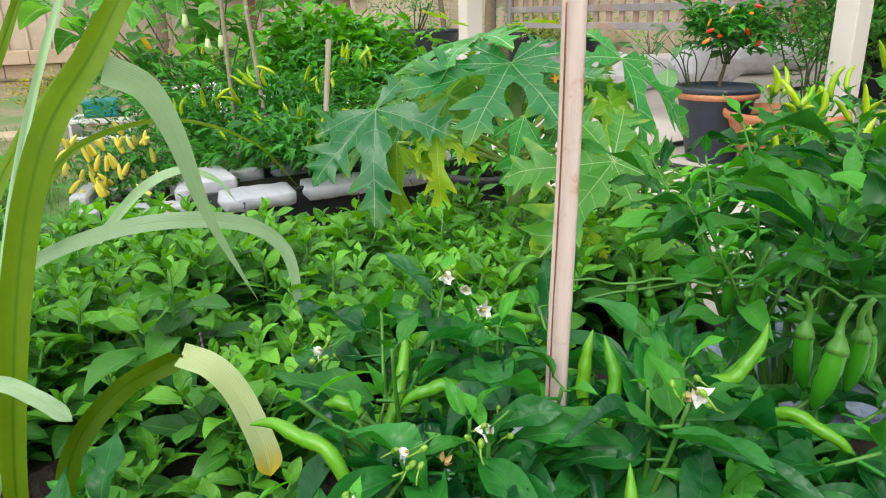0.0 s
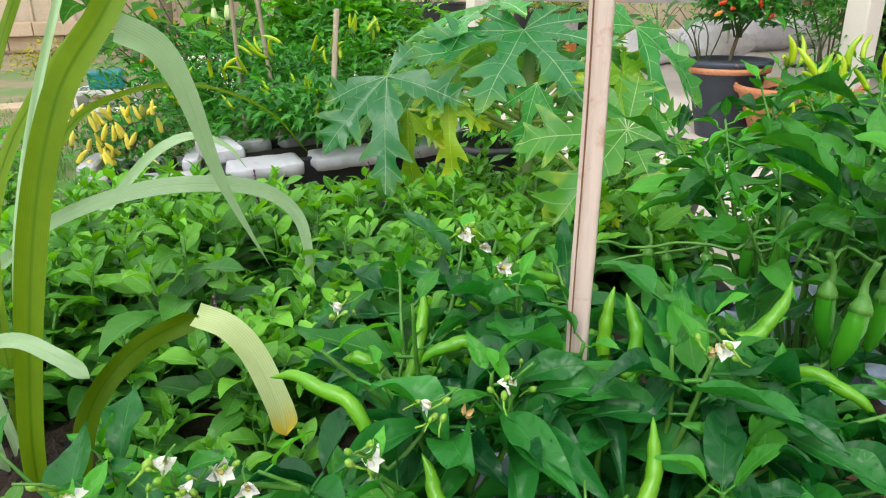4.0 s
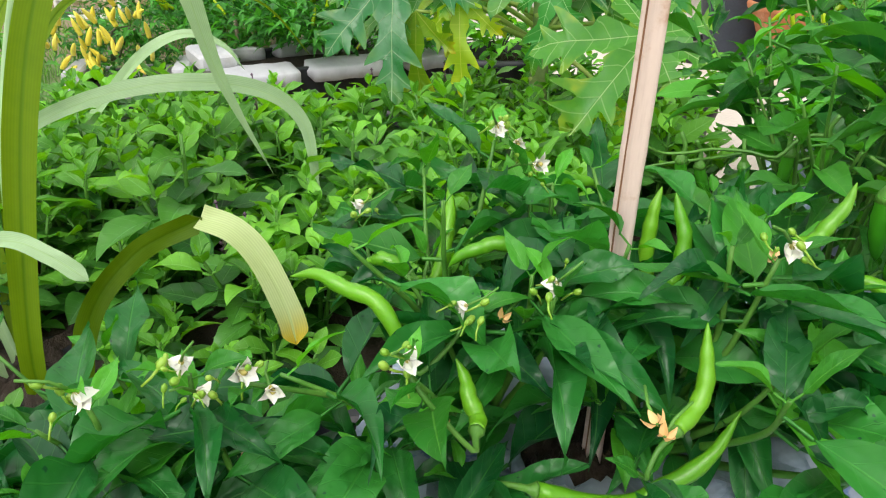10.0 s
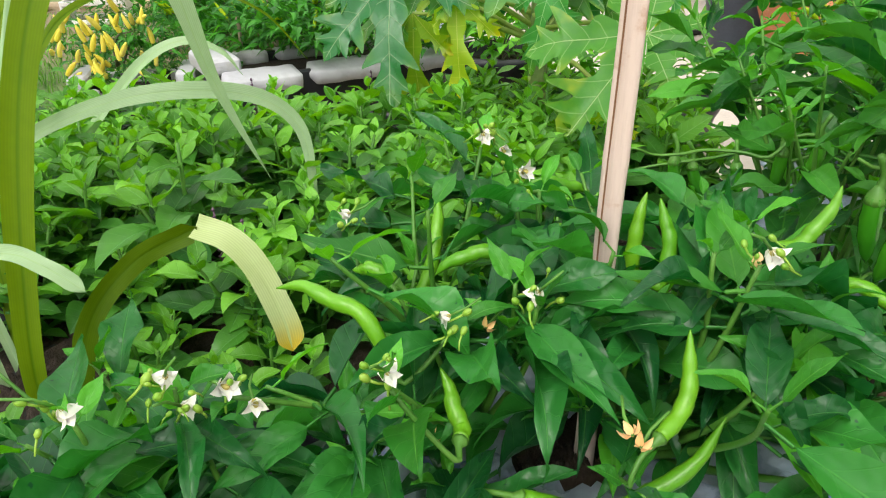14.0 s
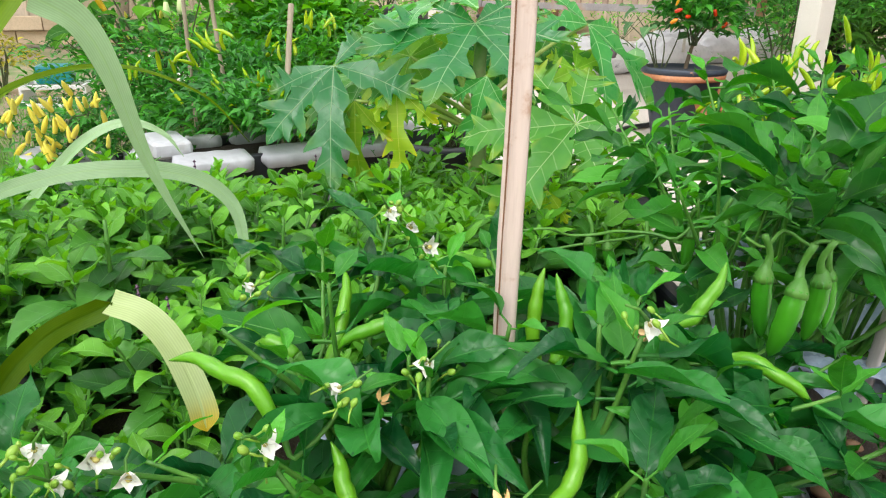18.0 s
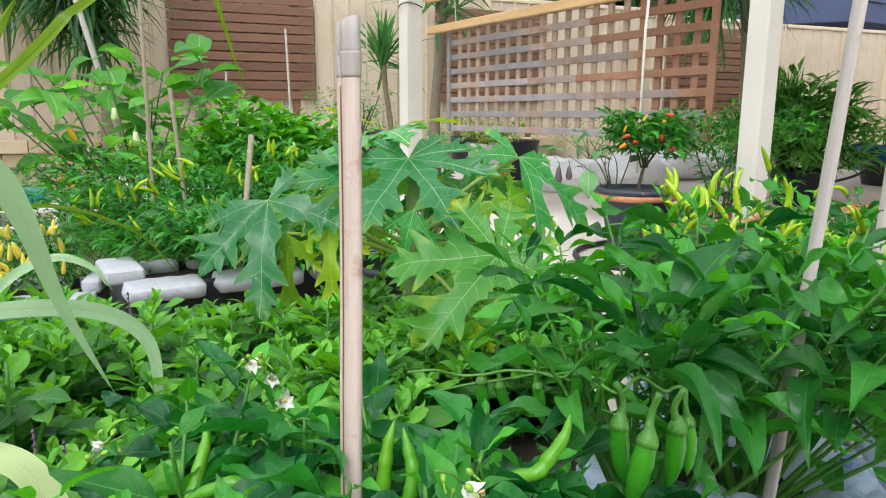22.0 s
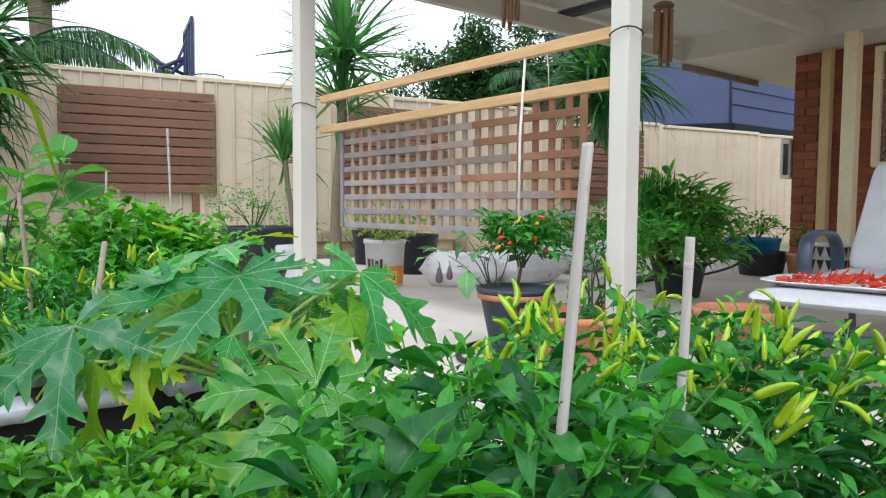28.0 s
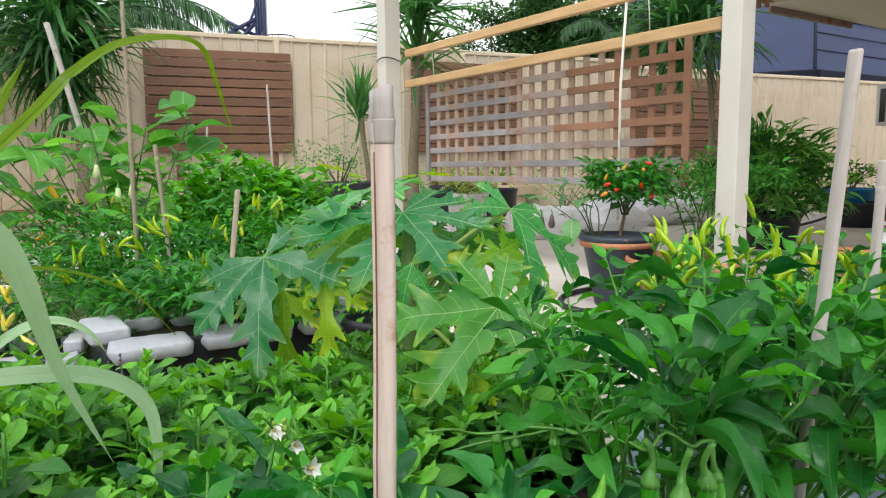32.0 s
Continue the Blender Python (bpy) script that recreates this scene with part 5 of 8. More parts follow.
for k, (x, z) in enumerate(((-0.13, 0.42), (-0.12, 0.455), (-0.115, 0.475), (-0.07, 0.44), (0.02, 0.445), (0.03, 0.51), (-0.05, 0.51), (0.025, 0.535), (-0.03, 0.46), (0.07, 0.42))):
    add_pod(red, ("orange", "red", "yellow", "red", "red", "orange", "yellow", "red", "pale", "red")[k], (x, -0.14 + rr.uniform(-0.02, 0.02), z), (rr.uniform(-0.7, 0.7), rr.uniform(-0.7, 0), rr.uniform(-0.6, 1)), rr.uniform(0, 6), 0.75)
potted_bush("chilli_seedling", (1.3, 2.46, 0), 0.16, (0.03, 0.0, 0.36), (0.14, 0.1, 0.12), 160, 0.045, 0.017, "lance", "fine_leaf", "thin leafy chilli plant in the terracotta bowl", "chilli plant", 22, "potted chilli plants", 0.004)
potted_bush("chilli_seedling", (1.5, 2.75, 0), 0.02, (0.0, 0.0, 0.47), (0.3, 0.22, 0.1), 800, 0.05, 0.018, "lance", "fine_leaf", "spreading leafy chilli plant behind the bowls", "chilli plant", 23, "potted chilli plants", 0.005)
small_egg = potted_bush("eggplant", (0.98, 2.62, 0), 0.21, (-0.07, 0.02, 0.385), (0.17, 0.1, 0.075), 14, 0.075, 0.034, "pepper", "dusty_leaf", "dusty grey-green eggplant with two purple fruits over the dark pot", "eggplant", 24, "", 0.003)
for p, az, el, size in (((-0.13, -0.1, 0.355), 4.4, -1.25, 1.0), ((-0.18, -0.02, 0.4), 3.0, 0.1, 0.75), ((-0.06, -0.06, 0.41), 4.0, -0.3, 0.8), ((0.02, -0.1, 0.43), 5.2, -0.2, 0.7), ((-0.24, 0.0, 0.39), 3.3, -0.4, 0.6), ((-0.1, 0.0, 0.45), 2.2, 0.3, 0.7)):
    g = Geo()
    leaf_geo(g, 0.105 * size, 0.078 * size, "ovate", 0.15, 0.35, 0.2, 0.09, 9, turned(p, az, el, 0.2), 0.02, 3)
    part("leaf", g.mesh("leaf", "dusty_leaf"), small_egg)
g = Geo()
lathe(g, [(0.0, 0.002), (0.008, -0.003), (0.011, -0.02), (0.0155, -0.04), (0.012, -0.054), (0, -0.059)], 14)
purple = g.mesh("fruit", "purple_fruit")
for x, z, size in ((-0.206, 0.335, 1.0), (-0.166, 0.338, 0.85)):
    f = part("fruit", purple, small_egg, Matrix.Translation((x, 0.04, z)) @ Matrix.Scale(size, 4), "dull purple eggplant fruit")
    part("stalk", STALK["long"], f)
long_bush = potted_bush("leafy_shrub", (2.55, 4.11, 0), 0.0, (0.0, -0.1, 0.44), (0.34, 0.34, 0.29), 1250, 0.165, 0.044, "acute", "shrub_leaf", "bushy shrub with long drooping green leaves", "shrub", 25, "", 0.016)
g = Geo()
strap_crown(g, (-0.2, -0.12, 0.52), 90, 0.22, 0.02, 91, 0.9, 1.5, 0.05, "lance", 4)
strap_crown(g, (-0.08, -0.1, 0.5), 60, 0.24, 0.02, 92, 0.9, 1.5, 0.05, "lance", 4)
part("foliage", g.mesh("foliage", "fine_leaf"), long_bush, I4, "dense upright leafy shoots")
pot("black_pot", (2.62, 4.1, 0), 0.13, 0.17, 0.22, "black_plastic", "black plastic pot under the leafy shrub", "pot")
# planters by the house
pot("blue_tub", (4.25, 5.62, 0.1), 0.2, 0.23, 0.2, "blue_plastic", "bright blue plastic tub of herbs by the brick wall", "tub", "tubs by the house")
pot("black_tub", (4.1, 5.3, 0), 0.17, 0.2, 0.2, "black_plastic", "low black plastic tub by the brick wall", "tub", "tubs by the house")
pot("terracotta_pot", (4.3, 5.05, 0), 0.1, 0.13, 0.2, "terracotta", "terracotta pot with a small green plant", "pot", "tubs by the house")
bw = pot("patterned_pot", (4.31, 4.78, 0), 0.12, 0.15, 0.3, "white_plastic", "white pot with a black triangle pattern", "pot", "tubs by the house")
for k in range(14):
    w = 6.2832 * k / 14
    g = Geo()
    for z0 in (0.27, 0.17):
        ws = 0.2
        r0 = 0.138 + 0.03 * z0
        g.add([(r0 * math.cos(w - ws), r0 * math.sin(w - ws), z0), (r0 * math.cos(w + ws), r0 * math.sin(w + ws), z0), (r0 * 0.99 * math.cos(w), r0 * 0.99 * math.sin(w), z0 - 0.085), ((r0 + 0.004) * math.cos(w), (r0 + 0.004) * math.sin(w), z0)], [(0, 2, 3), (3, 2, 1)])
    part("triangle", g.mesh("triangle", "pot_black", False), bw, I4, "black triangle on the white pot")
potted_bush("herb_plant", (4.2, 5.5, 0.1), 0.18, (0, 0, 0.32), (0.25, 0.2, 0.12), 260, 0.06, 0.03, "ovate", "bush_leaf", "green leafy herbs in the blue tub", "herb", 26)
potted_bush("herb_plant", (4.3, 5.05, 0), 0.18, (0, 0, 0.33), (0.1, 0.1, 0.13), 80, 0.05, 0.025, "ovate", "bush_leaf", "small green plant in the terracotta pot", "herb", 27)
for k, zz in enumerate((0.008, 0.012, 0.01)):
    g = Geo()
    tube(g, smooth_path([(2.3 + 0.1 * k, 4.6, zz), (2.9, 4.85 + 0.12 * k, zz + 0.02), (3.3, 5.1 + 0.1 * k, zz), (3.8, 5.2, 0.1 + 0.12 * k), (4.05, 5.35, 0.28)], 8), 0.011, 7)
    solo("garden_hose", g.mesh("garden_hose", "hose"), I4, "black garden hose lying on the patio by the tubs", "hose", "garden hoses")
g = Geo()
tube(g, smooth_path([(1.0, 2.35, 0.011), (0.9, 2.4, 0.011), (0.83, 2.55, 0.011), (0.9, 2.75, 0.011), (1.1, 2.9, 0.011)], 8), 0.011, 7)
solo("garden_hose", g.mesh("garden_hose", "hose"), I4, "black garden hose curling round the dark pot", "hose", "garden hoses")

# bucket with plant
bucket = thing("paint_bucket", Matrix.Translation((0.85, 4.98, 0)), "white plastic bucket with an orange printed label, used as a planter", "bucket")
g = Geo()
lathe(g, [(0.12, 0), (0.125, 0.005), (0.142, 0.3), (0.15, 0.302), (0.152, 0.33), (0.145, 0.335), (0.135, 0.33), (0.13, 0.27), (0, 0.27)], 32)
part("body", g.mesh("body", "white_plastic"), bucket)


def wrap(a0, a1, z0, z1, mat, grow=0.002):
    g = Geo()
    n = 12
    v = []
    for z in (z0, z1):
        rad = 0.125 + 0.017 * z / 0.3 + grow
        v += [(rad * math.cos(a0 + (a1 - a0) * k / n), rad * math.sin(a0 + (a1 - a0) * k / n), z) for k in range(n + 1)]
    g.add(v, [(k, k + 1, n + 2 + k, n + 1 + k) for k in range(n)])
    return g.mesh("print", mat)


part("label", wrap(-1.75, 0.4, 0.02, 0.15, "orange_print"), bucket, I4, "orange printed label")
part("label_mark", wrap(-1.45, -1.0, 0.03, 0.12, "yellow_print", 0.004), bucket, I4, "round yellow mark")
part("label_mark", wrap(-1.3, -1.12, 0.055, 0.085, "dark_print", 0.006), bucket)
for a0, a1, z0, z1 in ((-2.75, -2.5, 0.1, 0.2), (-2.42, -2.3, 0.09, 0.2), (-2.2, -2.02, 0.1, 0.19), (-1.95, -1.8, 0.12, 0.2)):
    part("label_mark", wrap(a0, a1, z0, z1, "dark_print"), bucket)
potted_bush("variegated_plant", (0.85, 4.98, 0), 0.27, (0.02, -0.03, 0.41), (0.23, 0.19, 0.11), 520, 0.055, 0.024, "ovate", "variegated", "small yellow-green plant in the bucket", "plant", 28)
# soil sacks


def sack(p, turn, size, seed):
    """A plump film sack: slumped, creased towards its pinched ends, flat seams at both."""
    r = random.Random(seed)
    g = Geo()
    nx, ny = 41, 27
    ph = [r.uniform(0, 6.28) for k in range(6)]
    for sgn in (1, -1):
        v = []
        for y in np.linspace(-0.5, 0.5, ny):
            for x in np.linspace(-0.5, 0.5, nx):
                h = max(0.0, (1 - abs(2 * x) ** 3.5) * (1 - abs(2 * y) ** 3)) ** 0.6
                pinch = abs(2 * x) ** 2
                fold = 0.018 * math.sin(31 * y + 4 * x + ph[0]) * pinch + 0.014 * (1 - abs(math.sin(9 * x + 5 * y + ph[1]))) + 0.012 * (1 - abs(math.sin(12 * y - 7 * x + ph[2]))) - 0.012 * math.sin(5 * x + ph[3])
                slump = 1 - 0.22 * math.sin(3.0 * x + ph[4]) * math.cos(2.5 * y + ph[5])
                v.append((x * size[0] * (1 + 0.04 * math.sin(9 * y + ph[3])), y * size[1] * (1 - 0.12 * pinch), max(0.004 if sgn > 0 else 0.0, size[2] * (0.42 + sgn * 0.5 * h * slump) + (fold * h if sgn > 0 else 0))))
        f = [(a * nx + b, a * nx + b + 1, (a + 1) * nx + b + 1, (a + 1) * nx + b) for a in range(ny - 1) for b in range(nx - 1)]
        g.add(v, f if sgn > 0 else [q[::-1] for q in f])
    return solo("soil_sack", g.mesh("soil_sack", "sack"), Matrix.Translation(p) @ Matrix.Rotation(turn, 4, "Z"), "plump white plastic sack of potting soil lying on the patio", "sack", "soil sacks")


for k, (x, y, a) in enumerate(((1.42, 5.0, 0.2), (1.95, 5.1, 0.5), (2.62, 5.85, 0.35), (3.1, 6.2, 0.6), (2.35, 6.1, 0.2))):
    sack((x, y, 0.0), a, (0.56, 0.4, 0.25), k)
for k, (x, y, rad) in enumerate(((1.22, 5.9, 0.2), (0.98, 6.9, 0.22))):
    pot("black_tub", (x, y, 0), rad * 0.85, rad, 0.33, "black_plastic", "round black plastic tub with seedlings behind the lattice", "tub", "black tubs behind the lattice")
    potted_bush("seedling_clump", (x, y, 0), 0.28, (0, 0, 0.44), (0.24, 0.2, 0.14), 130, 0.06, 0.024, "ovate", "bush_leaf", "loose green seedlings in a black tub", "plant", 40 + k, "plants behind the lattice", 0.003)
for k, (s, w) in enumerate(((2.6, 0.4), (3.4, 0.5), (5.2, 0.6), (6.6, 0.6), (7.9, 0.5))):
    q = on_fence(s, 0.55)
    potted_bush("fence_shrub", q, 0.0, (0, 0, 0.3), (w, 0.25, 0.28), 200, 0.08, 0.03, "lance", "bush_leaf", "low green shrub growing along the fence", "shrub", 50 + k, "shrubs along the fence", 0.005)

# sun lounger with a tray of drying chillies
LM = Matrix.Translation((1.69, 2.107, 0)) @ Matrix.Rotation(radians(-55), 4, "Z")
lounger = thing("sun_lounger", LM, "sun lounger with slate-blue frame, white cushion and raised back", "sun lounger")


def bar(pts, rad, name, flat=1.0):
    g = Geo()
    tube(g, smooth_path(pts, 5), rad, 10)
    if flat != 1.0:
        for v in g.v:
            v[:, 0] = pts[0][0] + (v[:, 0] - pts[0][0]) * flat
    return part(name, g.mesh(name, "frame_blue"), lounger)


for x in (0.03, 0.57):
    bar([(x, 0.02, 0.225), (x, 0.7, 0.225), (x, 1.3, 0.225)], 0.017, "side_rail")
    bar([(x, 0.05, 0.22), (x, 0.03, 0.1), (x, 0.0, 0.0)], 0.015, "leg")
    bar([(x, 1.22, 0.22), (x, 1.24, 0.1), (x, 1.27, 0.0)], 0.015, "leg")
    bar([(x, 1.25, 0.24), (x, 1.44, 0.46), (x, 1.62, 0.68)], 0.015, "back_rail")
for x in (-0.025, 0.625):
    bar([(x, 0.7, 0.23), (x, 0.69, 0.34), (x, 0.72, 0.43), (x, 0.82, 0.462), (x, 1.0, 0.462), (x, 1.1, 0.44), (x, 1.17, 0.38), (x, 1.21, 0.24)], 0.013, "armrest", 2.2)
for y, z in ((0.02, 0.17), (0.62, 0.225), (1.25, 0.225)):
    bar([(0.03, y, z), (0.3, y, z), (0.57, y, z)], 0.02, "cross_bar")
for x in (0.3, 0.5):
    part("strap", box_mesh("strap", (0.03, 0.012, 0.07), "black_plastic", 0.003), lounger, Matrix.Translation((x, -0.008, 0.17)), "black strap tied to the frame")


def pad(name, length, width, thick, label, m, narrow=0.0):
    """A padded cushion with rounded rims, slightly uneven, growing narrower along its length."""
    g = Geo()
    loop = [(math.cos(w), math.sin(w)) for w in np.linspace(0, 6.2832, 33)[:-1]]
    rows = np.linspace(0, 1, 34)
    verts = []
    for u in rows:
        e = max(0.0, 1 - abs(2 * u - 1) ** 10) ** 0.5
        for c, q in loop:
            px = abs(c) ** 0.35 * (1 if c > 0 else -1)
            pz = abs(q) ** 0.6 * (1 if q > 0 else -1)
            dent = 0.07 * math.sin(17 * u) * math.sin(7 * px) + 0.04 * math.sin(41 * u + 3 * px)
            verts.append((length * u, width * (0.5 + 0.5 * px * (0.9 + 0.1 * e) * (1 - narrow * u)), thick * (0.5 + 0.5 * pz * e * (1 - dent * (pz > 0)))))
    n = len(loop)
    faces = [(i * n + k, i * n + (k + 1) % n, (i + 1) * n + (k + 1) % n, (i + 1) * n + k) for i in range(len(rows) - 1) for k in range(n)]
    faces += [tuple(range(n))[::-1], tuple(range((len(rows) - 1) * n, len(rows) * n))]
    g.add(verts, faces)
    return part(name, g.mesh(name, "cushion"), lounger, m, label)


ALONG = Matrix.Rotation(radians(90), 4, "Z")
pad("cushion", 1.3, 0.62, 0.062, "padded white seat cushion", Matrix.Translation((0.61, -0.03, 0.246)) @ ALONG)
pad("backrest", 0.62, 0.58, 0.05, "raised white backrest cushion", Matrix.Translation((0.59, 1.22, 0.285)) @ ALONG @ Matrix.Rotation(radians(-51), 4, "Y"), 0.06)
tray = thing("tray", LM @ Matrix.Translation((0.28, 0.24, 0.309)), "shallow white tray heaped with red chillies on the lounger", "tray")


def rounded_ring(half_x, half_y, z, sides=44):
    """A rectangle's rim with round corners."""
    out = []
    for k in range(sides):
        c, q = math.cos(6.2832 * k / sides), math.sin(6.2832 * k / sides)
        out.append((half_x * abs(c) ** 0.4 * (1 if c > 0 else -1), half_y * abs(q) ** 0.4 * (1 if q > 0 else -1), z))
    return out


g = Geo()
rings = [rounded_ring(*q) for q in ((0.24, 0.125, 0.0), (0.255, 0.14, 0.004), (0.285, 0.165, 0.016), (0.292, 0.172, 0.016), (0.29, 0.17, 0.02), (0.25, 0.136, 0.008), (0.02, 0.012, 0.006))]
g.add([p for q in rings for p in q], [(i * 44 + k, i * 44 + (k + 1) % 44, (i + 1) * 44 + (k + 1) % 44, (i + 1) * 44 + k) for i in range(6) for k in range(44)] + [tuple(range(44))[::-1], tuple(range(264, 308))])
part("dish", g.mesh("dish", "white_plastic"), tray)
rt = random.Random(3)
THIN_RED = [chilli_mesh("red_chilli", 0.036, 0.0036, "red_fruit", b, k, 0.06) for k, b in enumerate((0.1, 0.35, 0.7))]
for k in range(300):
    x, y = rt.uniform(-0.25, 0.25), rt.uniform(-0.13, 0.13)
    heap = max(0.0, 1 - (x / 0.26) ** 4) * max(0.0, 1 - (y / 0.14) ** 2)
    z = 0.014 + 0.024 * heap * rt.random() + 0.006 * math.sin(19 * x + 2)
    part("red_chilli", THIN_RED[k % 3], tray, pod_pose((x, y, z), (rt.uniform(-1, 1), rt.uniform(-1, 1), rt.uniform(-0.25, 0.35)), 0, rt.uniform(0.8, 1.15)))

# left side: tubs, crates, planters, canes
pot("black_tub", (-0.02, 5.14, 0), 0.22, 0.27, 0.42, "black_plastic", "large black tub with a fine-leaved shrub by the fence", "tub", "tubs by the fence")
potted_bush("fine_shrub", (-0.05, 5.14, 0), 0.38, (-0.05, 0, 0.58), (0.34, 0.28, 0.16), 520, 0.045, 0.014, "lance", "fine_leaf", "fine-leaved shrub in the large black tub", "shrub", 60)
solo("white_box", box_mesh("white_box", (0.16, 0.2, 0.3), "white_plastic", 0.02, 2), Matrix.Translation((0.17, 4.95, 0)) @ Matrix.Rotation(0.2, 4, "Z"), "white foam box beside the patio post", "box")
pot("black_pot", (0.045, 3.8, 0), 0.12, 0.145, 0.24, "black_plastic", "black plastic pot standing on the patio edge", "pot")
solo("teal_tray", box_mesh("teal_tray", (0.15, 0.15, 0.08), "teal_plastic", 0.012, 2), Matrix.Translation((-1.53, 3.45, 0.1)) @ Matrix.Rotation(0.3, 4, "Z"), "teal plastic tray on a crate", "tray")
crate = thing("crate", Matrix.Translation((-1.53, 3.45, 0)) @ Matrix.Rotation(0.2, 4, "Z"), "small white slatted crate on the ground", "crate")
for x in (-0.13, 0.13):
    part("crate_side", box_mesh("crate_side", (0.014, 0.2, 0.1), "white_plastic", 0.002), crate, Matrix.Translation((x, 0, 0)))
for z in (0.0, 0.08):
    part("crate_slat", box_mesh("crate_slat", (0.26, 0.012, 0.02), "white_plastic", 0.002), crate, Matrix.Translation((0, -0.1, z)))
    part("crate_slat", box_mesh("crate_slat", (0.26, 0.012, 0.02), "white_plastic", 0.002), crate, Matrix.Translation((0, 0.1, z)))
paver = box_mesh("paver", (0.3, 0.2, 0.05), "limestone", 0.01, 2)
for k, (x, y, a) in enumerate(((-1.95, 3.9, 0.1), (-1.62, 3.95, 0.0), (-1.3, 4.0, 0.15), (-2.0, 3.5, 0.4), (-2.2, 2.9, 0.2))):
    solo("paver", paver, Matrix.Translation((x, y, -0.03)) @ Matrix.Rotation(a, 4, "Z"), "loose limestone paver on the ground", "paver", "loose pavers")


def film_fold(length, width, height, mat, seed):
    """A folded, softly creased film edge with rounded ends."""
    r = random.Random(seed)
    g = Geo()
    n, k = 18, 14
    ph, verts = r.uniform(0, 6), []
    for i in range(n):
        u = i / (n - 1)
        e = max(0.02, 1 - abs(2 * u - 1) ** 16) ** 0.5
        for j in range(k):
            w = 6.2832 * j / k
            c, s = math.cos(w), math.sin(w)
            px, pz = abs(c) ** 0.25 * (1 if c > 0 else -1), abs(s) ** 0.3 * (1 if s > 0 else -1)
            crease = 1 + 0.03 * math.sin(9 * u + ph + 2 * px) + 0.03 * math.sin(23 * u - ph + 3 * pz)
            verts.append((length * (u - 0.5), width / 2 * px * e * crease, height / 2 * (1 + pz * e * crease)))
    g.add(verts, [(i * k + j, i * k + (j + 1) % k, (i + 1) * k + (j + 1) % k, (i + 1) * k + j) for i in range(n - 1) for j in range(k)] + [tuple(range(k))[::-1], tuple(range((n - 1) * k, n * k))])
    return g.mesh("rim", mat)


def planter(p, size, turn, label, rim="ledge", wide=0.09):
    t = thing("planter_box", Matrix.Translation(p) @ Matrix.Rotation(turn, 4, "Z"), label, "planter", "planter boxes")
    sx, sy, h = size
    for s in (-1, 1):
        part("long_side", box_mesh("long_side", (sx, 0.02, h - 0.03), "black_plastic", 0.004), t, Matrix.Translation((0, s * sy / 2, 0)))
        part("short_side", box_mesh("short_side", (0.02, sy - 0.02, h - 0.03), "black_plastic", 0.004), t, Matrix.Translation((s * sx / 2, 0, 0)))
        if wide > 0.04:
            r = random.Random(int(sx * 100) + s)
            cuts = [-0.5, -0.2 + r.uniform(-0.05, 0.05), 0.16 + r.uniform(-0.06, 0.06), 0.5]
            for a, b in zip(cuts, cuts[1:]):
                w = (b - a) * (sx + 0.05) - 0.014
                part("rim", film_fold(w, wide * 1.0, 0.034, rim, r.randrange(99)), t, Matrix.Translation(((a + b) / 2 * (sx + 0.05), s * sy / 2, h - 0.058)) @ Matrix.Rotation(r.uniform(-0.05, 0.05), 4, "Z") @ Matrix.Rotation(-0.12 * s, 4, "X"), "folded white film edge")
        else:
            part("rim", box_mesh("rim", (sx + 0.05, wide, 0.04), rim, 0.016, 3), t, Matrix.Translation((0, s * sy / 2, h - 0.032)), "thick rounded rim")
        part("rim", box_mesh("rim", (wide, sy - wide, 0.04), rim, 0.016, 3), t, Matrix.Translation((s * sx / 2, 0, h - 0.034)), "thick rounded rim")
    part("soil", box_mesh("soil", (sx - 0.03, sy - 0.03, 0.1), "soil", 0.01), t, Matrix.Translation((0, 0, h - 0.15)))
    return t


planter((-0.25, 1.94, 0), (0.62, 0.26, 0.165), 0.5, "black planter box with a thick white rim")
planter((-0.78, 1.95, 0), (0.26, 0.22, 0.1), 0.2, "small black planter box with a white rim", "ledge", 0.05)
planter((-0.14, 1.03, 0), (1.14, 0.92, 0.1), 0.03, "wide low black bed filled with basil", "black_plastic", 0.03)


def cane(p0, p1, rad, mat, label, nodes=4, seed=0, flat=0.85):
    """A bamboo stake: shaft with a cut top and slight node rings."""
    p0, p1 = Vector(p0), Vector(p1)
    t = thing("garden_stake", frame_at(p0, p1 - p0) @ Matrix.Rotation(radians(90), 4, "X").inverted(), label, "stake", "bamboo stakes")
    ln = (p1 - p0).length
    g = Geo()
    prof = [(rad * 0.9, 0)]
    for k in range(12):
        prof.append((rad * (0.97 + 0.03 * math.sin(k * 2.1 + seed)), ln * (k + 0.5) / 12.5))
    prof += [(rad * 0.98, ln - 0.003), (rad * 0.9, ln), (rad * 0.5, ln), (rad * 0.45, ln - 0.008)]
    lathe(g, prof, 14, Matrix.Diagonal((1, flat, 1, 1)))
    part("shaft", g.mesh("shaft", mat), t)
    for k in range(nodes):
        z = ln * (1 - (k + 0.28) / (nodes + 0.2))
        g = Geo()
        lathe(g, [(rad * 0.94, -0.006), (rad * 1.04, -0.0015), (rad * 1.0, 0), (rad * 1.05, 0.0015), (rad * 0.94, 0.008)], 14, Matrix.Diagonal((1, flat, 1, 1)))
        part("node_ring", g.mesh("node_ring", mat), t, Matrix.Translation((0, 0, z)))
    return t


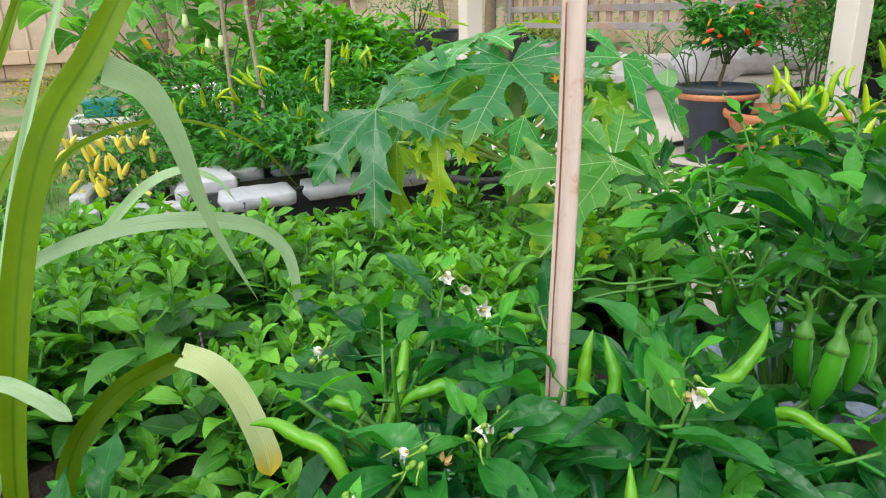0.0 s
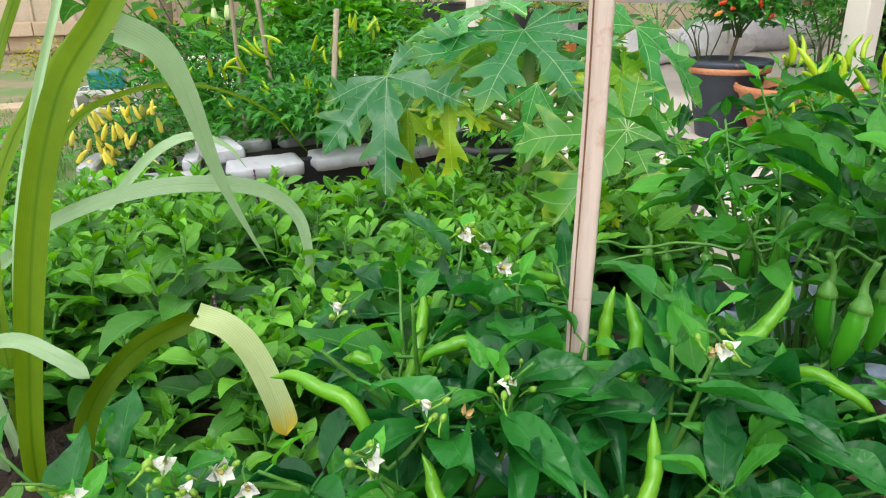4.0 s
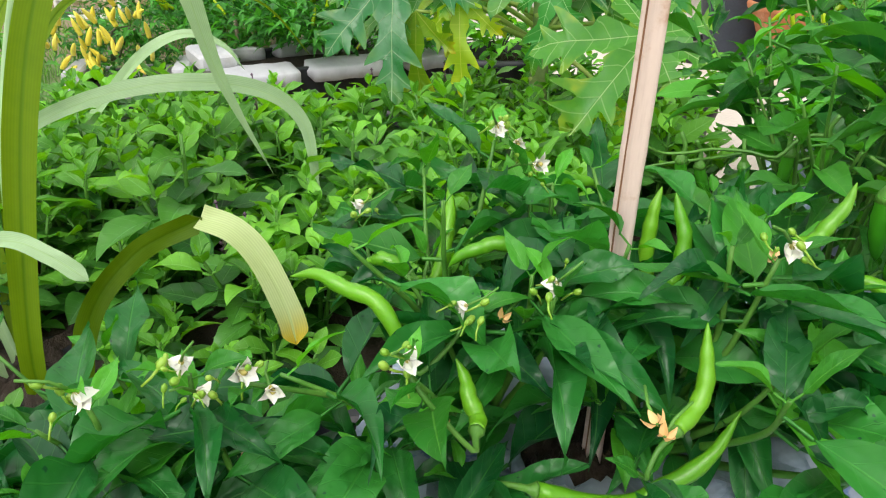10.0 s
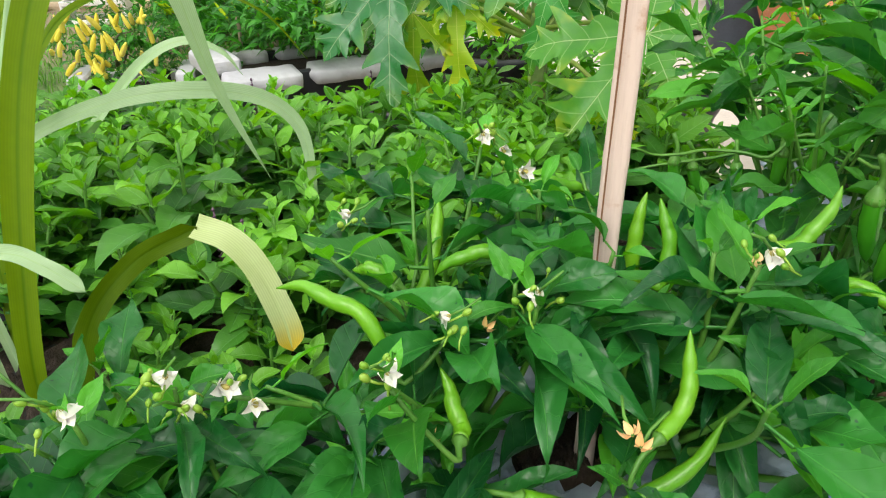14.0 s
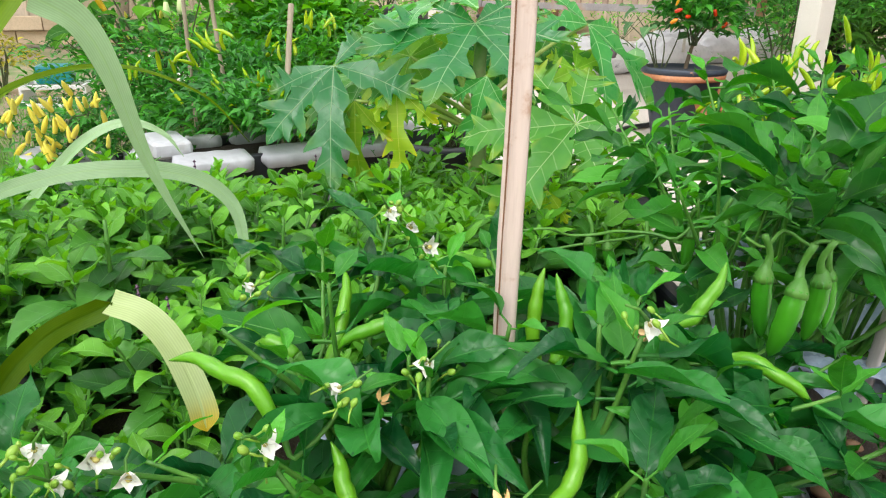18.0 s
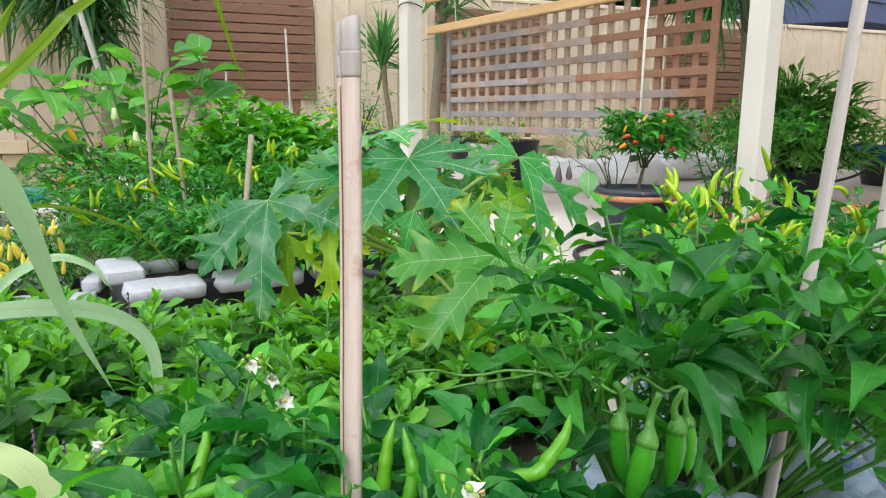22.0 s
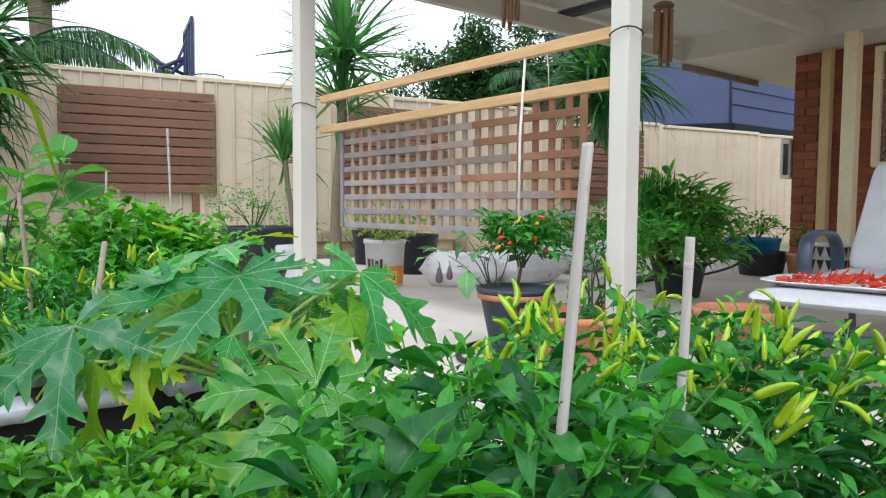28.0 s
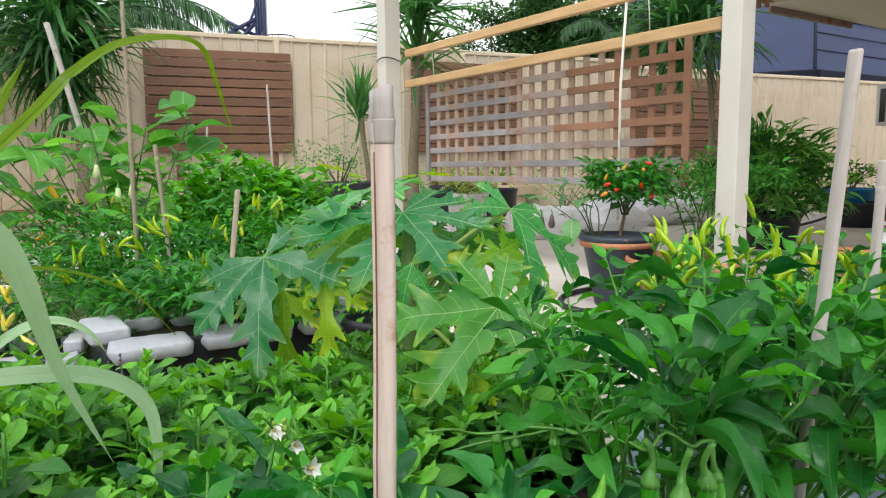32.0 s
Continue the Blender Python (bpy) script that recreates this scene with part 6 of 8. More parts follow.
def split_stake(p0, p1, half, label, nodes):
    """A flat split bamboo slat with a groove along its face, a swollen node and a squared top."""
    p0, p1 = Vector(p0), Vector(p1)
    t = thing("garden_stake", frame_at(p0, p1 - p0) @ Matrix.Rotation(radians(90), 4, "X").inverted(), label, "stake", "bamboo stakes")
    ln = (p1 - p0).length
    section = [(-1, 0.1), (-0.97, 0.42), (-0.8, 0.52), (-0.5, 0.57), (-0.44, 0.47), (-0.38, 0.57), (0.2, 0.62), (0.7, 0.54), (0.95, 0.36), (1, 0.05), (0.9, -0.25), (0, -0.1), (-0.9, -0.25)]
    n = len(section)
    zs = sorted([ln * k / 24 for k in range(25)] + [ln - q + d for q in nodes for d in (-0.012, -0.004, 0, 0.004, 0.01)])

    def shape(name, zz, mat, grow):
        g = Geo()
        verts = []
        for z in zz:
            fat = 1 + 0.015 * math.sin(31 * z) + 0.14 * math.exp(-((z - ln + nodes[0]) / 0.005) ** 2) + 0.04 * math.exp(-((z - ln + nodes[1]) / 0.006) ** 2)
            for x, y in section:
                verts.append((half * x * grow * fat + 0.0006 * math.sin(23 * z), -half * y * grow * fat, z + 0.0015 * x * (z >= ln - 1e-6)))
        m = len(zz)
        faces = [(i * n + k, i * n + (k + 1) % n, (i + 1) * n + (k + 1) % n, (i + 1) * n + k) for i in range(m - 1) for k in range(n)]
        faces += [tuple(range(n))[::-1], tuple(range((m - 1) * n, m * n))]
        g.add(verts, faces)
        part(name, g.mesh(name, mat, True), t)

    g = Geo()
    tube(g, [(-0.44 * half + 0.0006 * math.sin(23 * z), -0.53 * half, z) for z in np.linspace(0.02, ln - nodes[0] - 0.015, 40)], 0.0007, 5)
    part("split", g.mesh("split", "bamboo_brown"), t, I4, "dark split along the face")
    top = ln - nodes[0]
    shape("shaft", [z for z in zs if z <= top], "bamboo", 1.0)
    shape("stake_top", [z for z in zs if z >= top], "bamboo_grey", 0.97)
    shape("node_ring", [top - 0.011, top - 0.009, top - 0.004, top + 0.001, top + 0.002], "bamboo_grey", 1.03)
    return t


split_stake((0.0996, 0.456, 0.12), (0.105, 0.462, 0.573), 0.0068, "split weathered bamboo slat standing among the dark-leaved chillies", (0.018, 0.2))
cane((0.427, 0.588, 0.12), (0.466, 0.588, 0.616), 0.0074, "bamboo_grey", "pale grey bamboo stake leaning in the chilli plant", 0, 2, 0.5)
cane((0.705, 0.862, 0.12), (0.724, 0.87, 0.533), 0.0068, "bamboo_grey", "grey split bamboo stake with a broken top", 3, 3, 0.6)
cane((-0.27, 1.95, 0.1), (-0.245, 2.07, 0.47), 0.008, "bamboo_old", "weathered square stake in the planter box", 2, 4)
cane((-0.57, 2.22, 0.1), (-0.56, 2.2, 1.0), 0.006, "bamboo_old", "tall thin bamboo stake beside the eggplant", 5, 5)
cane((-0.83, 3.0, 0.0), (-1.09, 3.0, 1.09), 0.013, "bamboo_grey", "thick pale pole leaning behind the eggplant", 3, 10)
cane((-0.46, 2.2, 0.1), (-0.5, 2.22, 0.6), 0.007, "bamboo_old", "brown bamboo stake beside the eggplant", 3, 6)
cane((-0.31, 3.5, 0.1), (-0.335, 3.52, 0.92), 0.006, "bamboo_grey", "thin pale stake behind the leafy bush", 3, 7)
cane((0.02, 5.2, 0.2), (0.0, 5.2, 1.22), 0.006, "bamboo_grey", "thin pale stake by the fence", 3, 8)
cane((-0.75, 4.0, 0.0), (-0.72, 4.0, 0.75), 0.007, "bamboo_grey", "thin stake in the back bed", 3, 9)

# ---- plants, left and back ----
potted_bush("leafy_bush", (-0.28, 2.95, 0), 0.05, (-0.06, 0.15, 0.34), (0.42, 0.32, 0.25), 2300, 0.075, 0.046, "ovate", "bush_leaf", "dense broad-leaved green bush in the back bed", "bush", 70, "back bed plants", 0.006)
potted_bush("leafy_bush", (-0.75, 3.6, 0), 0.05, (0.0, 0.0, 0.33), (0.55, 0.35, 0.19), 1200, 0.06, 0.03, "ovate", "bush_leaf", "green bush with small pale fruit in the back bed", "bush", 71, "back bed plants", 0.005)
chb = potted_bush("lime_chilli_bush", (-0.5, 2.4, 0), 0.1, (0.02, 0.02, 0.22), (0.48, 0.42, 0.2), 4200, 0.052, 0.019, "lance", "fine_leaf", "chilli bush with upright lime-green fruit", "chilli plant", 72, "back bed plants", 0.004)
for cx, cy, cz in ((-0.05, -0.35, 0.3), (0.06, -0.3, 0.36), (0.2, -0.25, 0.33), (0.3, -0.1, 0.38), (-0.2, -0.3, 0.24), (0.02, -0.38, 0.22), (0.16, -0.36, 0.26)):
    lean = rr.uniform(-0.6, 0.3)
    for k in range(6):
        add_pod(chb, "lime", (cx + rr.uniform(-0.05, 0.05), cy + rr.uniform(-0.03, 0.03), cz + rr.uniform(-0.03, 0.03)), (lean + rr.uniform(-0.3, 0.3), rr.uniform(-0.4, 0.1), rr.uniform(0.2, 1)), rr.uniform(0, 6), rr.uniform(0.95, 1.25), k)
chp = potted_bush("lime_chilli_bush", (-0.24, 1.95, 0), 0.12, (0.0, -0.03, 0.22), (0.36, 0.19, 0.08), 1500, 0.052, 0.02, "acute", "fine_leaf", "chilli plants with lime-green fruit in the planter box", "chilli plant", 77, "back bed plants", 0.004)
for k in range(16):
    add_pod(chp, "lime", (rr.uniform(-0.3, 0.3), rr.uniform(-0.14, 0.04), rr.uniform(0.2, 0.32)), (rr.uniform(-0.9, 0.6), rr.uniform(-0.5, 0.1), rr.uniform(0.1, 0.9)), rr.uniform(0, 6), rr.uniform(0.8, 1.05), k)
ych = potted_bush("yellow_chilli_bush", (-0.84, 2.0, 0), 0.1, (0.03, 0.06, 0.13), (0.2, 0.12, 0.1), 520, 0.045, 0.018, "acute", "fine_leaf", "chilli plant with cream-yellow upright fruit", "chilli plant", 73, "back bed plants", 0.004)
for k in range(44):
    x = rr.uniform(-0.12, 0.13)
    add_pod(ych, "cream", (x, rr.uniform(-0.14, -0.06), rr.uniform(0.08, 0.23) + 0.05 * (x > 0.02) * rr.random()), (rr.uniform(-0.6, 0.6), rr.uniform(-0.5, 0.0), rr.uniform(0.3, 1)), rr.uniform(0, 6), rr.uniform(1.0, 1.3), k)
ych2 = potted_bush("yellow_chilli_bush", (-0.95, 2.75, 0), 0.1, (0.0, 0.0, 0.22), (0.32, 0.25, 0.2), 1300, 0.045, 0.018, "lance", "fine_leaf", "chilli plant with pale yellow and orange fruit", "chilli plant", 74, "back bed plants", 0.004)
for k in range(26):
    add_pod(ych2, ("cream", "cream", "cream", "cream", "orange")[k % 5], (rr.uniform(-0.1, 0.25), rr.uniform(-0.15, 0.02), rr.uniform(0.24, 0.42)), (rr.uniform(-0.7, 0.7), rr.uniform(-0.5, 0.2), rr.uniform(0.2, 1)), rr.uniform(0, 6), rr.uniform(0.8, 1.1), k)

# eggplant: woody stems, large leaves, pale and yellow fruit
egg = thing("eggplant", Matrix.Translation((-0.72, 2.6, 0)), "tall eggplant with large pale leaves and hanging fruit", "eggplant", "back bed plants")
g = Geo()
re = random.Random(6)
tips = [Vector((-0.62 + 0.085 * k + re.uniform(-0.03, 0.03), re.uniform(-0.1, 0.25), re.uniform(0.5, 0.72))) for k in range(11)]
for k, q in enumerate(tips):
    part("stem", stems(Geo(), (0, 0, 0.05), [q], 0.0045, 6, k).mesh("stem", "stem_dark"), egg)
EGG_FRUIT = [Vector(p) for p in ((-0.0, -0.05, 0.45), (0.04, -0.03, 0.46), (-0.1, 0.05, 0.53), (-0.235, -0.02, 0.46))]
big = leaf_meshes("leaf", "eggplant_leaf", 5, 0.17, 0.105, "ovate", 7, 0.03, (0.1, 0.4), (0.2, 0.7), 0.06, 7)
for k in range(118):
    q = tips[k % len(tips)]
    q = q * re.uniform(0.55, 1.0) + Vector((re.uniform(-0.03, 0.03), re.uniform(-0.03, 0.03), 0.02))
    if any(abs(q.x - f.x) < 0.09 and abs(q.z - f.z) < 0.1 and q.y < f.y + 0.08 for f in EGG_FRUIT):
        q += Vector((0, 0.25, 0.12))
    part("leaf", big[k % 5], egg, turned(q, re.uniform(0, 6.28), re.uniform(-0.6, 0.5), re.uniform(-0.5, 0.5), re.uniform(0.6, 1.15)))
g = Geo()
lathe(g, [(0.0, 0.002), (0.007, -0.004), (0.01, -0.02), (0.0135, -0.036), (0.01, -0.05), (0, -0.054)], 12)
ef = g.mesh("eggplant_fruit", "pale_fruit")
for x, y, z in ((-0.0, -0.05, 0.47), (0.04, -0.03, 0.48), (-0.1, 0.05, 0.55)):
    f = part("fruit", ef, egg, Matrix.Translation((x, y, z)), "pale green-white eggplant fruit")
    part("stalk", STALK["long"], f)
f = part("fruit", chilli_mesh("fruit", 0.075, 0.0095, "yellow_fruit", 0.15, 1, 0.02, True), egg, pod_pose((-0.235, -0.02, 0.49), (0.35, 0, -1), 0, 1.0), "long yellow fruit")
part("stalk", STALK["long"], f)
potted_bush("yellow_shrub", (-1.95, 3.78, 0), 0.0, (0, 0, 0.2), (0.19, 0.15, 0.09), 420, 0.035, 0.018, "ovate", "yellow_leaf", "small yellow-green shrub near the fence", "shrub", 75, "", 0.006)
potted_bush("low_plants", (-1.25, 2.1, 0), 0.0, (-0.1, 0, 0.08), (0.25, 0.3, 0.08), 150, 0.08, 0.03, "lance", "bush_leaf", "low green plants at the edge of the lawn", "plant", 76, "", 0.003)


# ---- papaya ----
# one side of a lobe beyond the web: place along the rib, half width, place of the edge
LOBE_SIDE = ((0.06, 0.09, 0.09), (0.14, 0.075, 0.18), (0.22, 0.078, 0.28), (0.3, 0.12, 0.39), (0.36, 0.175, 0.5), (0.4, 0.21, 0.6), (0.42, 0.215, 0.64), (0.45, 0.155, 0.6), (0.48, 0.1, 0.555), (0.52, 0.075, 0.555), (0.57, 0.08, 0.63), (0.62, 0.115, 0.73), (0.67, 0.145, 0.83), (0.7, 0.1, 0.81), (0.74, 0.066, 0.79), (0.82, 0.055, 0.87), (0.92, 0.034, 0.95), (1.0, 0.002, 1.0))
LOBES = tuple((a, s) for a, s in zip(range(-45, 270, 45), (0.42, 0.66, 0.86, 1.0, 0.86, 0.66, 0.42)))


def papaya_leaf(radius, seed, lobes=LOBES, cup=0.25, ragged=0.1, fat=1.08):
    """A palmate leaf: lobes (angle, share of the radius) fused by a web near the stalk, each cut into pointed side lobes; the main lobe runs along +y."""
    r = random.Random(seed)
    g = Geo()
    lobes = sorted(lobes)
    ph = r.uniform(0, 6)
    web = (0.24 + 0.3 * max(0.0, fat - 1.08)) * radius
    for k, (ang, share) in enumerate(lobes):
        gap = {-1: radians(min(26, (lobes[k + 1][0] - ang) / 2)) if k + 1 < len(lobes) else radians(20), 1: radians(min(26, (ang - lobes[k - 1][0]) / 2)) if k else radians(20)}
        a = radians(ang)
        L = radius * share * r.uniform(1 - ragged * 0.5, 1 + ragged * 0.5)
        ca, sa = math.cos(a), math.sin(a)
        grow = {-1: r.uniform(0.75, 1.2), 1: r.uniform(0.75, 1.2)}
        slide = {-1: r.uniform(-0.05, 0.05), 1: r.uniform(-0.05, 0.05)}
        bend, sag = r.uniform(-0.12, 0.12), r.uniform(-0.08, 0.12)
        w0 = min(web, 0.55 * L)
        verts, uvs = [], []
        for i in range(5 + len(LOBE_SIDE)):
            for c in (-1.0, -0.5, 0.0, 0.5, 1.0):
                sg = 1 if c > 0 else -1
                if i < 5:
                    rho = w0 * i / 4
                    lx, ly = c * rho * math.sin(gap[sg]), rho * (1 - abs(c) * (1 - math.cos(gap[sg])))
                    v = rho / L
                else:
                    yc, xe, ye = LOBE_SIDE[i - 5]
                    mid = 0.25 < yc < 0.9
                    ye += slide[sg] * mid
                    room = max(xe * fat * (grow[sg] if mid else 1), 0)
                    lx = c * room * L * (0.75 + 0.25 * radius / L * 0.8)
                    base = w0 * math.cos(gap[sg])
                    start = base * abs(c) + w0 * (1 - abs(c))
                    along = (1 - abs(c)) * yc + abs(c) * ye
                    ly = start + along * (L - start)
                    lx += c * w0 * math.sin(gap[sg]) * max(0, 1 - yc / 0.12) * 0.5
                    v = ly / L
                lx += bend * L * max(0, ly / L - 0.3) ** 2
                x, y = lx * sa + ly * ca, -lx * ca + ly * sa
                rad = math.hypot(lx, ly) / radius
                crest = abs(lx) / radius
                z = radius * (0.3 * crest - cup * rad**2 + 0.05 * rad - sag * rad**3 + 0.018 * math.sin(9 * rad + 2.3 * c + k * 1.7 + ph) * min(1, rad * 2))
                verts.append((x, y, z))
                uvs.append((0.5 + 0.5 * max(-1, min(1, lx / radius / 0.17)), v))
        rows = 5 + len(LOBE_SIDE)
        g.add(verts, [(i * 5 + q + 1, i * 5 + q, i * 5 + q + 5, i * 5 + q + 6) for i in range(rows - 1) for q in range(4)], uvs)
    return g


papaya = thing("papaya_tree", Matrix.Translation((0.166, 1.2, 0)), "young papaya tree with large lobed leaves, some yellowing", "papaya tree")
g = Geo()
tube(g, smooth_path([(-0.005, 0, 0), (-0.001, 0.0, 0.12), (0.0, 0.0, 0.25), (0.0, 0.02, 0.36), (0.005, 0.03, 0.43)], 5), (0.018, 0.0145, 0.009), 12)
part("trunk", g.mesh("trunk", "papaya_trunk"), papaya)
g = Geo()
leaf_geo(g, 0.008, 0.011, "broad", 0.1, 0.2, 0, 0, 3)
SCAR = g.mesh("leaf_scar", "petiole")
for k in range(22):
    w, z = k * 2.4, 0.1 + 0.012 * k
    p = Vector((0.0146 * math.cos(w), 0.0146 * math.sin(w), z))
    part("leaf_scar", SCAR, papaya, frame_at(p, (0.25 * math.cos(w), 0.25 * math.sin(w), -1), (math.cos(w), math.sin(w), 0)))
HEART = Vector((0.0, 0.02, 0.33))
TOP_LOBES = ((0, 0.44), (47, 0.75), (68, 0.9), (114, 1.0), (155, 0.97), (201, 0.77), (240, 0.55), (272, 0.45))
FRONT_LOBES = ((-15, 0.6), (49, 0.8), (96, 1.0), (150, 0.5), (195, 0.48), (236, 0.46), (298, 0.52))
DROOP_LOBES = ((20, 0.6), (50, 0.88), (90, 1.0), (160, 0.76), (233, 0.36))
SIDE_LOBES = ((-69, 0.36), (-19, 0.48), (78, 0.92), (126, 1.0), (165, 0.4))
HANG_LOBES = ((48, 0.5), (90, 1.0), (135, 0.55))
PAPAYA_LEAVES = (
    # centre, where the main lobe points, which way the leaf faces, radius, kind, cup, lobes
    ((0.161, 1.24, 0.456), (-0.75, -0.6, -0.4), (-0.06, -0.45, 0.89), 0.225, 0, 0.1, TOP_LOBES),
    ((-0.055, 1.155, 0.398), (0, -0.4, -1.0), (-0.12, -0.75, 0.6), 0.178, 0, 0.22, DROOP_LOBES),
    ((0.277, 1.017, 0.337), (-0.75, -0.5, -0.55), (-0.02, -0.74, 0.67), 0.19, 2, 0.12, FRONT_LOBES),
    ((0.358, 1.308, 0.454), (0.5, -0.4, -0.9), (0.42, -0.6, 0.62), 0.21, 0, 0.45, SIDE_LOBES),
    ((0.118, 1.36, 0.492), (-0.9, -0.3, -0.45), (-0.25, 0.0, 0.97), 0.22, 4, 0.3, LOBES),
    ((-0.025, 1.135, 0.35), (0.02, -0.15, -1.0), (-0.55, -0.85, 0.1), 0.16, 1, 0.06, HANG_LOBES),
    ((0.036, 1.14, 0.37), (0.05, -0.1, -1.0), (-0.15, -1.0, 0.2), 0.145, 1, 0.06, HANG_LOBES),
    ((0.165, 1.1, 0.39), (-0.35, -0.2, -1.0), (-0.35, -0.9, 0.15), 0.13, 4, 0.3, HANG_LOBES),
    ((0.3, 1.34, 0.42), (0.45, -0.3, -0.8), (0.3, -0.6, 0.75), 0.15, 2, 0.3, LOBES),
    ((0.24, 1.0, 0.25), (-0.2, -0.3, -1.0), (0.1, -1.0, 0.3), 0.1, 1, 0.2, HANG_LOBES),
    ((0.1, 1.36, 0.43), (-0.7, -0.3, -0.6), (-0.3, -0.5, 0.8), 0.17, 3, 0.25, LOBES),
    ((0.34, 1.3, 0.38), (0.5, -0.3, -0.9), (0.4, -0.7, 0.5), 0.14, 3, 0.3, LOBES),
    ((0.2, 1.32, 0.4), (-0.1, -0.5, -0.9), (0.05, -0.85, 0.5), 0.15, 4, 0.3, LOBES),
    ((0.27, 1.3, 0.39), (0.3, -0.4, -0.9), (0.2, -0.8, 0.5), 0.15, 2, 0.3, LOBES),
    ((0.06, 1.3, 0.4), (-0.3, -0.4, -0.9), (-0.1, -0.8, 0.5), 0.14, 3, 0.3, LOBES),
    ((-0.01, 1.2, 0.38), (-0.9, -0.2, -0.5), (-0.3, -0.4, 0.85), 0.14, 2, 0.3, LOBES),
)
for k, (c, tip, face, rad, old, cup, lobes) in enumerate(PAPAYA_LEAVES):
    me = papaya_leaf(rad, 30 + k, lobes, cup, 0.1, 0.9 if lobes is HANG_LOBES else 1.38 if lobes in (FRONT_LOBES, DROOP_LOBES) else 1.08).mesh("leaf", ("papaya_leaf", "papaya_yellow", "papaya_fresh", "papaya_crown", "papaya_leaf")[old])
    c = Vector(c) - Vector((0.166, 1.2, 0))
    z = Vector(face).normalized()
    y = (Vector(tip) - z * Vector(tip).dot(z)).normalized()
    m = Matrix((y.cross(z), y, z)).transposed().to_4x4()
    m.translation = c
    lf = part("leaf", me, papaya, m, "yellowing lobed papaya leaf" if old == 1 else "large lobed green papaya leaf with pale veins")
    g = Geo()
    root = HEART + Vector((0, 0, 0.02 * (k % 4) - 0.06))
    mid = root.lerp(c, 0.55) + Vector((0, 0, 0.012))
    tube(g, smooth_path([root, mid, c - z * 0.001], 6), (0.0044, 0.0026), 7)
    part("leaf_stalk", g.mesh("leaf_stalk", "petiole"), papaya)
# pointed young leaves at the top of the crown
for k, (p, d, size) in enumerate((((0.1, 1.34, 0.51), (-0.8, -0.2, 0.25), 0.085), ((0.16, 1.34, 0.51), (0.95, 0.0, 0.12), 0.095))):
    m = frame_at(Vector(p) - Vector((0.166, 1.2, 0)), d)
    part("leaf", papaya_leaf(size, 60 + k, ((50, 0.4), (90, 1.0), (130, 0.4)), 0.1).mesh("leaf", "papaya_yellow"), papaya, m, "small yellow-green crown leaf")


# ---- long grass blades ----
def blade(parent, pts, width, mat, seed=0, lean=(0, 0, 1), taper=0.6, start=0.7):
    """A long strap leaf along a curve, channelled along its midrib."""
    c = smooth_path(pts, 8)
    n = len(c)
    tan = np.gradient(c, axis=0)
    g = Geo()
    verts, uvs = [], []
    for i in range(n):
        s = i / (n - 1)
        t = Vector(tan[i]).normalized()
        side = t.cross(Vector(lean)).normalized()
        nor = side.cross(t)
        w = width / 2 * (start + (1 - start) * min(1, s * 3)) * (1 - max(0, (s - (1 - taper)) / taper) ** 1.6)
        for q in (-1, -0.5, 0, 0.5, 1):
            p = Vector(c[i]) + side * q * w + nor * (abs(q) * w * 0.28 + 0.0012 * math.sin(14 * s + 3 * q + seed))
            verts.append(p)
            uvs.append((0.5 + 0.5 * q, s))
    faces = [(i * 5 + q, i * 5 + q + 1, i * 5 + q + 6, i * 5 + q + 5) for i in range(n - 1) for q in range(4)]
    g.add(verts, faces, uvs)
    return part("blade", g.mesh("blade", mat), parent)


grass = thing("lemongrass", I4, "clump of long arching lemongrass blades, one end browned", "lemongrass")
TO_EYE = (0.35, -0.9, 0.2)
blade(grass, [(-0.352, 0.604, 0.02), (-0.352, 0.61, 0.144), (-0.342, 0.663, 0.316), (-0.316, 0.704, 0.435), (-0.283, 0.748, 0.503), (-0.259, 0.784, 0.559), (-0.225, 0.82, 0.64)], 0.026, "blade", 1, TO_EYE, 0.3, 0.55)
blade(grass, [(-0.275, 0.752, 0.493), (-0.25, 0.78, 0.47), (-0.236, 0.8, 0.425), (-0.224, 0.835, 0.326), (-0.187, 0.867, 0.206)], 0.03, "blade_pale", 2, (0.45, -0.8, 0.4), 0.85, 1.0)
blade(grass, [(-0.5, 0.83, 0.22), (-0.421, 0.841, 0.278), (-0.312, 0.851, 0.312), (-0.207, 0.87, 0.307), (-0.152, 0.878, 0.269), (-0.138, 0.86, 0.2), (-0.14, 0.843, 0.135)], 0.021, "blade_pale", 3, (0.1, -0.75, 0.65), 0.6, 0.8)
blade(grass, [(-0.31, 0.58, 0.05), (-0.29, 0.593, 0.174), (-0.247, 0.613, 0.233), (-0.19, 0.622, 0.262)], 0.019, "blade", 4, TO_EYE, 0.02, 0.7)
blade(grass, [(-0.192, 0.622, 0.262), (-0.165, 0.618, 0.252), (-0.143, 0.611, 0.226), (-0.124, 0.598, 0.186), (-0.118, 0.59, 0.16)], 0.023, "blade_dry", 5, (0.4, -0.7, 0.6), 0.12, 0.95)
blade(grass, [(-0.4, 0.6, 0.24), (-0.32, 0.572, 0.267), (-0.285, 0.566, 0.256), (-0.26, 0.562, 0.238)], 0.013, "blade_pale", 6, (0.1, -0.6, 0.7), 0.12, 0.9)
blade(grass, [(-0.5, 1.02, 0.18), (-0.434, 1.046, 0.258), (-0.38, 1.06, 0.31), (-0.331, 1.069, 0.329), (-0.28, 1.06, 0.315), (-0.255, 1.056, 0.285)], 0.016, "blade_pale", 7, (0.2, -0.7, 0.65), 0.6, 0.8)
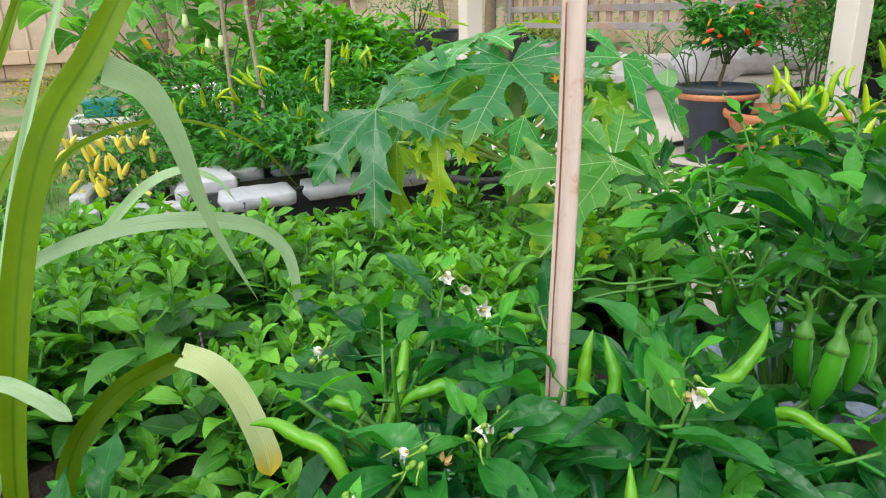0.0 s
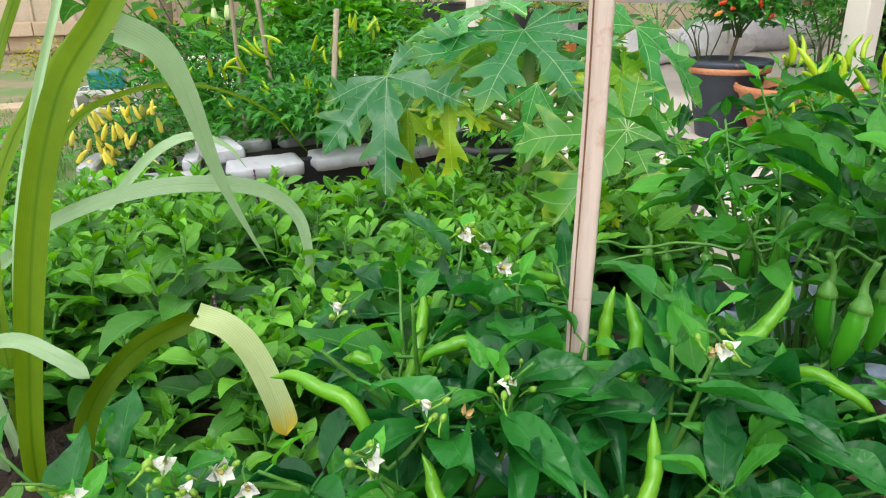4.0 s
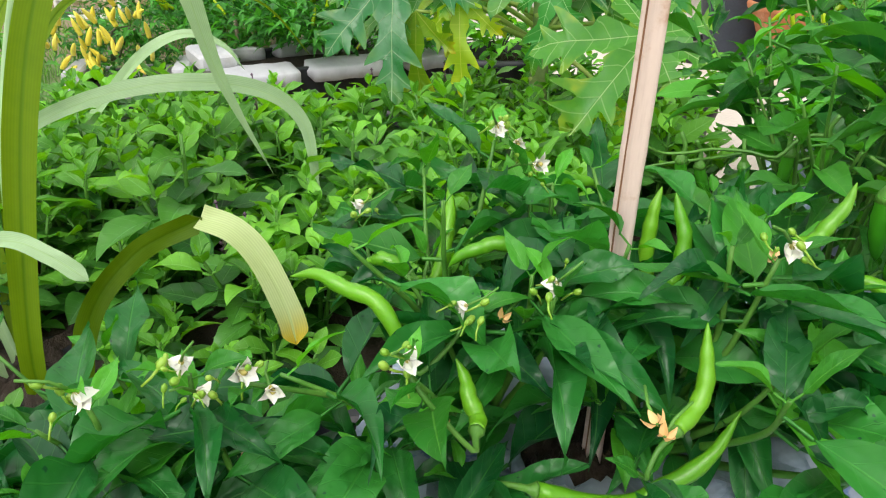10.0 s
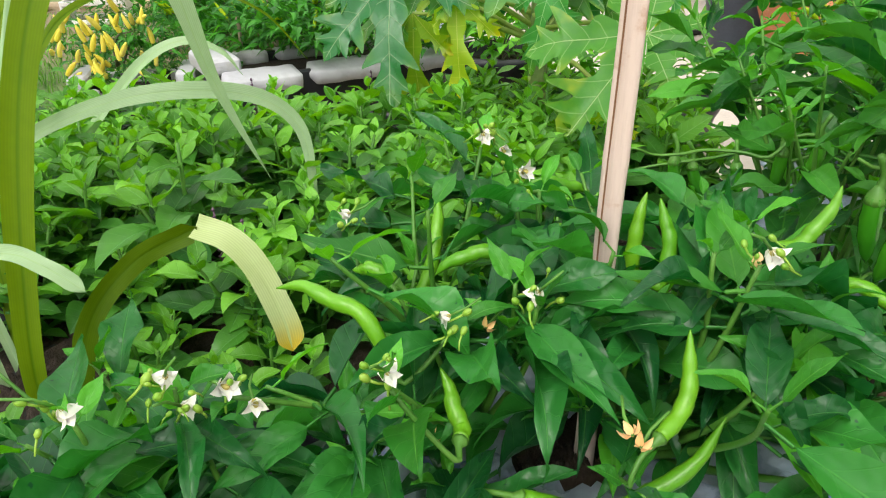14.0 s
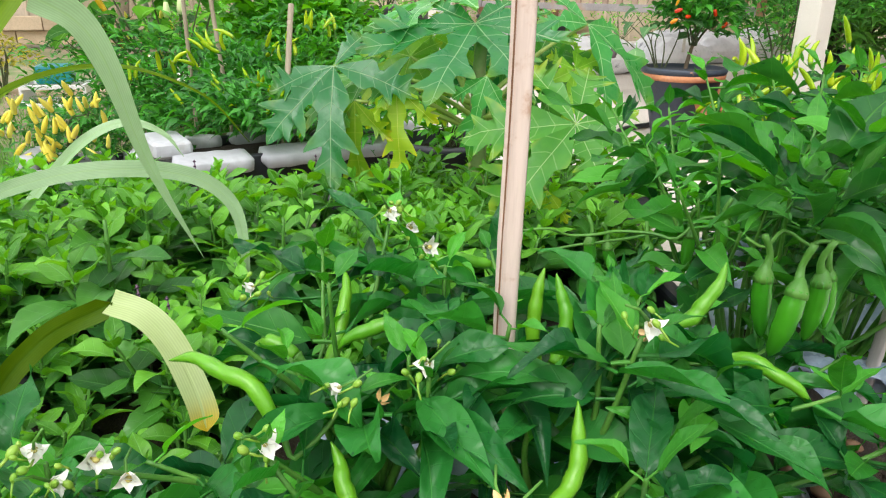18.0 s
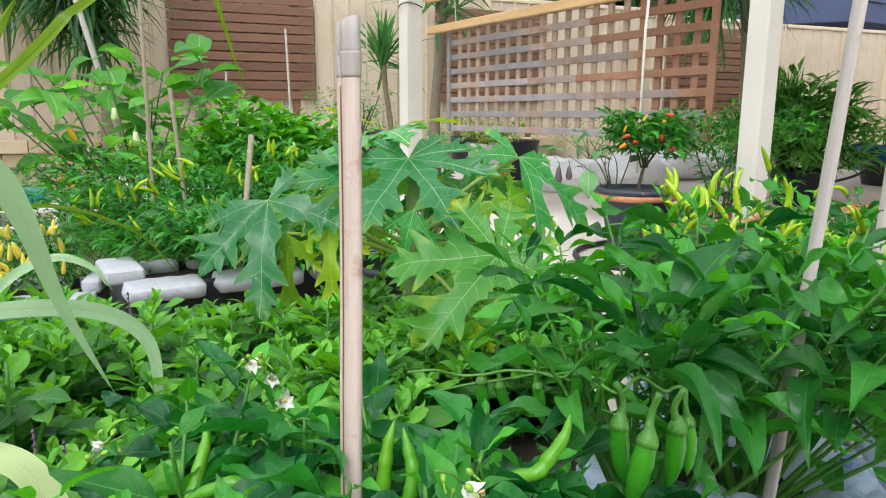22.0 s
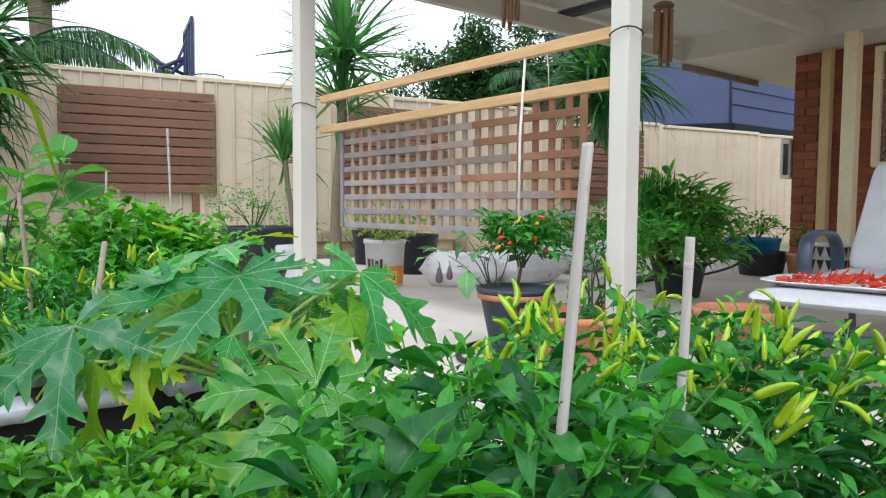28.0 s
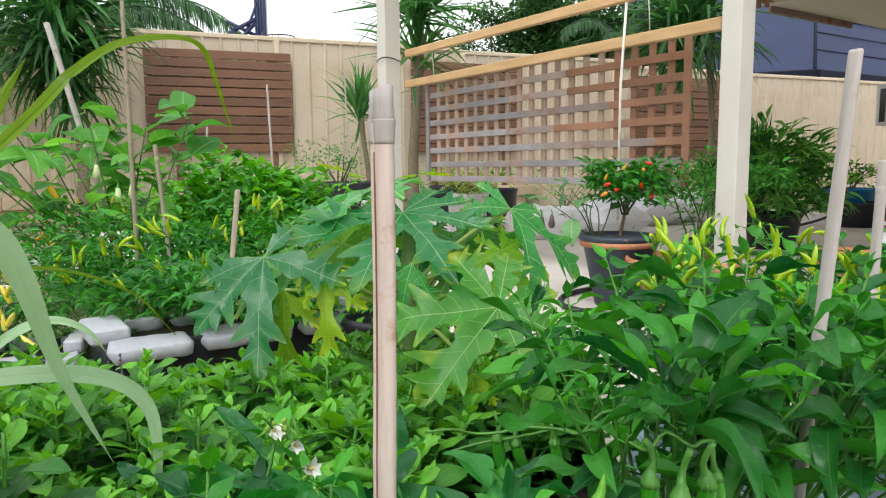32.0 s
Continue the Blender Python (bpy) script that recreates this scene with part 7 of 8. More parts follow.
blade(grass, [(-0.41, 0.62, 0.04), (-0.36, 0.6, 0.3), (-0.339, 0.631, 0.422), (-0.337, 0.672, 0.48), (-0.334, 0.707, 0.52), (-0.33, 0.743, 0.562), (-0.31, 0.8, 0.65)], 0.009, "blade", 12, TO_EYE, 0.3, 0.8)
blade(grass, [(-0.37, 0.62, 0.05), (-0.38, 0.7, 0.3), (-0.352, 0.819, 0.524), (-0.3, 0.87, 0.64)], 0.008, "blade_pale", 9, TO_EYE, 0.3, 0.8)
blade(grass, [(-0.38, 0.65, 0.05), (-0.42, 0.75, 0.25), (-0.41, 0.86, 0.36), (-0.38, 0.93, 0.4), (-0.3, 1.0, 0.41), (-0.22, 1.05, 0.37), (-0.17, 1.08, 0.3)], 0.011, "blade", 10, (0.2, -0.6, 0.7), 0.7, 0.8)
blade(grass, [(-0.4, 0.66, 0.05), (-0.43, 0.78, 0.35), (-0.296, 1.009, 0.608), (-0.296, 1.114, 0.661), (-0.262, 1.213, 0.719), (-0.201, 1.297, 0.744), (-0.168, 1.342, 0.732), (-0.148, 1.345, 0.673), (-0.132, 1.349, 0.614), (-0.115, 1.353, 0.560)], 0.016, "blade", 13, (0.2, -0.8, 0.4), 0.75, 0.9)
rgl = random.Random(77)
for k in range(4):
    x, y = -0.41 + rgl.uniform(-0.1, 0.05), 0.64 + rgl.uniform(-0.06, 0.08)
    az, h, out = rgl.uniform(1.8, 4.9), rgl.uniform(0.22, 0.42), rgl.uniform(0.08, 0.25)
    d = Vector((math.cos(az), math.sin(az) * 0.4, 0)) * out
    blade(grass, [(x, y, 0.02), Vector((x, y, h * 0.55)) + d * 0.2, Vector((x, y, h)) + d * 0.6, Vector((x, y, h * rgl.uniform(0.7, 1.05))) + d * 1.2], rgl.uniform(0.007, 0.012), "blade" if k % 3 else "blade_pale", k, TO_EYE, 0.7, 0.7)

# ---- basil bed ----
BASIL = leaf_meshes("leaf", "basil_leaf", 8, 0.036, 0.0205, "elliptic", 7, 0.005, (0.1, 0.5), (0.05, 0.5), 0.06, 3)
BASIL_LOWER = leaf_meshes("leaf", "basil_dark", 8, 0.038, 0.0215, "elliptic", 7, 0.006, (0.1, 0.5), (0.05, 0.55), 0.06, 4)
PAIRS = ((0.35, 1.0, 0.0), (0.62, 0.62, 0.006), (0.9, 0.36, 0.016), (1.05, 0.16, 0.03), (1.1, 0.02, 0.047), (1.0, -0.15, 0.066))


def shoot_tops(r, count, spread):
    out = []
    for k in range(count):
        az = 6.2832 * k / count + r.uniform(-0.4, 0.4)
        q = spread * (0.15 if k == 0 else r.uniform(0.55, 1.0))
        out.append(Vector((q * math.cos(az), q * math.sin(az), r.uniform(0.1, 0.135) * (1.08 if k == 0 else 1))))
    return out


def basil_plant(seed, near):
    """Branching stems that end in rosettes of crossed pairs of leaves, pale on top and darker below."""
    r = random.Random(seed)
    t = thing("basil_plant", I4, "bushy green basil plant in the low bed", "basil", "basil plants in the bed")
    g = Geo()
    tops = shoot_tops(r, 5, 0.045)
    for top in tops:
        tube(g, smooth_path([(0, 0, 0), top * 0.5 + Vector((0, 0, 0.012)), top], 3), (0.0026, 0.0013), 5)
    part("stem", g.mesh("stem", "stem"), t)
    for top in tops:
        a0 = r.uniform(0, 6.28)
        young, old = Geo(), Geo()
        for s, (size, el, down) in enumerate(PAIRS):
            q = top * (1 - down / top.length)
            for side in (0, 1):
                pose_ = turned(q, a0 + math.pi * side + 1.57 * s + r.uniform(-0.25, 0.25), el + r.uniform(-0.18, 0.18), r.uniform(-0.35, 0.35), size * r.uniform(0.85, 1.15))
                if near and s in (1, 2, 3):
                    pool = BASIL if s < 3 else BASIL_LOWER
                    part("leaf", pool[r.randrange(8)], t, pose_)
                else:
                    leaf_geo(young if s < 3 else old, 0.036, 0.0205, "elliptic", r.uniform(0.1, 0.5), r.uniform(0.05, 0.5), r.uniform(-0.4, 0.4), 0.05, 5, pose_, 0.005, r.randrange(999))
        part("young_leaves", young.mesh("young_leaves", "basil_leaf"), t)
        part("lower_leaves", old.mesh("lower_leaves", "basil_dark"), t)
    return t


SPIKE = Geo()
tube(SPIKE, [(0, 0, 0), (0.002, 0, 0.04), (0, 0, 0.075)], (0.0015, 0.001), 5)
for k in range(8):
    for w in range(6):
        z = 0.018 + 0.0075 * k
        leaf_geo(SPIKE, 0.0055 - 0.0003 * k, 0.005, "broad", 0.3, -0.2, 0, 0, 3, turned((0, 0, z), w * 1.047 + k * 0.5, 0.5))
SPIKE_ME = SPIKE.mesh("flower_spike", "bloom")

rbz = random.Random(15)
near_types = [basil_plant(100 + k, True) for k in range(6)]
far_types = [basil_plant(200 + k, False) for k in range(6)]
spots = []
step = 0.08
for j in range(14):
    for i in range(16):
        x, y = -0.68 + i * step + rbz.uniform(-0.03, 0.03) + 0.03 * (j % 2), 0.55 + j * step * 0.95 + rbz.uniform(-0.03, 0.03)
        if y < 0.66 and x > -0.1 or (x - 0.166) ** 2 + (y - 1.2) ** 2 < 0.003 or x > 0.2 and y < 0.95 or x > 0.42 or y > (1.24 if x < 0.04 else 1.47) or (x < -0.3 and y < 0.7) or (y < 0.6 and x > -0.2):
            continue
        spots.append((x, y))
used = set()
for k, (x, y) in enumerate(spots):
    kinds = near_types if y < 0.8 else far_types
    src = kinds[k % len(kinds)]
    z = 0.06 + 0.015 * math.sin(4 * x + 3 * y) + rbz.uniform(-0.012, 0.015) - max(0, 0.8 - y) * 0.25 - max(0, y - 0.85) * 0.07
    m = Matrix.Translation((x, y, z)) @ Matrix.Rotation(rbz.uniform(0, 6.28), 4, "Z") @ Matrix.Scale(rbz.uniform(1.0, 1.25), 4)
    if src.name not in used:
        used.add(src.name)
        src.matrix_basis = m
        ob = src
    else:
        ob = copy_thing(src, m)
bed = solo("bed_soil", box_mesh("bed_soil", (1.1, 0.86, 0.05), "soil", 0.01), Matrix.Translation((-0.14, 1.03, 0.03)), "dark moist potting soil in the basil bed", "soil", kind="structure")
for x, y, z in ((-0.289, 0.805, 0.165), (-0.269, 1.146, 0.235), (0.029, 1.069, 0.165), (-0.25, 0.8, 0.13), (-0.1, 1.25, 0.22), (0.02, 1.3, 0.22), (-0.215, 0.735, 0.205), (-0.19, 0.74, 0.19)):
    t = thing("basil_flower", Matrix.Translation((x, y, z - 0.12)), "dark purple basil flower spike on a tall stem", "flower", "basil flower spikes")
    g = Geo()
    tube(g, [(0, 0, 0), (0.003, 0, 0.08), (0, 0, 0.13)], 0.0016, 5)
    part("stem", g.mesh("stem", "stem_dark"), t)
    part("flower_spike", SPIKE_ME, t, Matrix.Translation((0, 0, 0.07)))

# ---- foreground chillies ----
CH_LEAF = leaf_meshes("leaf", "chilli_leaf", 16, 0.073, 0.028, "pepper", 12, 0.014, (0.3, 0.95), (0.08, 0.65), 0.19, 5)
CH_PALE = leaf_meshes("leaf", "chilli_pale", 12, 0.056, 0.022, "pepper", 9, 0.012, (0.2, 0.7), (-0.1, 0.7), 0.1, 6)


OPEN = Vector((0, -0.68, 0.6)).normalized()
OPEN_LOW = Vector((0.2, -0.87, 0.43)).normalized()
ARCH = [Vector(p) for p in ((-0.29, 0.593, 0.174), (-0.247, 0.613, 0.233), (-0.19, 0.622, 0.262), (-0.165, 0.618, 0.252), (-0.143, 0.611, 0.226), (-0.124, 0.598, 0.186))]


def hides(p, az, el, reach, shown):
    """Whether a leaf would lie over one of the fruits and flowers, which grow towards the open side."""
    for f in (0.35, 0.75, 1.1):
        q = Vector(p) + Vector((math.cos(az) * math.cos(el), math.sin(az) * math.cos(el), math.sin(el))) * reach * f
        for c in shown:
            d = q - c
            t = d.dot(OPEN)
            if 0.002 < t < 0.1 and (d - OPEN * t).length < 0.017:
                return True
        for c in ARCH:
            d = q - c
            t = d.dot(OPEN_LOW)
            if 0.01 < t < 0.3 and (d - OPEN_LOW * t).length < 0.03:
                return True
    return False


def chilli_plant(name, roots, tips, per, size, label, seed, pale=0.3, stem_mat="stem", rad=0.0035, shown=(), dark=None, start=0.62):
    """Forked branches from the roots to the tips; leaves spread level and drooping along their upper part, small ones at the tip."""
    r = random.Random(seed)
    t = thing(name, Matrix.Translation((*roots[0][:2], 0)), label, "chilli plant", "flowering and fruiting chilli plants")
    o = Vector((*roots[0][:2], 0))
    dark = dark or CH_LEAF
    for q in tips:
        q = Vector(q) - o
        g = Geo()
        root = min((Vector(p) - o for p in roots), key=lambda p: (p - q).length)
        fork = root.lerp(q, 0.6)
        fork.z = root.z + (q.z - root.z) * 0.62
        fork += Vector((r.uniform(-0.015, 0.015), r.uniform(-0.015, 0.015), 0))
        path = smooth_path([root, fork, q], 6)
        tube(g, path, (rad, rad * 0.55, rad * 0.32), 6)
        part("branch", g.mesh("branch", stem_mat), t)
        a0 = r.uniform(0, 6.28)
        for k in range(per):
            s = 1 - (1 - start) * (k / per) ** 1.2
            f = s * (len(path) - 1)
            p = Vector(path[int(f)]).lerp(Vector(path[min(int(f) + 1, len(path) - 1)]), f % 1)
            az = a0 + k * 2.4 + r.uniform(-0.5, 0.5)
            young = k < 3
            el = r.uniform(0.2, 1.0) if young else r.uniform(-0.3, 0.4)
            sz = size * (r.uniform(0.3, 0.6) if young else r.uniform(0.65, 1.15))
            if k > 1 and hides(p + o, az, el, sz * 0.066, shown):
                continue
            pool = CH_PALE if young or r.random() < pale else dark
            part("leaf", pool[r.randrange(len(pool))], t, turned(p, az, el, r.uniform(-0.5, 0.5), sz))
    return t


CH_DEEP = leaf_meshes("leaf", "chilli_deep", 14, 0.074, 0.0245, "pepper", 12, 0.014, (0.3, 1.0), (0.0, 0.6), 0.19, 8)


def scatter_tips(seed, count, box, gap):
    """Tips spread through a box, none nearer than gap to another."""
    r = random.Random(seed)
    out = []
    for k in range(count * 40):
        p = Vector([r.uniform(a, b) for a, b in box])
        if all((p - q).length > gap for q in out):
            out.append(p)
        if len(out) == count:
            break
    return out


FL = {"a": (0.034, 0.518, 0.371), "b": (0.055, 0.5, 0.352), "c": (0.055, 0.398, 0.329), "d": (0.158, 0.389, 0.354), "e": (-0.045, 0.486, 0.333), "f": (-0.018, 0.351, 0.319), "g": (-0.09, 0.352, 0.313), "h": (-0.115, 0.357, 0.314), "i": (-0.15, 0.333, 0.317), "j": (0.012, 0.4, 0.315), "k": (-0.111, 0.356, 0.298)}
PODS_A = (
    # calyx, tip, kind
    ((-0.009, 0.478, 0.272), (0.005, 0.52, 0.33)), ((0.046, 0.466, 0.311), (0.004, 0.465, 0.301)), ((-0.02, 0.398, 0.292), (-0.08, 0.428, 0.316)),
    ((0.122, 0.46, 0.288), (0.126, 0.475, 0.347)), ((0.128, 0.444, 0.3), (0.131, 0.466, 0.347)), ((0.192, 0.45, 0.322), (0.228, 0.46, 0.355)),
    ((0.066, 0.536, 0.325), (0.112, 0.55, 0.314)), ((0.047, 0.365, 0.226), (0.152, 0.384, 0.26)), ((0.015, 0.363, 0.268), (0.006, 0.393, 0.288)), ((0.238, 0.468, 0.286), (0.281, 0.433, 0.273)),
    ((0.11, 0.36, 0.27), (0.128, 0.39, 0.31)), ((-0.02, 0.46, 0.3), (-0.045, 0.47, 0.303)),
)
shownA = [Vector(p) for p in FL.values()] + [Vector(a).lerp(Vector(b), f) for a, b in PODS_A for f in (0.25, 0.6, 0.95)]
tipsA = [Vector(p) + Vector((0, 0.006, -0.012)) for p in FL.values()]
tipsA += scatter_tips(41, 22, ((-0.2, 0.24), (0.33, 0.56), (0.235, 0.315)), 0.045)
tipsA += scatter_tips(45, 18, ((-0.24, 0.26), (0.31, 0.44), (0.19, 0.25)), 0.042)
tipsA = [p for p in tipsA if not (p.x < -0.03 and p.y > 0.43) and not (p.x > 0.05 and p.y < 0.4 and p.z < 0.25)]
tipsA += scatter_tips(47, 10, ((-0.3, -0.1), (0.31, 0.4), (0.2, 0.25)), 0.04)
tipsA += scatter_tips(49, 12, ((0.17, 0.34), (0.37, 0.5), (0.225, 0.3)), 0.042)
tipsA += scatter_tips(50, 9, ((-0.36, -0.2), (0.36, 0.5), (0.19, 0.26)), 0.045)
tipsA += scatter_tips(43, 12, ((-0.06, 0.22), (0.4, 0.56), (0.3, 0.345)), 0.05)
plantA = chilli_plant("chilli_plant", [(0.02, 0.46, 0.17), (0.13, 0.45, 0.17), (-0.12, 0.42, 0.1)], tipsA, 11, 1.0, "dark-leaved chilli plant with white flowers and long green fruit", 51, 0.17, shown=shownA)
oA = Vector((0.02, 0.46, 0))
for k, (n, p) in enumerate(FL.items()):
    add_flower(plantA, Vector(p) - oA, ((0.3, 0.4, -0.7), (0.7, -0.5, 0.1), (-0.2, 0.5, -0.6), (0.5, 0.2, -0.8), (-0.8, -0.3, -0.1))[k % 5], (0.95, 1.05, 0.85, 1.0, 0.8)[k % 5])
    add_buds(plantA, Vector(p) - oA, 5, k)
    if n in "ag":
        add_flower(plantA, Vector(p) - oA + Vector((0.012, 0.004, -0.012)), (0.5, -0.8, -0.2), 0.85)
for k, p in enumerate(((0.079, 0.311, 0.316), (0.083, 0.312, 0.309), (0.003, 0.391, 0.245), (-0.1, 0.376, 0.238), (0.03, 0.41, 0.3), (0.17, 0.42, 0.33))):
    add_withered(plantA, Vector(p) - oA, ((0.3, -0.8, -0.3), (-0.4, -0.7, -0.2), (0.1, -0.9, 0.2))[k % 3], 0.9)
SAG = ((0.006, 0, 0.004), (0, 0, 0.008), (0.004, 0, 0.012), (-0.004, 0, 0), (0.006, 0, -0.002), (0.004, 0, -0.01), (0, 0, 0.006), (0.012, -0.004, -0.022), (0.003, 0, -0.006), (0, 0, 0.01), (0.006, 0, -0.008), (0, 0, 0.004))
for k, (a, b) in enumerate(PODS_A):
    a, b = Vector(a) - oA, Vector(b) - oA
    bulge = Vector(SAG[k])
    side = Vector((0.0009 * math.sin(k * 2.1), 0, 0.0009 * math.cos(k * 1.7)))
    curved_pod(plantA, [a, a.lerp(b, 0.3) + bulge - side, a.lerp(b, 0.55) + bulge + side, a.lerp(b, 0.8) + bulge * 0.7 - side, b], 0.0046 if k != 7 else 0.0052, "green_fruit", k, min((q - oA for q in tipsA if (q - oA - b).length > 0.03), key=lambda q: (q - a).length))

tipsB = scatter_tips(61, 46, ((0.24, 0.62), (0.5, 0.86), (0.34, 0.43)), 0.05) + scatter_tips(62, 12, ((0.2, 0.6), (0.5, 0.84), (0.24, 0.34)), 0.06)
tipsB += [Vector(p) for p in ((0.215, 0.51, 0.385), (0.33, 0.61, 0.44), (0.4, 0.68, 0.44), (0.3, 0.53, 0.395), (0.27, 0.7, 0.36), (0.5, 0.78, 0.43))]
tipsB = [p for p in tipsB if p.z < 0.35 + 0.35 * (p.x - 0.1) and p.y < 0.95 - 0.1 * p.x]
HANG_B = (((0.269, 0.49, 0.335), "hang", (0, 0, -1)), ((0.28, 0.47, 0.333), "hang", (-0.25, -0.2, -1)), ((0.306, 0.488, 0.332), "hang", (0.05, 0, -1)), ((0.318, 0.5, 0.33), "hang", (0.2, 0, -1)), ((0.204, 0.655, 0.3), "hang", (0.05, 0, -1)), ((0.219, 0.653, 0.296), "hang", (0.15, 0, -1)), ((0.284, 0.637, 0.312), "hang", (0.0, 0, -1)), ((0.304, 0.62, 0.325), "hang", (0.05, 0, -1)), ((0.25, 0.64, 0.3), "hang", (0.2, 0, -1)))
shownB = [Vector(p) + Vector(d) * f for p, kind, d in HANG_B for f in (0.0, 0.02, 0.04)]
plantB = chilli_plant("chilli_plant", [(0.36, 0.66, 0.12), (0.48, 0.7, 0.12)], tipsB, 10, 1.05, "tall leafy chilli plant with plump hanging green fruit", 52, 0.22, rad=0.0032, shown=shownB, dark=CH_DEEP)
oB = Vector((0.36, 0.66, 0))
for k, (p, kind, d) in enumerate(HANG_B):
    add_pod(plantB, kind, Vector(p) - oB, d, k * 1.3, (1.0, 1.1, 1.0, 0.8, 0.85, 0.8, 0.85, 0.85, 0.8)[k], k)
# the star of long leaves above the hanging fruit
r_star = random.Random(5)
for k in range(13):
    p = Vector((0.29, 0.49, 0.372)) + Vector((r_star.uniform(-0.012, 0.012), r_star.uniform(-0.01, 0.01), r_star.uniform(-0.006, 0.02))) - oB
    part("leaf", (CH_DEEP)[k % 12], plantB, turned(p, k * 2.4 + 0.5, r_star.uniform(0.05, 0.75), r_star.uniform(-0.4, 0.4), r_star.uniform(0.85, 1.25) if k < 9 else 0.55))
# bare forked branches that carry the hanging fruit
g = Geo()
for pts in (((0.14, 0.63, 0.318), (0.2, 0.645, 0.312), (0.27, 0.63, 0.316), (0.33, 0.62, 0.33)), ((0.16, 0.66, 0.29), (0.24, 0.655, 0.297), (0.31, 0.64, 0.305), (0.4, 0.66, 0.3)), ((0.26, 0.5, 0.355), (0.3, 0.5, 0.352), (0.34, 0.52, 0.34), (0.38, 0.6, 0.3))):
    kinked = []
    for a, b in zip(pts, pts[1:]):
        for q in (0.0, 0.33, 0.67):
            kinked.append(Vector(a).lerp(Vector(b), q) - oB + Vector((r_star.uniform(-0.004, 0.004), r_star.uniform(-0.006, 0.006), r_star.uniform(-0.006, 0.006))))
    tube(g, smooth_path(kinked, 3), (0.0011, 0.0017), 6)
part("branch", g.mesh("branch", "stem"), plantB)

tipsC = scatter_tips(71, 118, ((0.45, 1.2), (0.8, 1.42), (0.27, 0.42)), 0.06) + scatter_tips(72, 22, ((0.5, 1.2), (0.78, 1.2), (0.16, 0.27)), 0.08)
tipsC = [p for p in tipsC if p.x > 0.27 + 0.22 * p.y and p.z < 0.41 - 0.06 * abs(p.x - 0.85)]
tipsC += scatter_tips(74, 30, ((0.5, 1.2), (0.7, 1.0), (0.14, 0.27)), 0.06)
tipsC += scatter_tips(75, 26, ((0.55, 1.25), (0.66, 1.15), (0.22, 0.32)), 0.065)
HIGH_C = [p for p in tipsC if p.z > 0.3]
plantC = chilli_plant("lime_chilli_plant", [(0.6, 1.0, 0.1), (0.8, 0.95, 0.1), (0.95, 0.95, 0.1), (1.1, 1.2, 0.1)], tipsC, 8, 1.1, "chilli plant with many upright lime-green fruit on the patio edge", 53, 0.2, rad=0.003, dark=CH_DEEP)
oC = Vector((0.6, 1.0, 0))
rl = random.Random(19)
for k in range(105):
    q = HIGH_C[rl.randrange(len(HIGH_C))] if k % 2 else HIGH_C[(k * 7) % len(HIGH_C)]
    p = Vector(q) + Vector((rl.uniform(-0.03, 0.03), rl.uniform(-0.04, 0.02), rl.uniform(-0.01, 0.02)))
    add_pod(plantC, "lime", p - oC, (rl.uniform(-0.7, 0.7), rl.uniform(-0.7, 0.4), rl.uniform(0.4, 1.2)), rl.uniform(0, 6), rl.uniform(0.75, 1.1), k)
# a heavier crop on the side towards the lounger
for k in range(46):
    p = Vector((rl.uniform(0.72, 1.16), rl.uniform(0.8, 1.15), rl.uniform(0.25, 0.36)))
    add_pod(plantC, "lime", p - oC, (rl.uniform(0.0, 1.0), rl.uniform(-0.6, 0.2), rl.uniform(0.3, 1.1)), rl.uniform(0, 6), rl.uniform(0.95, 1.25), k)


# grow bags
def grow_bag(p, rad, height, seed, label, mouth=0.6):
    """A soft film bag: bulging crumpled side, rolled rim, film gathered inwards to its mouth, soil within."""
    r = random.Random(seed)
    t = thing("grow_bag", Matrix.Translation(p), label, "grow bag", "grow bags")
    g = Geo()
    sides = 56
    prof = [(0.88 + 0.15 * math.sin(2.4 * s), height * s, 1.0) for s in np.linspace(0, 1, 10)]
    prof += [(0.99, height + 0.008, 1.6), (0.93, height + 0.013, 2.0), (0.82, height + 0.01, 2.2), (0.7, height + 0.006, 2.2), (mouth, height - 0.004, 2.0), (mouth * 0.94, height - 0.03, 1.2)]
    v = []
    for j, (q, z, rough) in enumerate(prof):
        for k in range(sides):
            w = 6.2832 * k / sides
            crumple = 1 + rough * (0.03 * math.sin(7 * w + 0.9 * j + seed) + 0.018 * math.sin(17 * w - 1.3 * j) + r.uniform(-0.016, 0.016))
            lift = 0.0045 * (rough - 1) * (math.sin(11 * w + 2.1 * j + seed) + r.uniform(-1, 1))
            v.append((rad * q * crumple * math.cos(w), rad * q * crumple * math.sin(w), max(0.0, z + lift)))
    g.add(v, [(j * sides + k, j * sides + (k + 1) % sides, (j + 1) * sides + (k + 1) % sides, (j + 1) * sides + k) for j in range(len(prof) - 1) for k in range(sides)])
    part("bag", g.mesh("bag", "bag_plastic"), t)
    part("soil", soil_disc(rad * mouth * 1.02, seed), t, Matrix.Translation((0, 0, height - 0.024)))
    return t


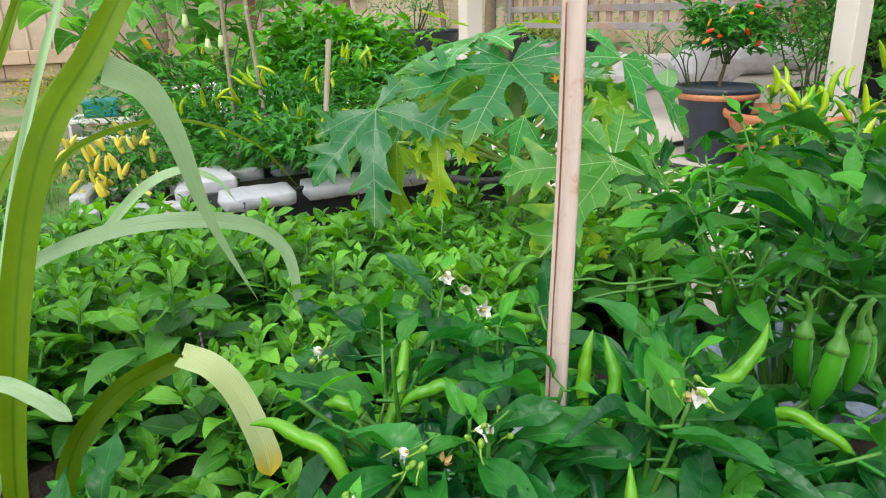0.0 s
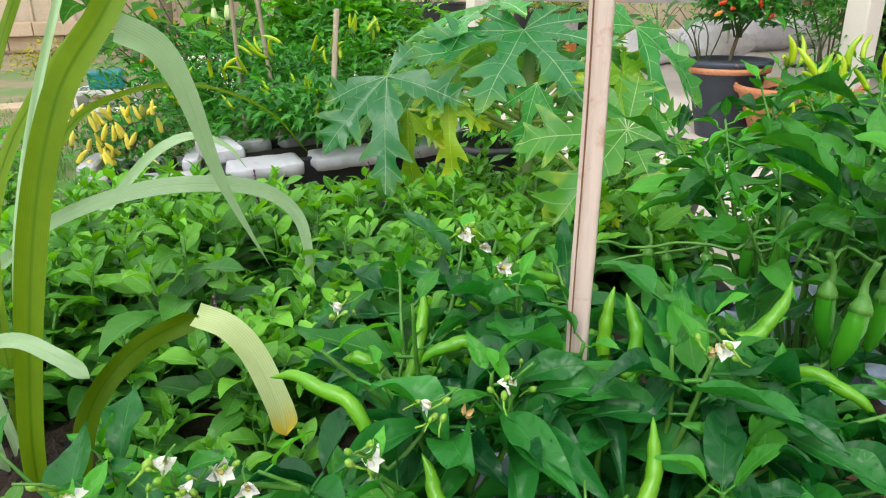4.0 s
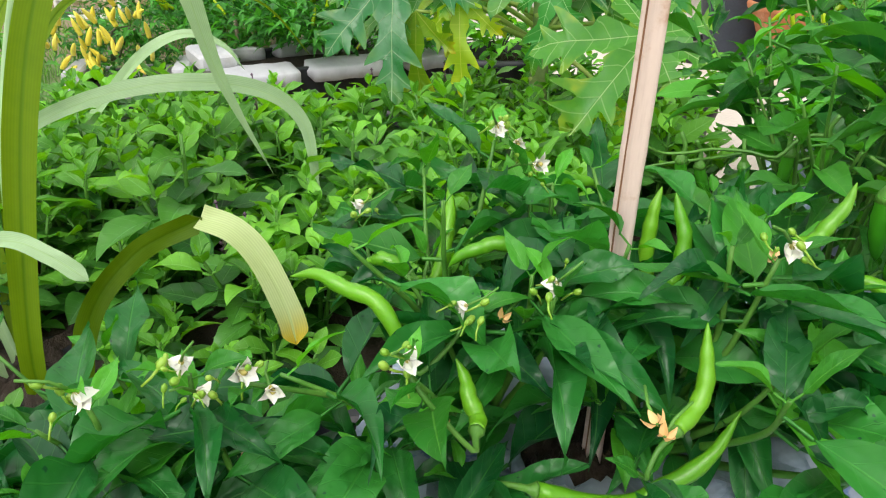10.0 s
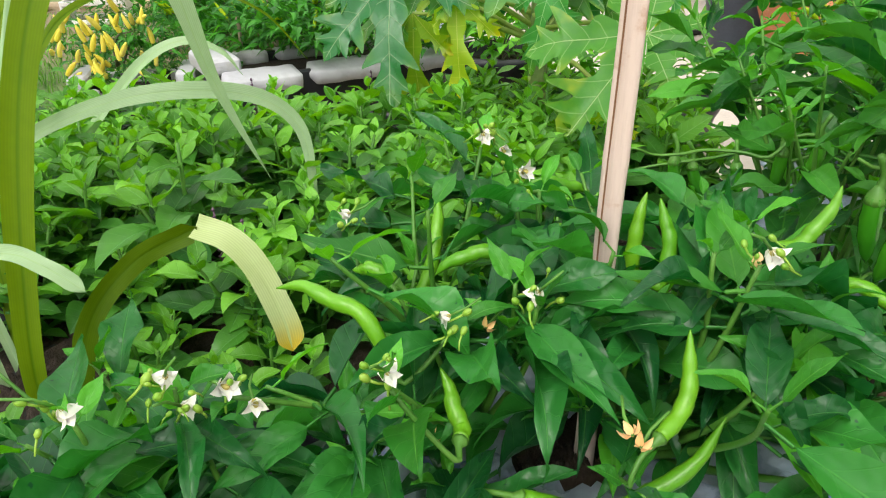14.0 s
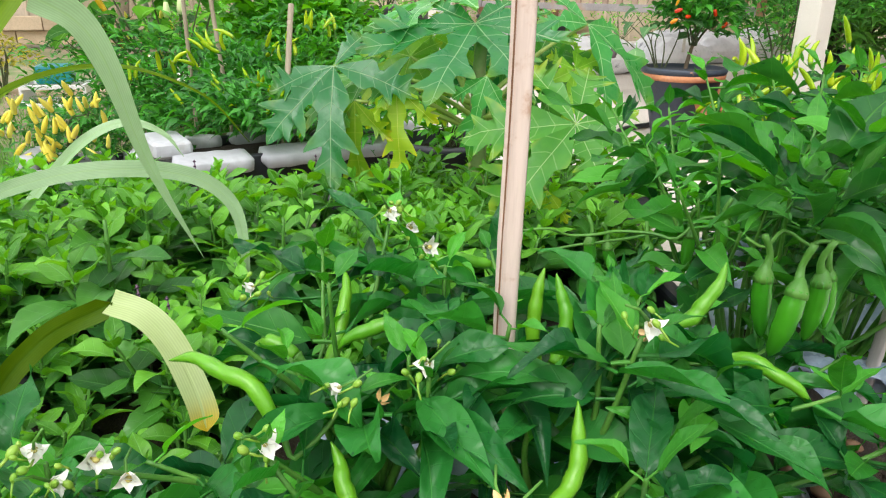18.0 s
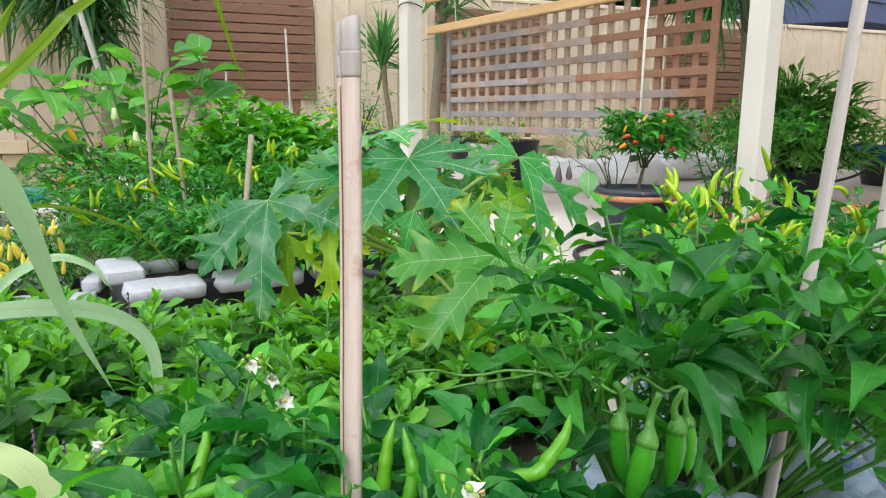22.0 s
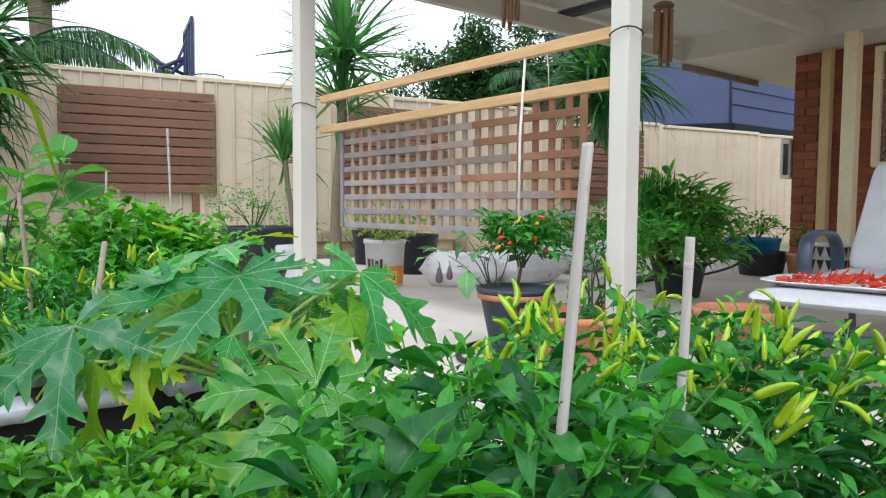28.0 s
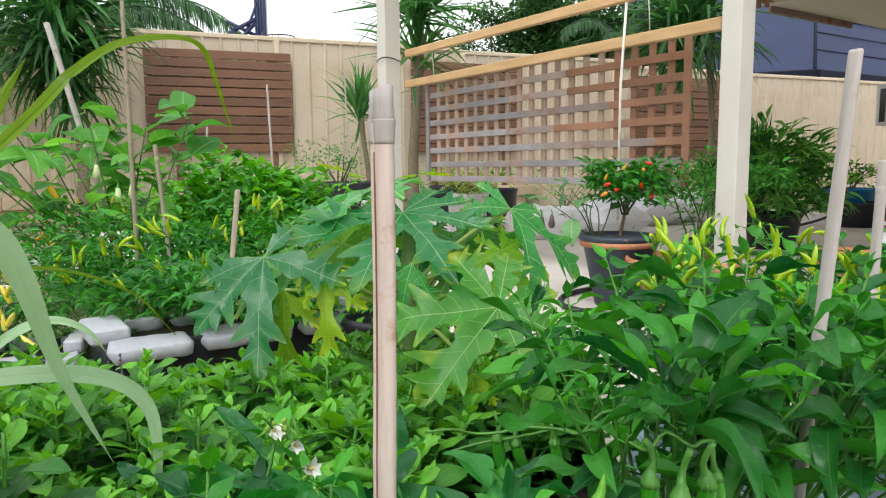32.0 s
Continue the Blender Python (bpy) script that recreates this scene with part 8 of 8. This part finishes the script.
grow_bag((0.09, 0.46, 0), 0.14, 0.185, 1, "crumpled white and blue plastic grow bag of soil", 0.32)
grow_bag((0.36, 0.5, 0), 0.13, 0.2, 2, "crumpled white plastic grow bag of dark soil", 0.9)
pot("black_pot", (-0.16, 0.42, 0), 0.09, 0.12, 0.11, "black_plastic", "black plastic pot of soil under the chilli leaves", "pot", "pots under the chillies")
grow_bag((0.47, 0.72, 0), 0.15, 0.16, 4, "white plastic grow bag under the tall chilli plant")
grow_bag((0.62, 1.02, 0), 0.14, 0.13, 5, "crumpled white plastic grow bag under the lime chillies", 0.6)
grow_bag((0.93, 0.95, 0), 0.14, 0.12, 6, "crumpled white plastic grow bag under the lime chillies", 0.6)
pot("black_pot", (-0.38, 0.63, 0), 0.1, 0.13, 0.12, "black_plastic", "black plastic pot holding the lemongrass", "pot")
pot("black_pot", (0.16, 1.78, 0), 0.1, 0.125, 0.17, "black_plastic", "black plastic pot behind the papaya tree", "pot", "pots behind the papaya")
pot("black_pot", (0.3, 1.6, 0), 0.09, 0.115, 0.13, "black_plastic", "black plastic pot of seedlings behind the papaya tree", "pot", "pots behind the papaya")
pot("black_pot", (0.47, 1.52, 0), 0.09, 0.115, 0.12, "black_plastic", "black plastic pot of seedlings behind the papaya tree", "pot", "pots behind the papaya")
for k, (x, y, z) in enumerate(((0.16, 1.78, 0.14), (0.3, 1.6, 0.1), (0.47, 1.52, 0.1))):
    potted_bush("basil_seedling", (x, y, 0), z, (0, 0, z + 0.06), (0.12, 0.11, 0.05), 150, 0.045, 0.024, "elliptic", "bush_leaf", "young basil in a black pot", "basil", 90 + k, "basil in pots", 0.002)
rk = random.Random(33)
g = Geo()
lathe(g, [(0, -0.004), (0.004, -0.002), (0.0048, 0.0005), (0.003, 0.003), (0, 0.0038)], 8, Matrix.Diagonal((1.2, 0.9, 0.9, 1)))
peb = g.mesh("pebble", "pebble")
for k in range(14):
    w, q = rk.uniform(0, 6.28), rk.uniform(0.02, 0.1)
    solo("pebble", peb, Matrix.Translation((0.36 + 0.85 * q * math.cos(w), 0.5 + 0.85 * q * math.sin(w), 0.186)) @ Matrix.Rotation(w * 3, 4, "Z") @ Matrix.Scale(rk.uniform(0.6, 1.3), 4), "small brown clay pebble on the soil", "pebble", "pebbles on the soil")
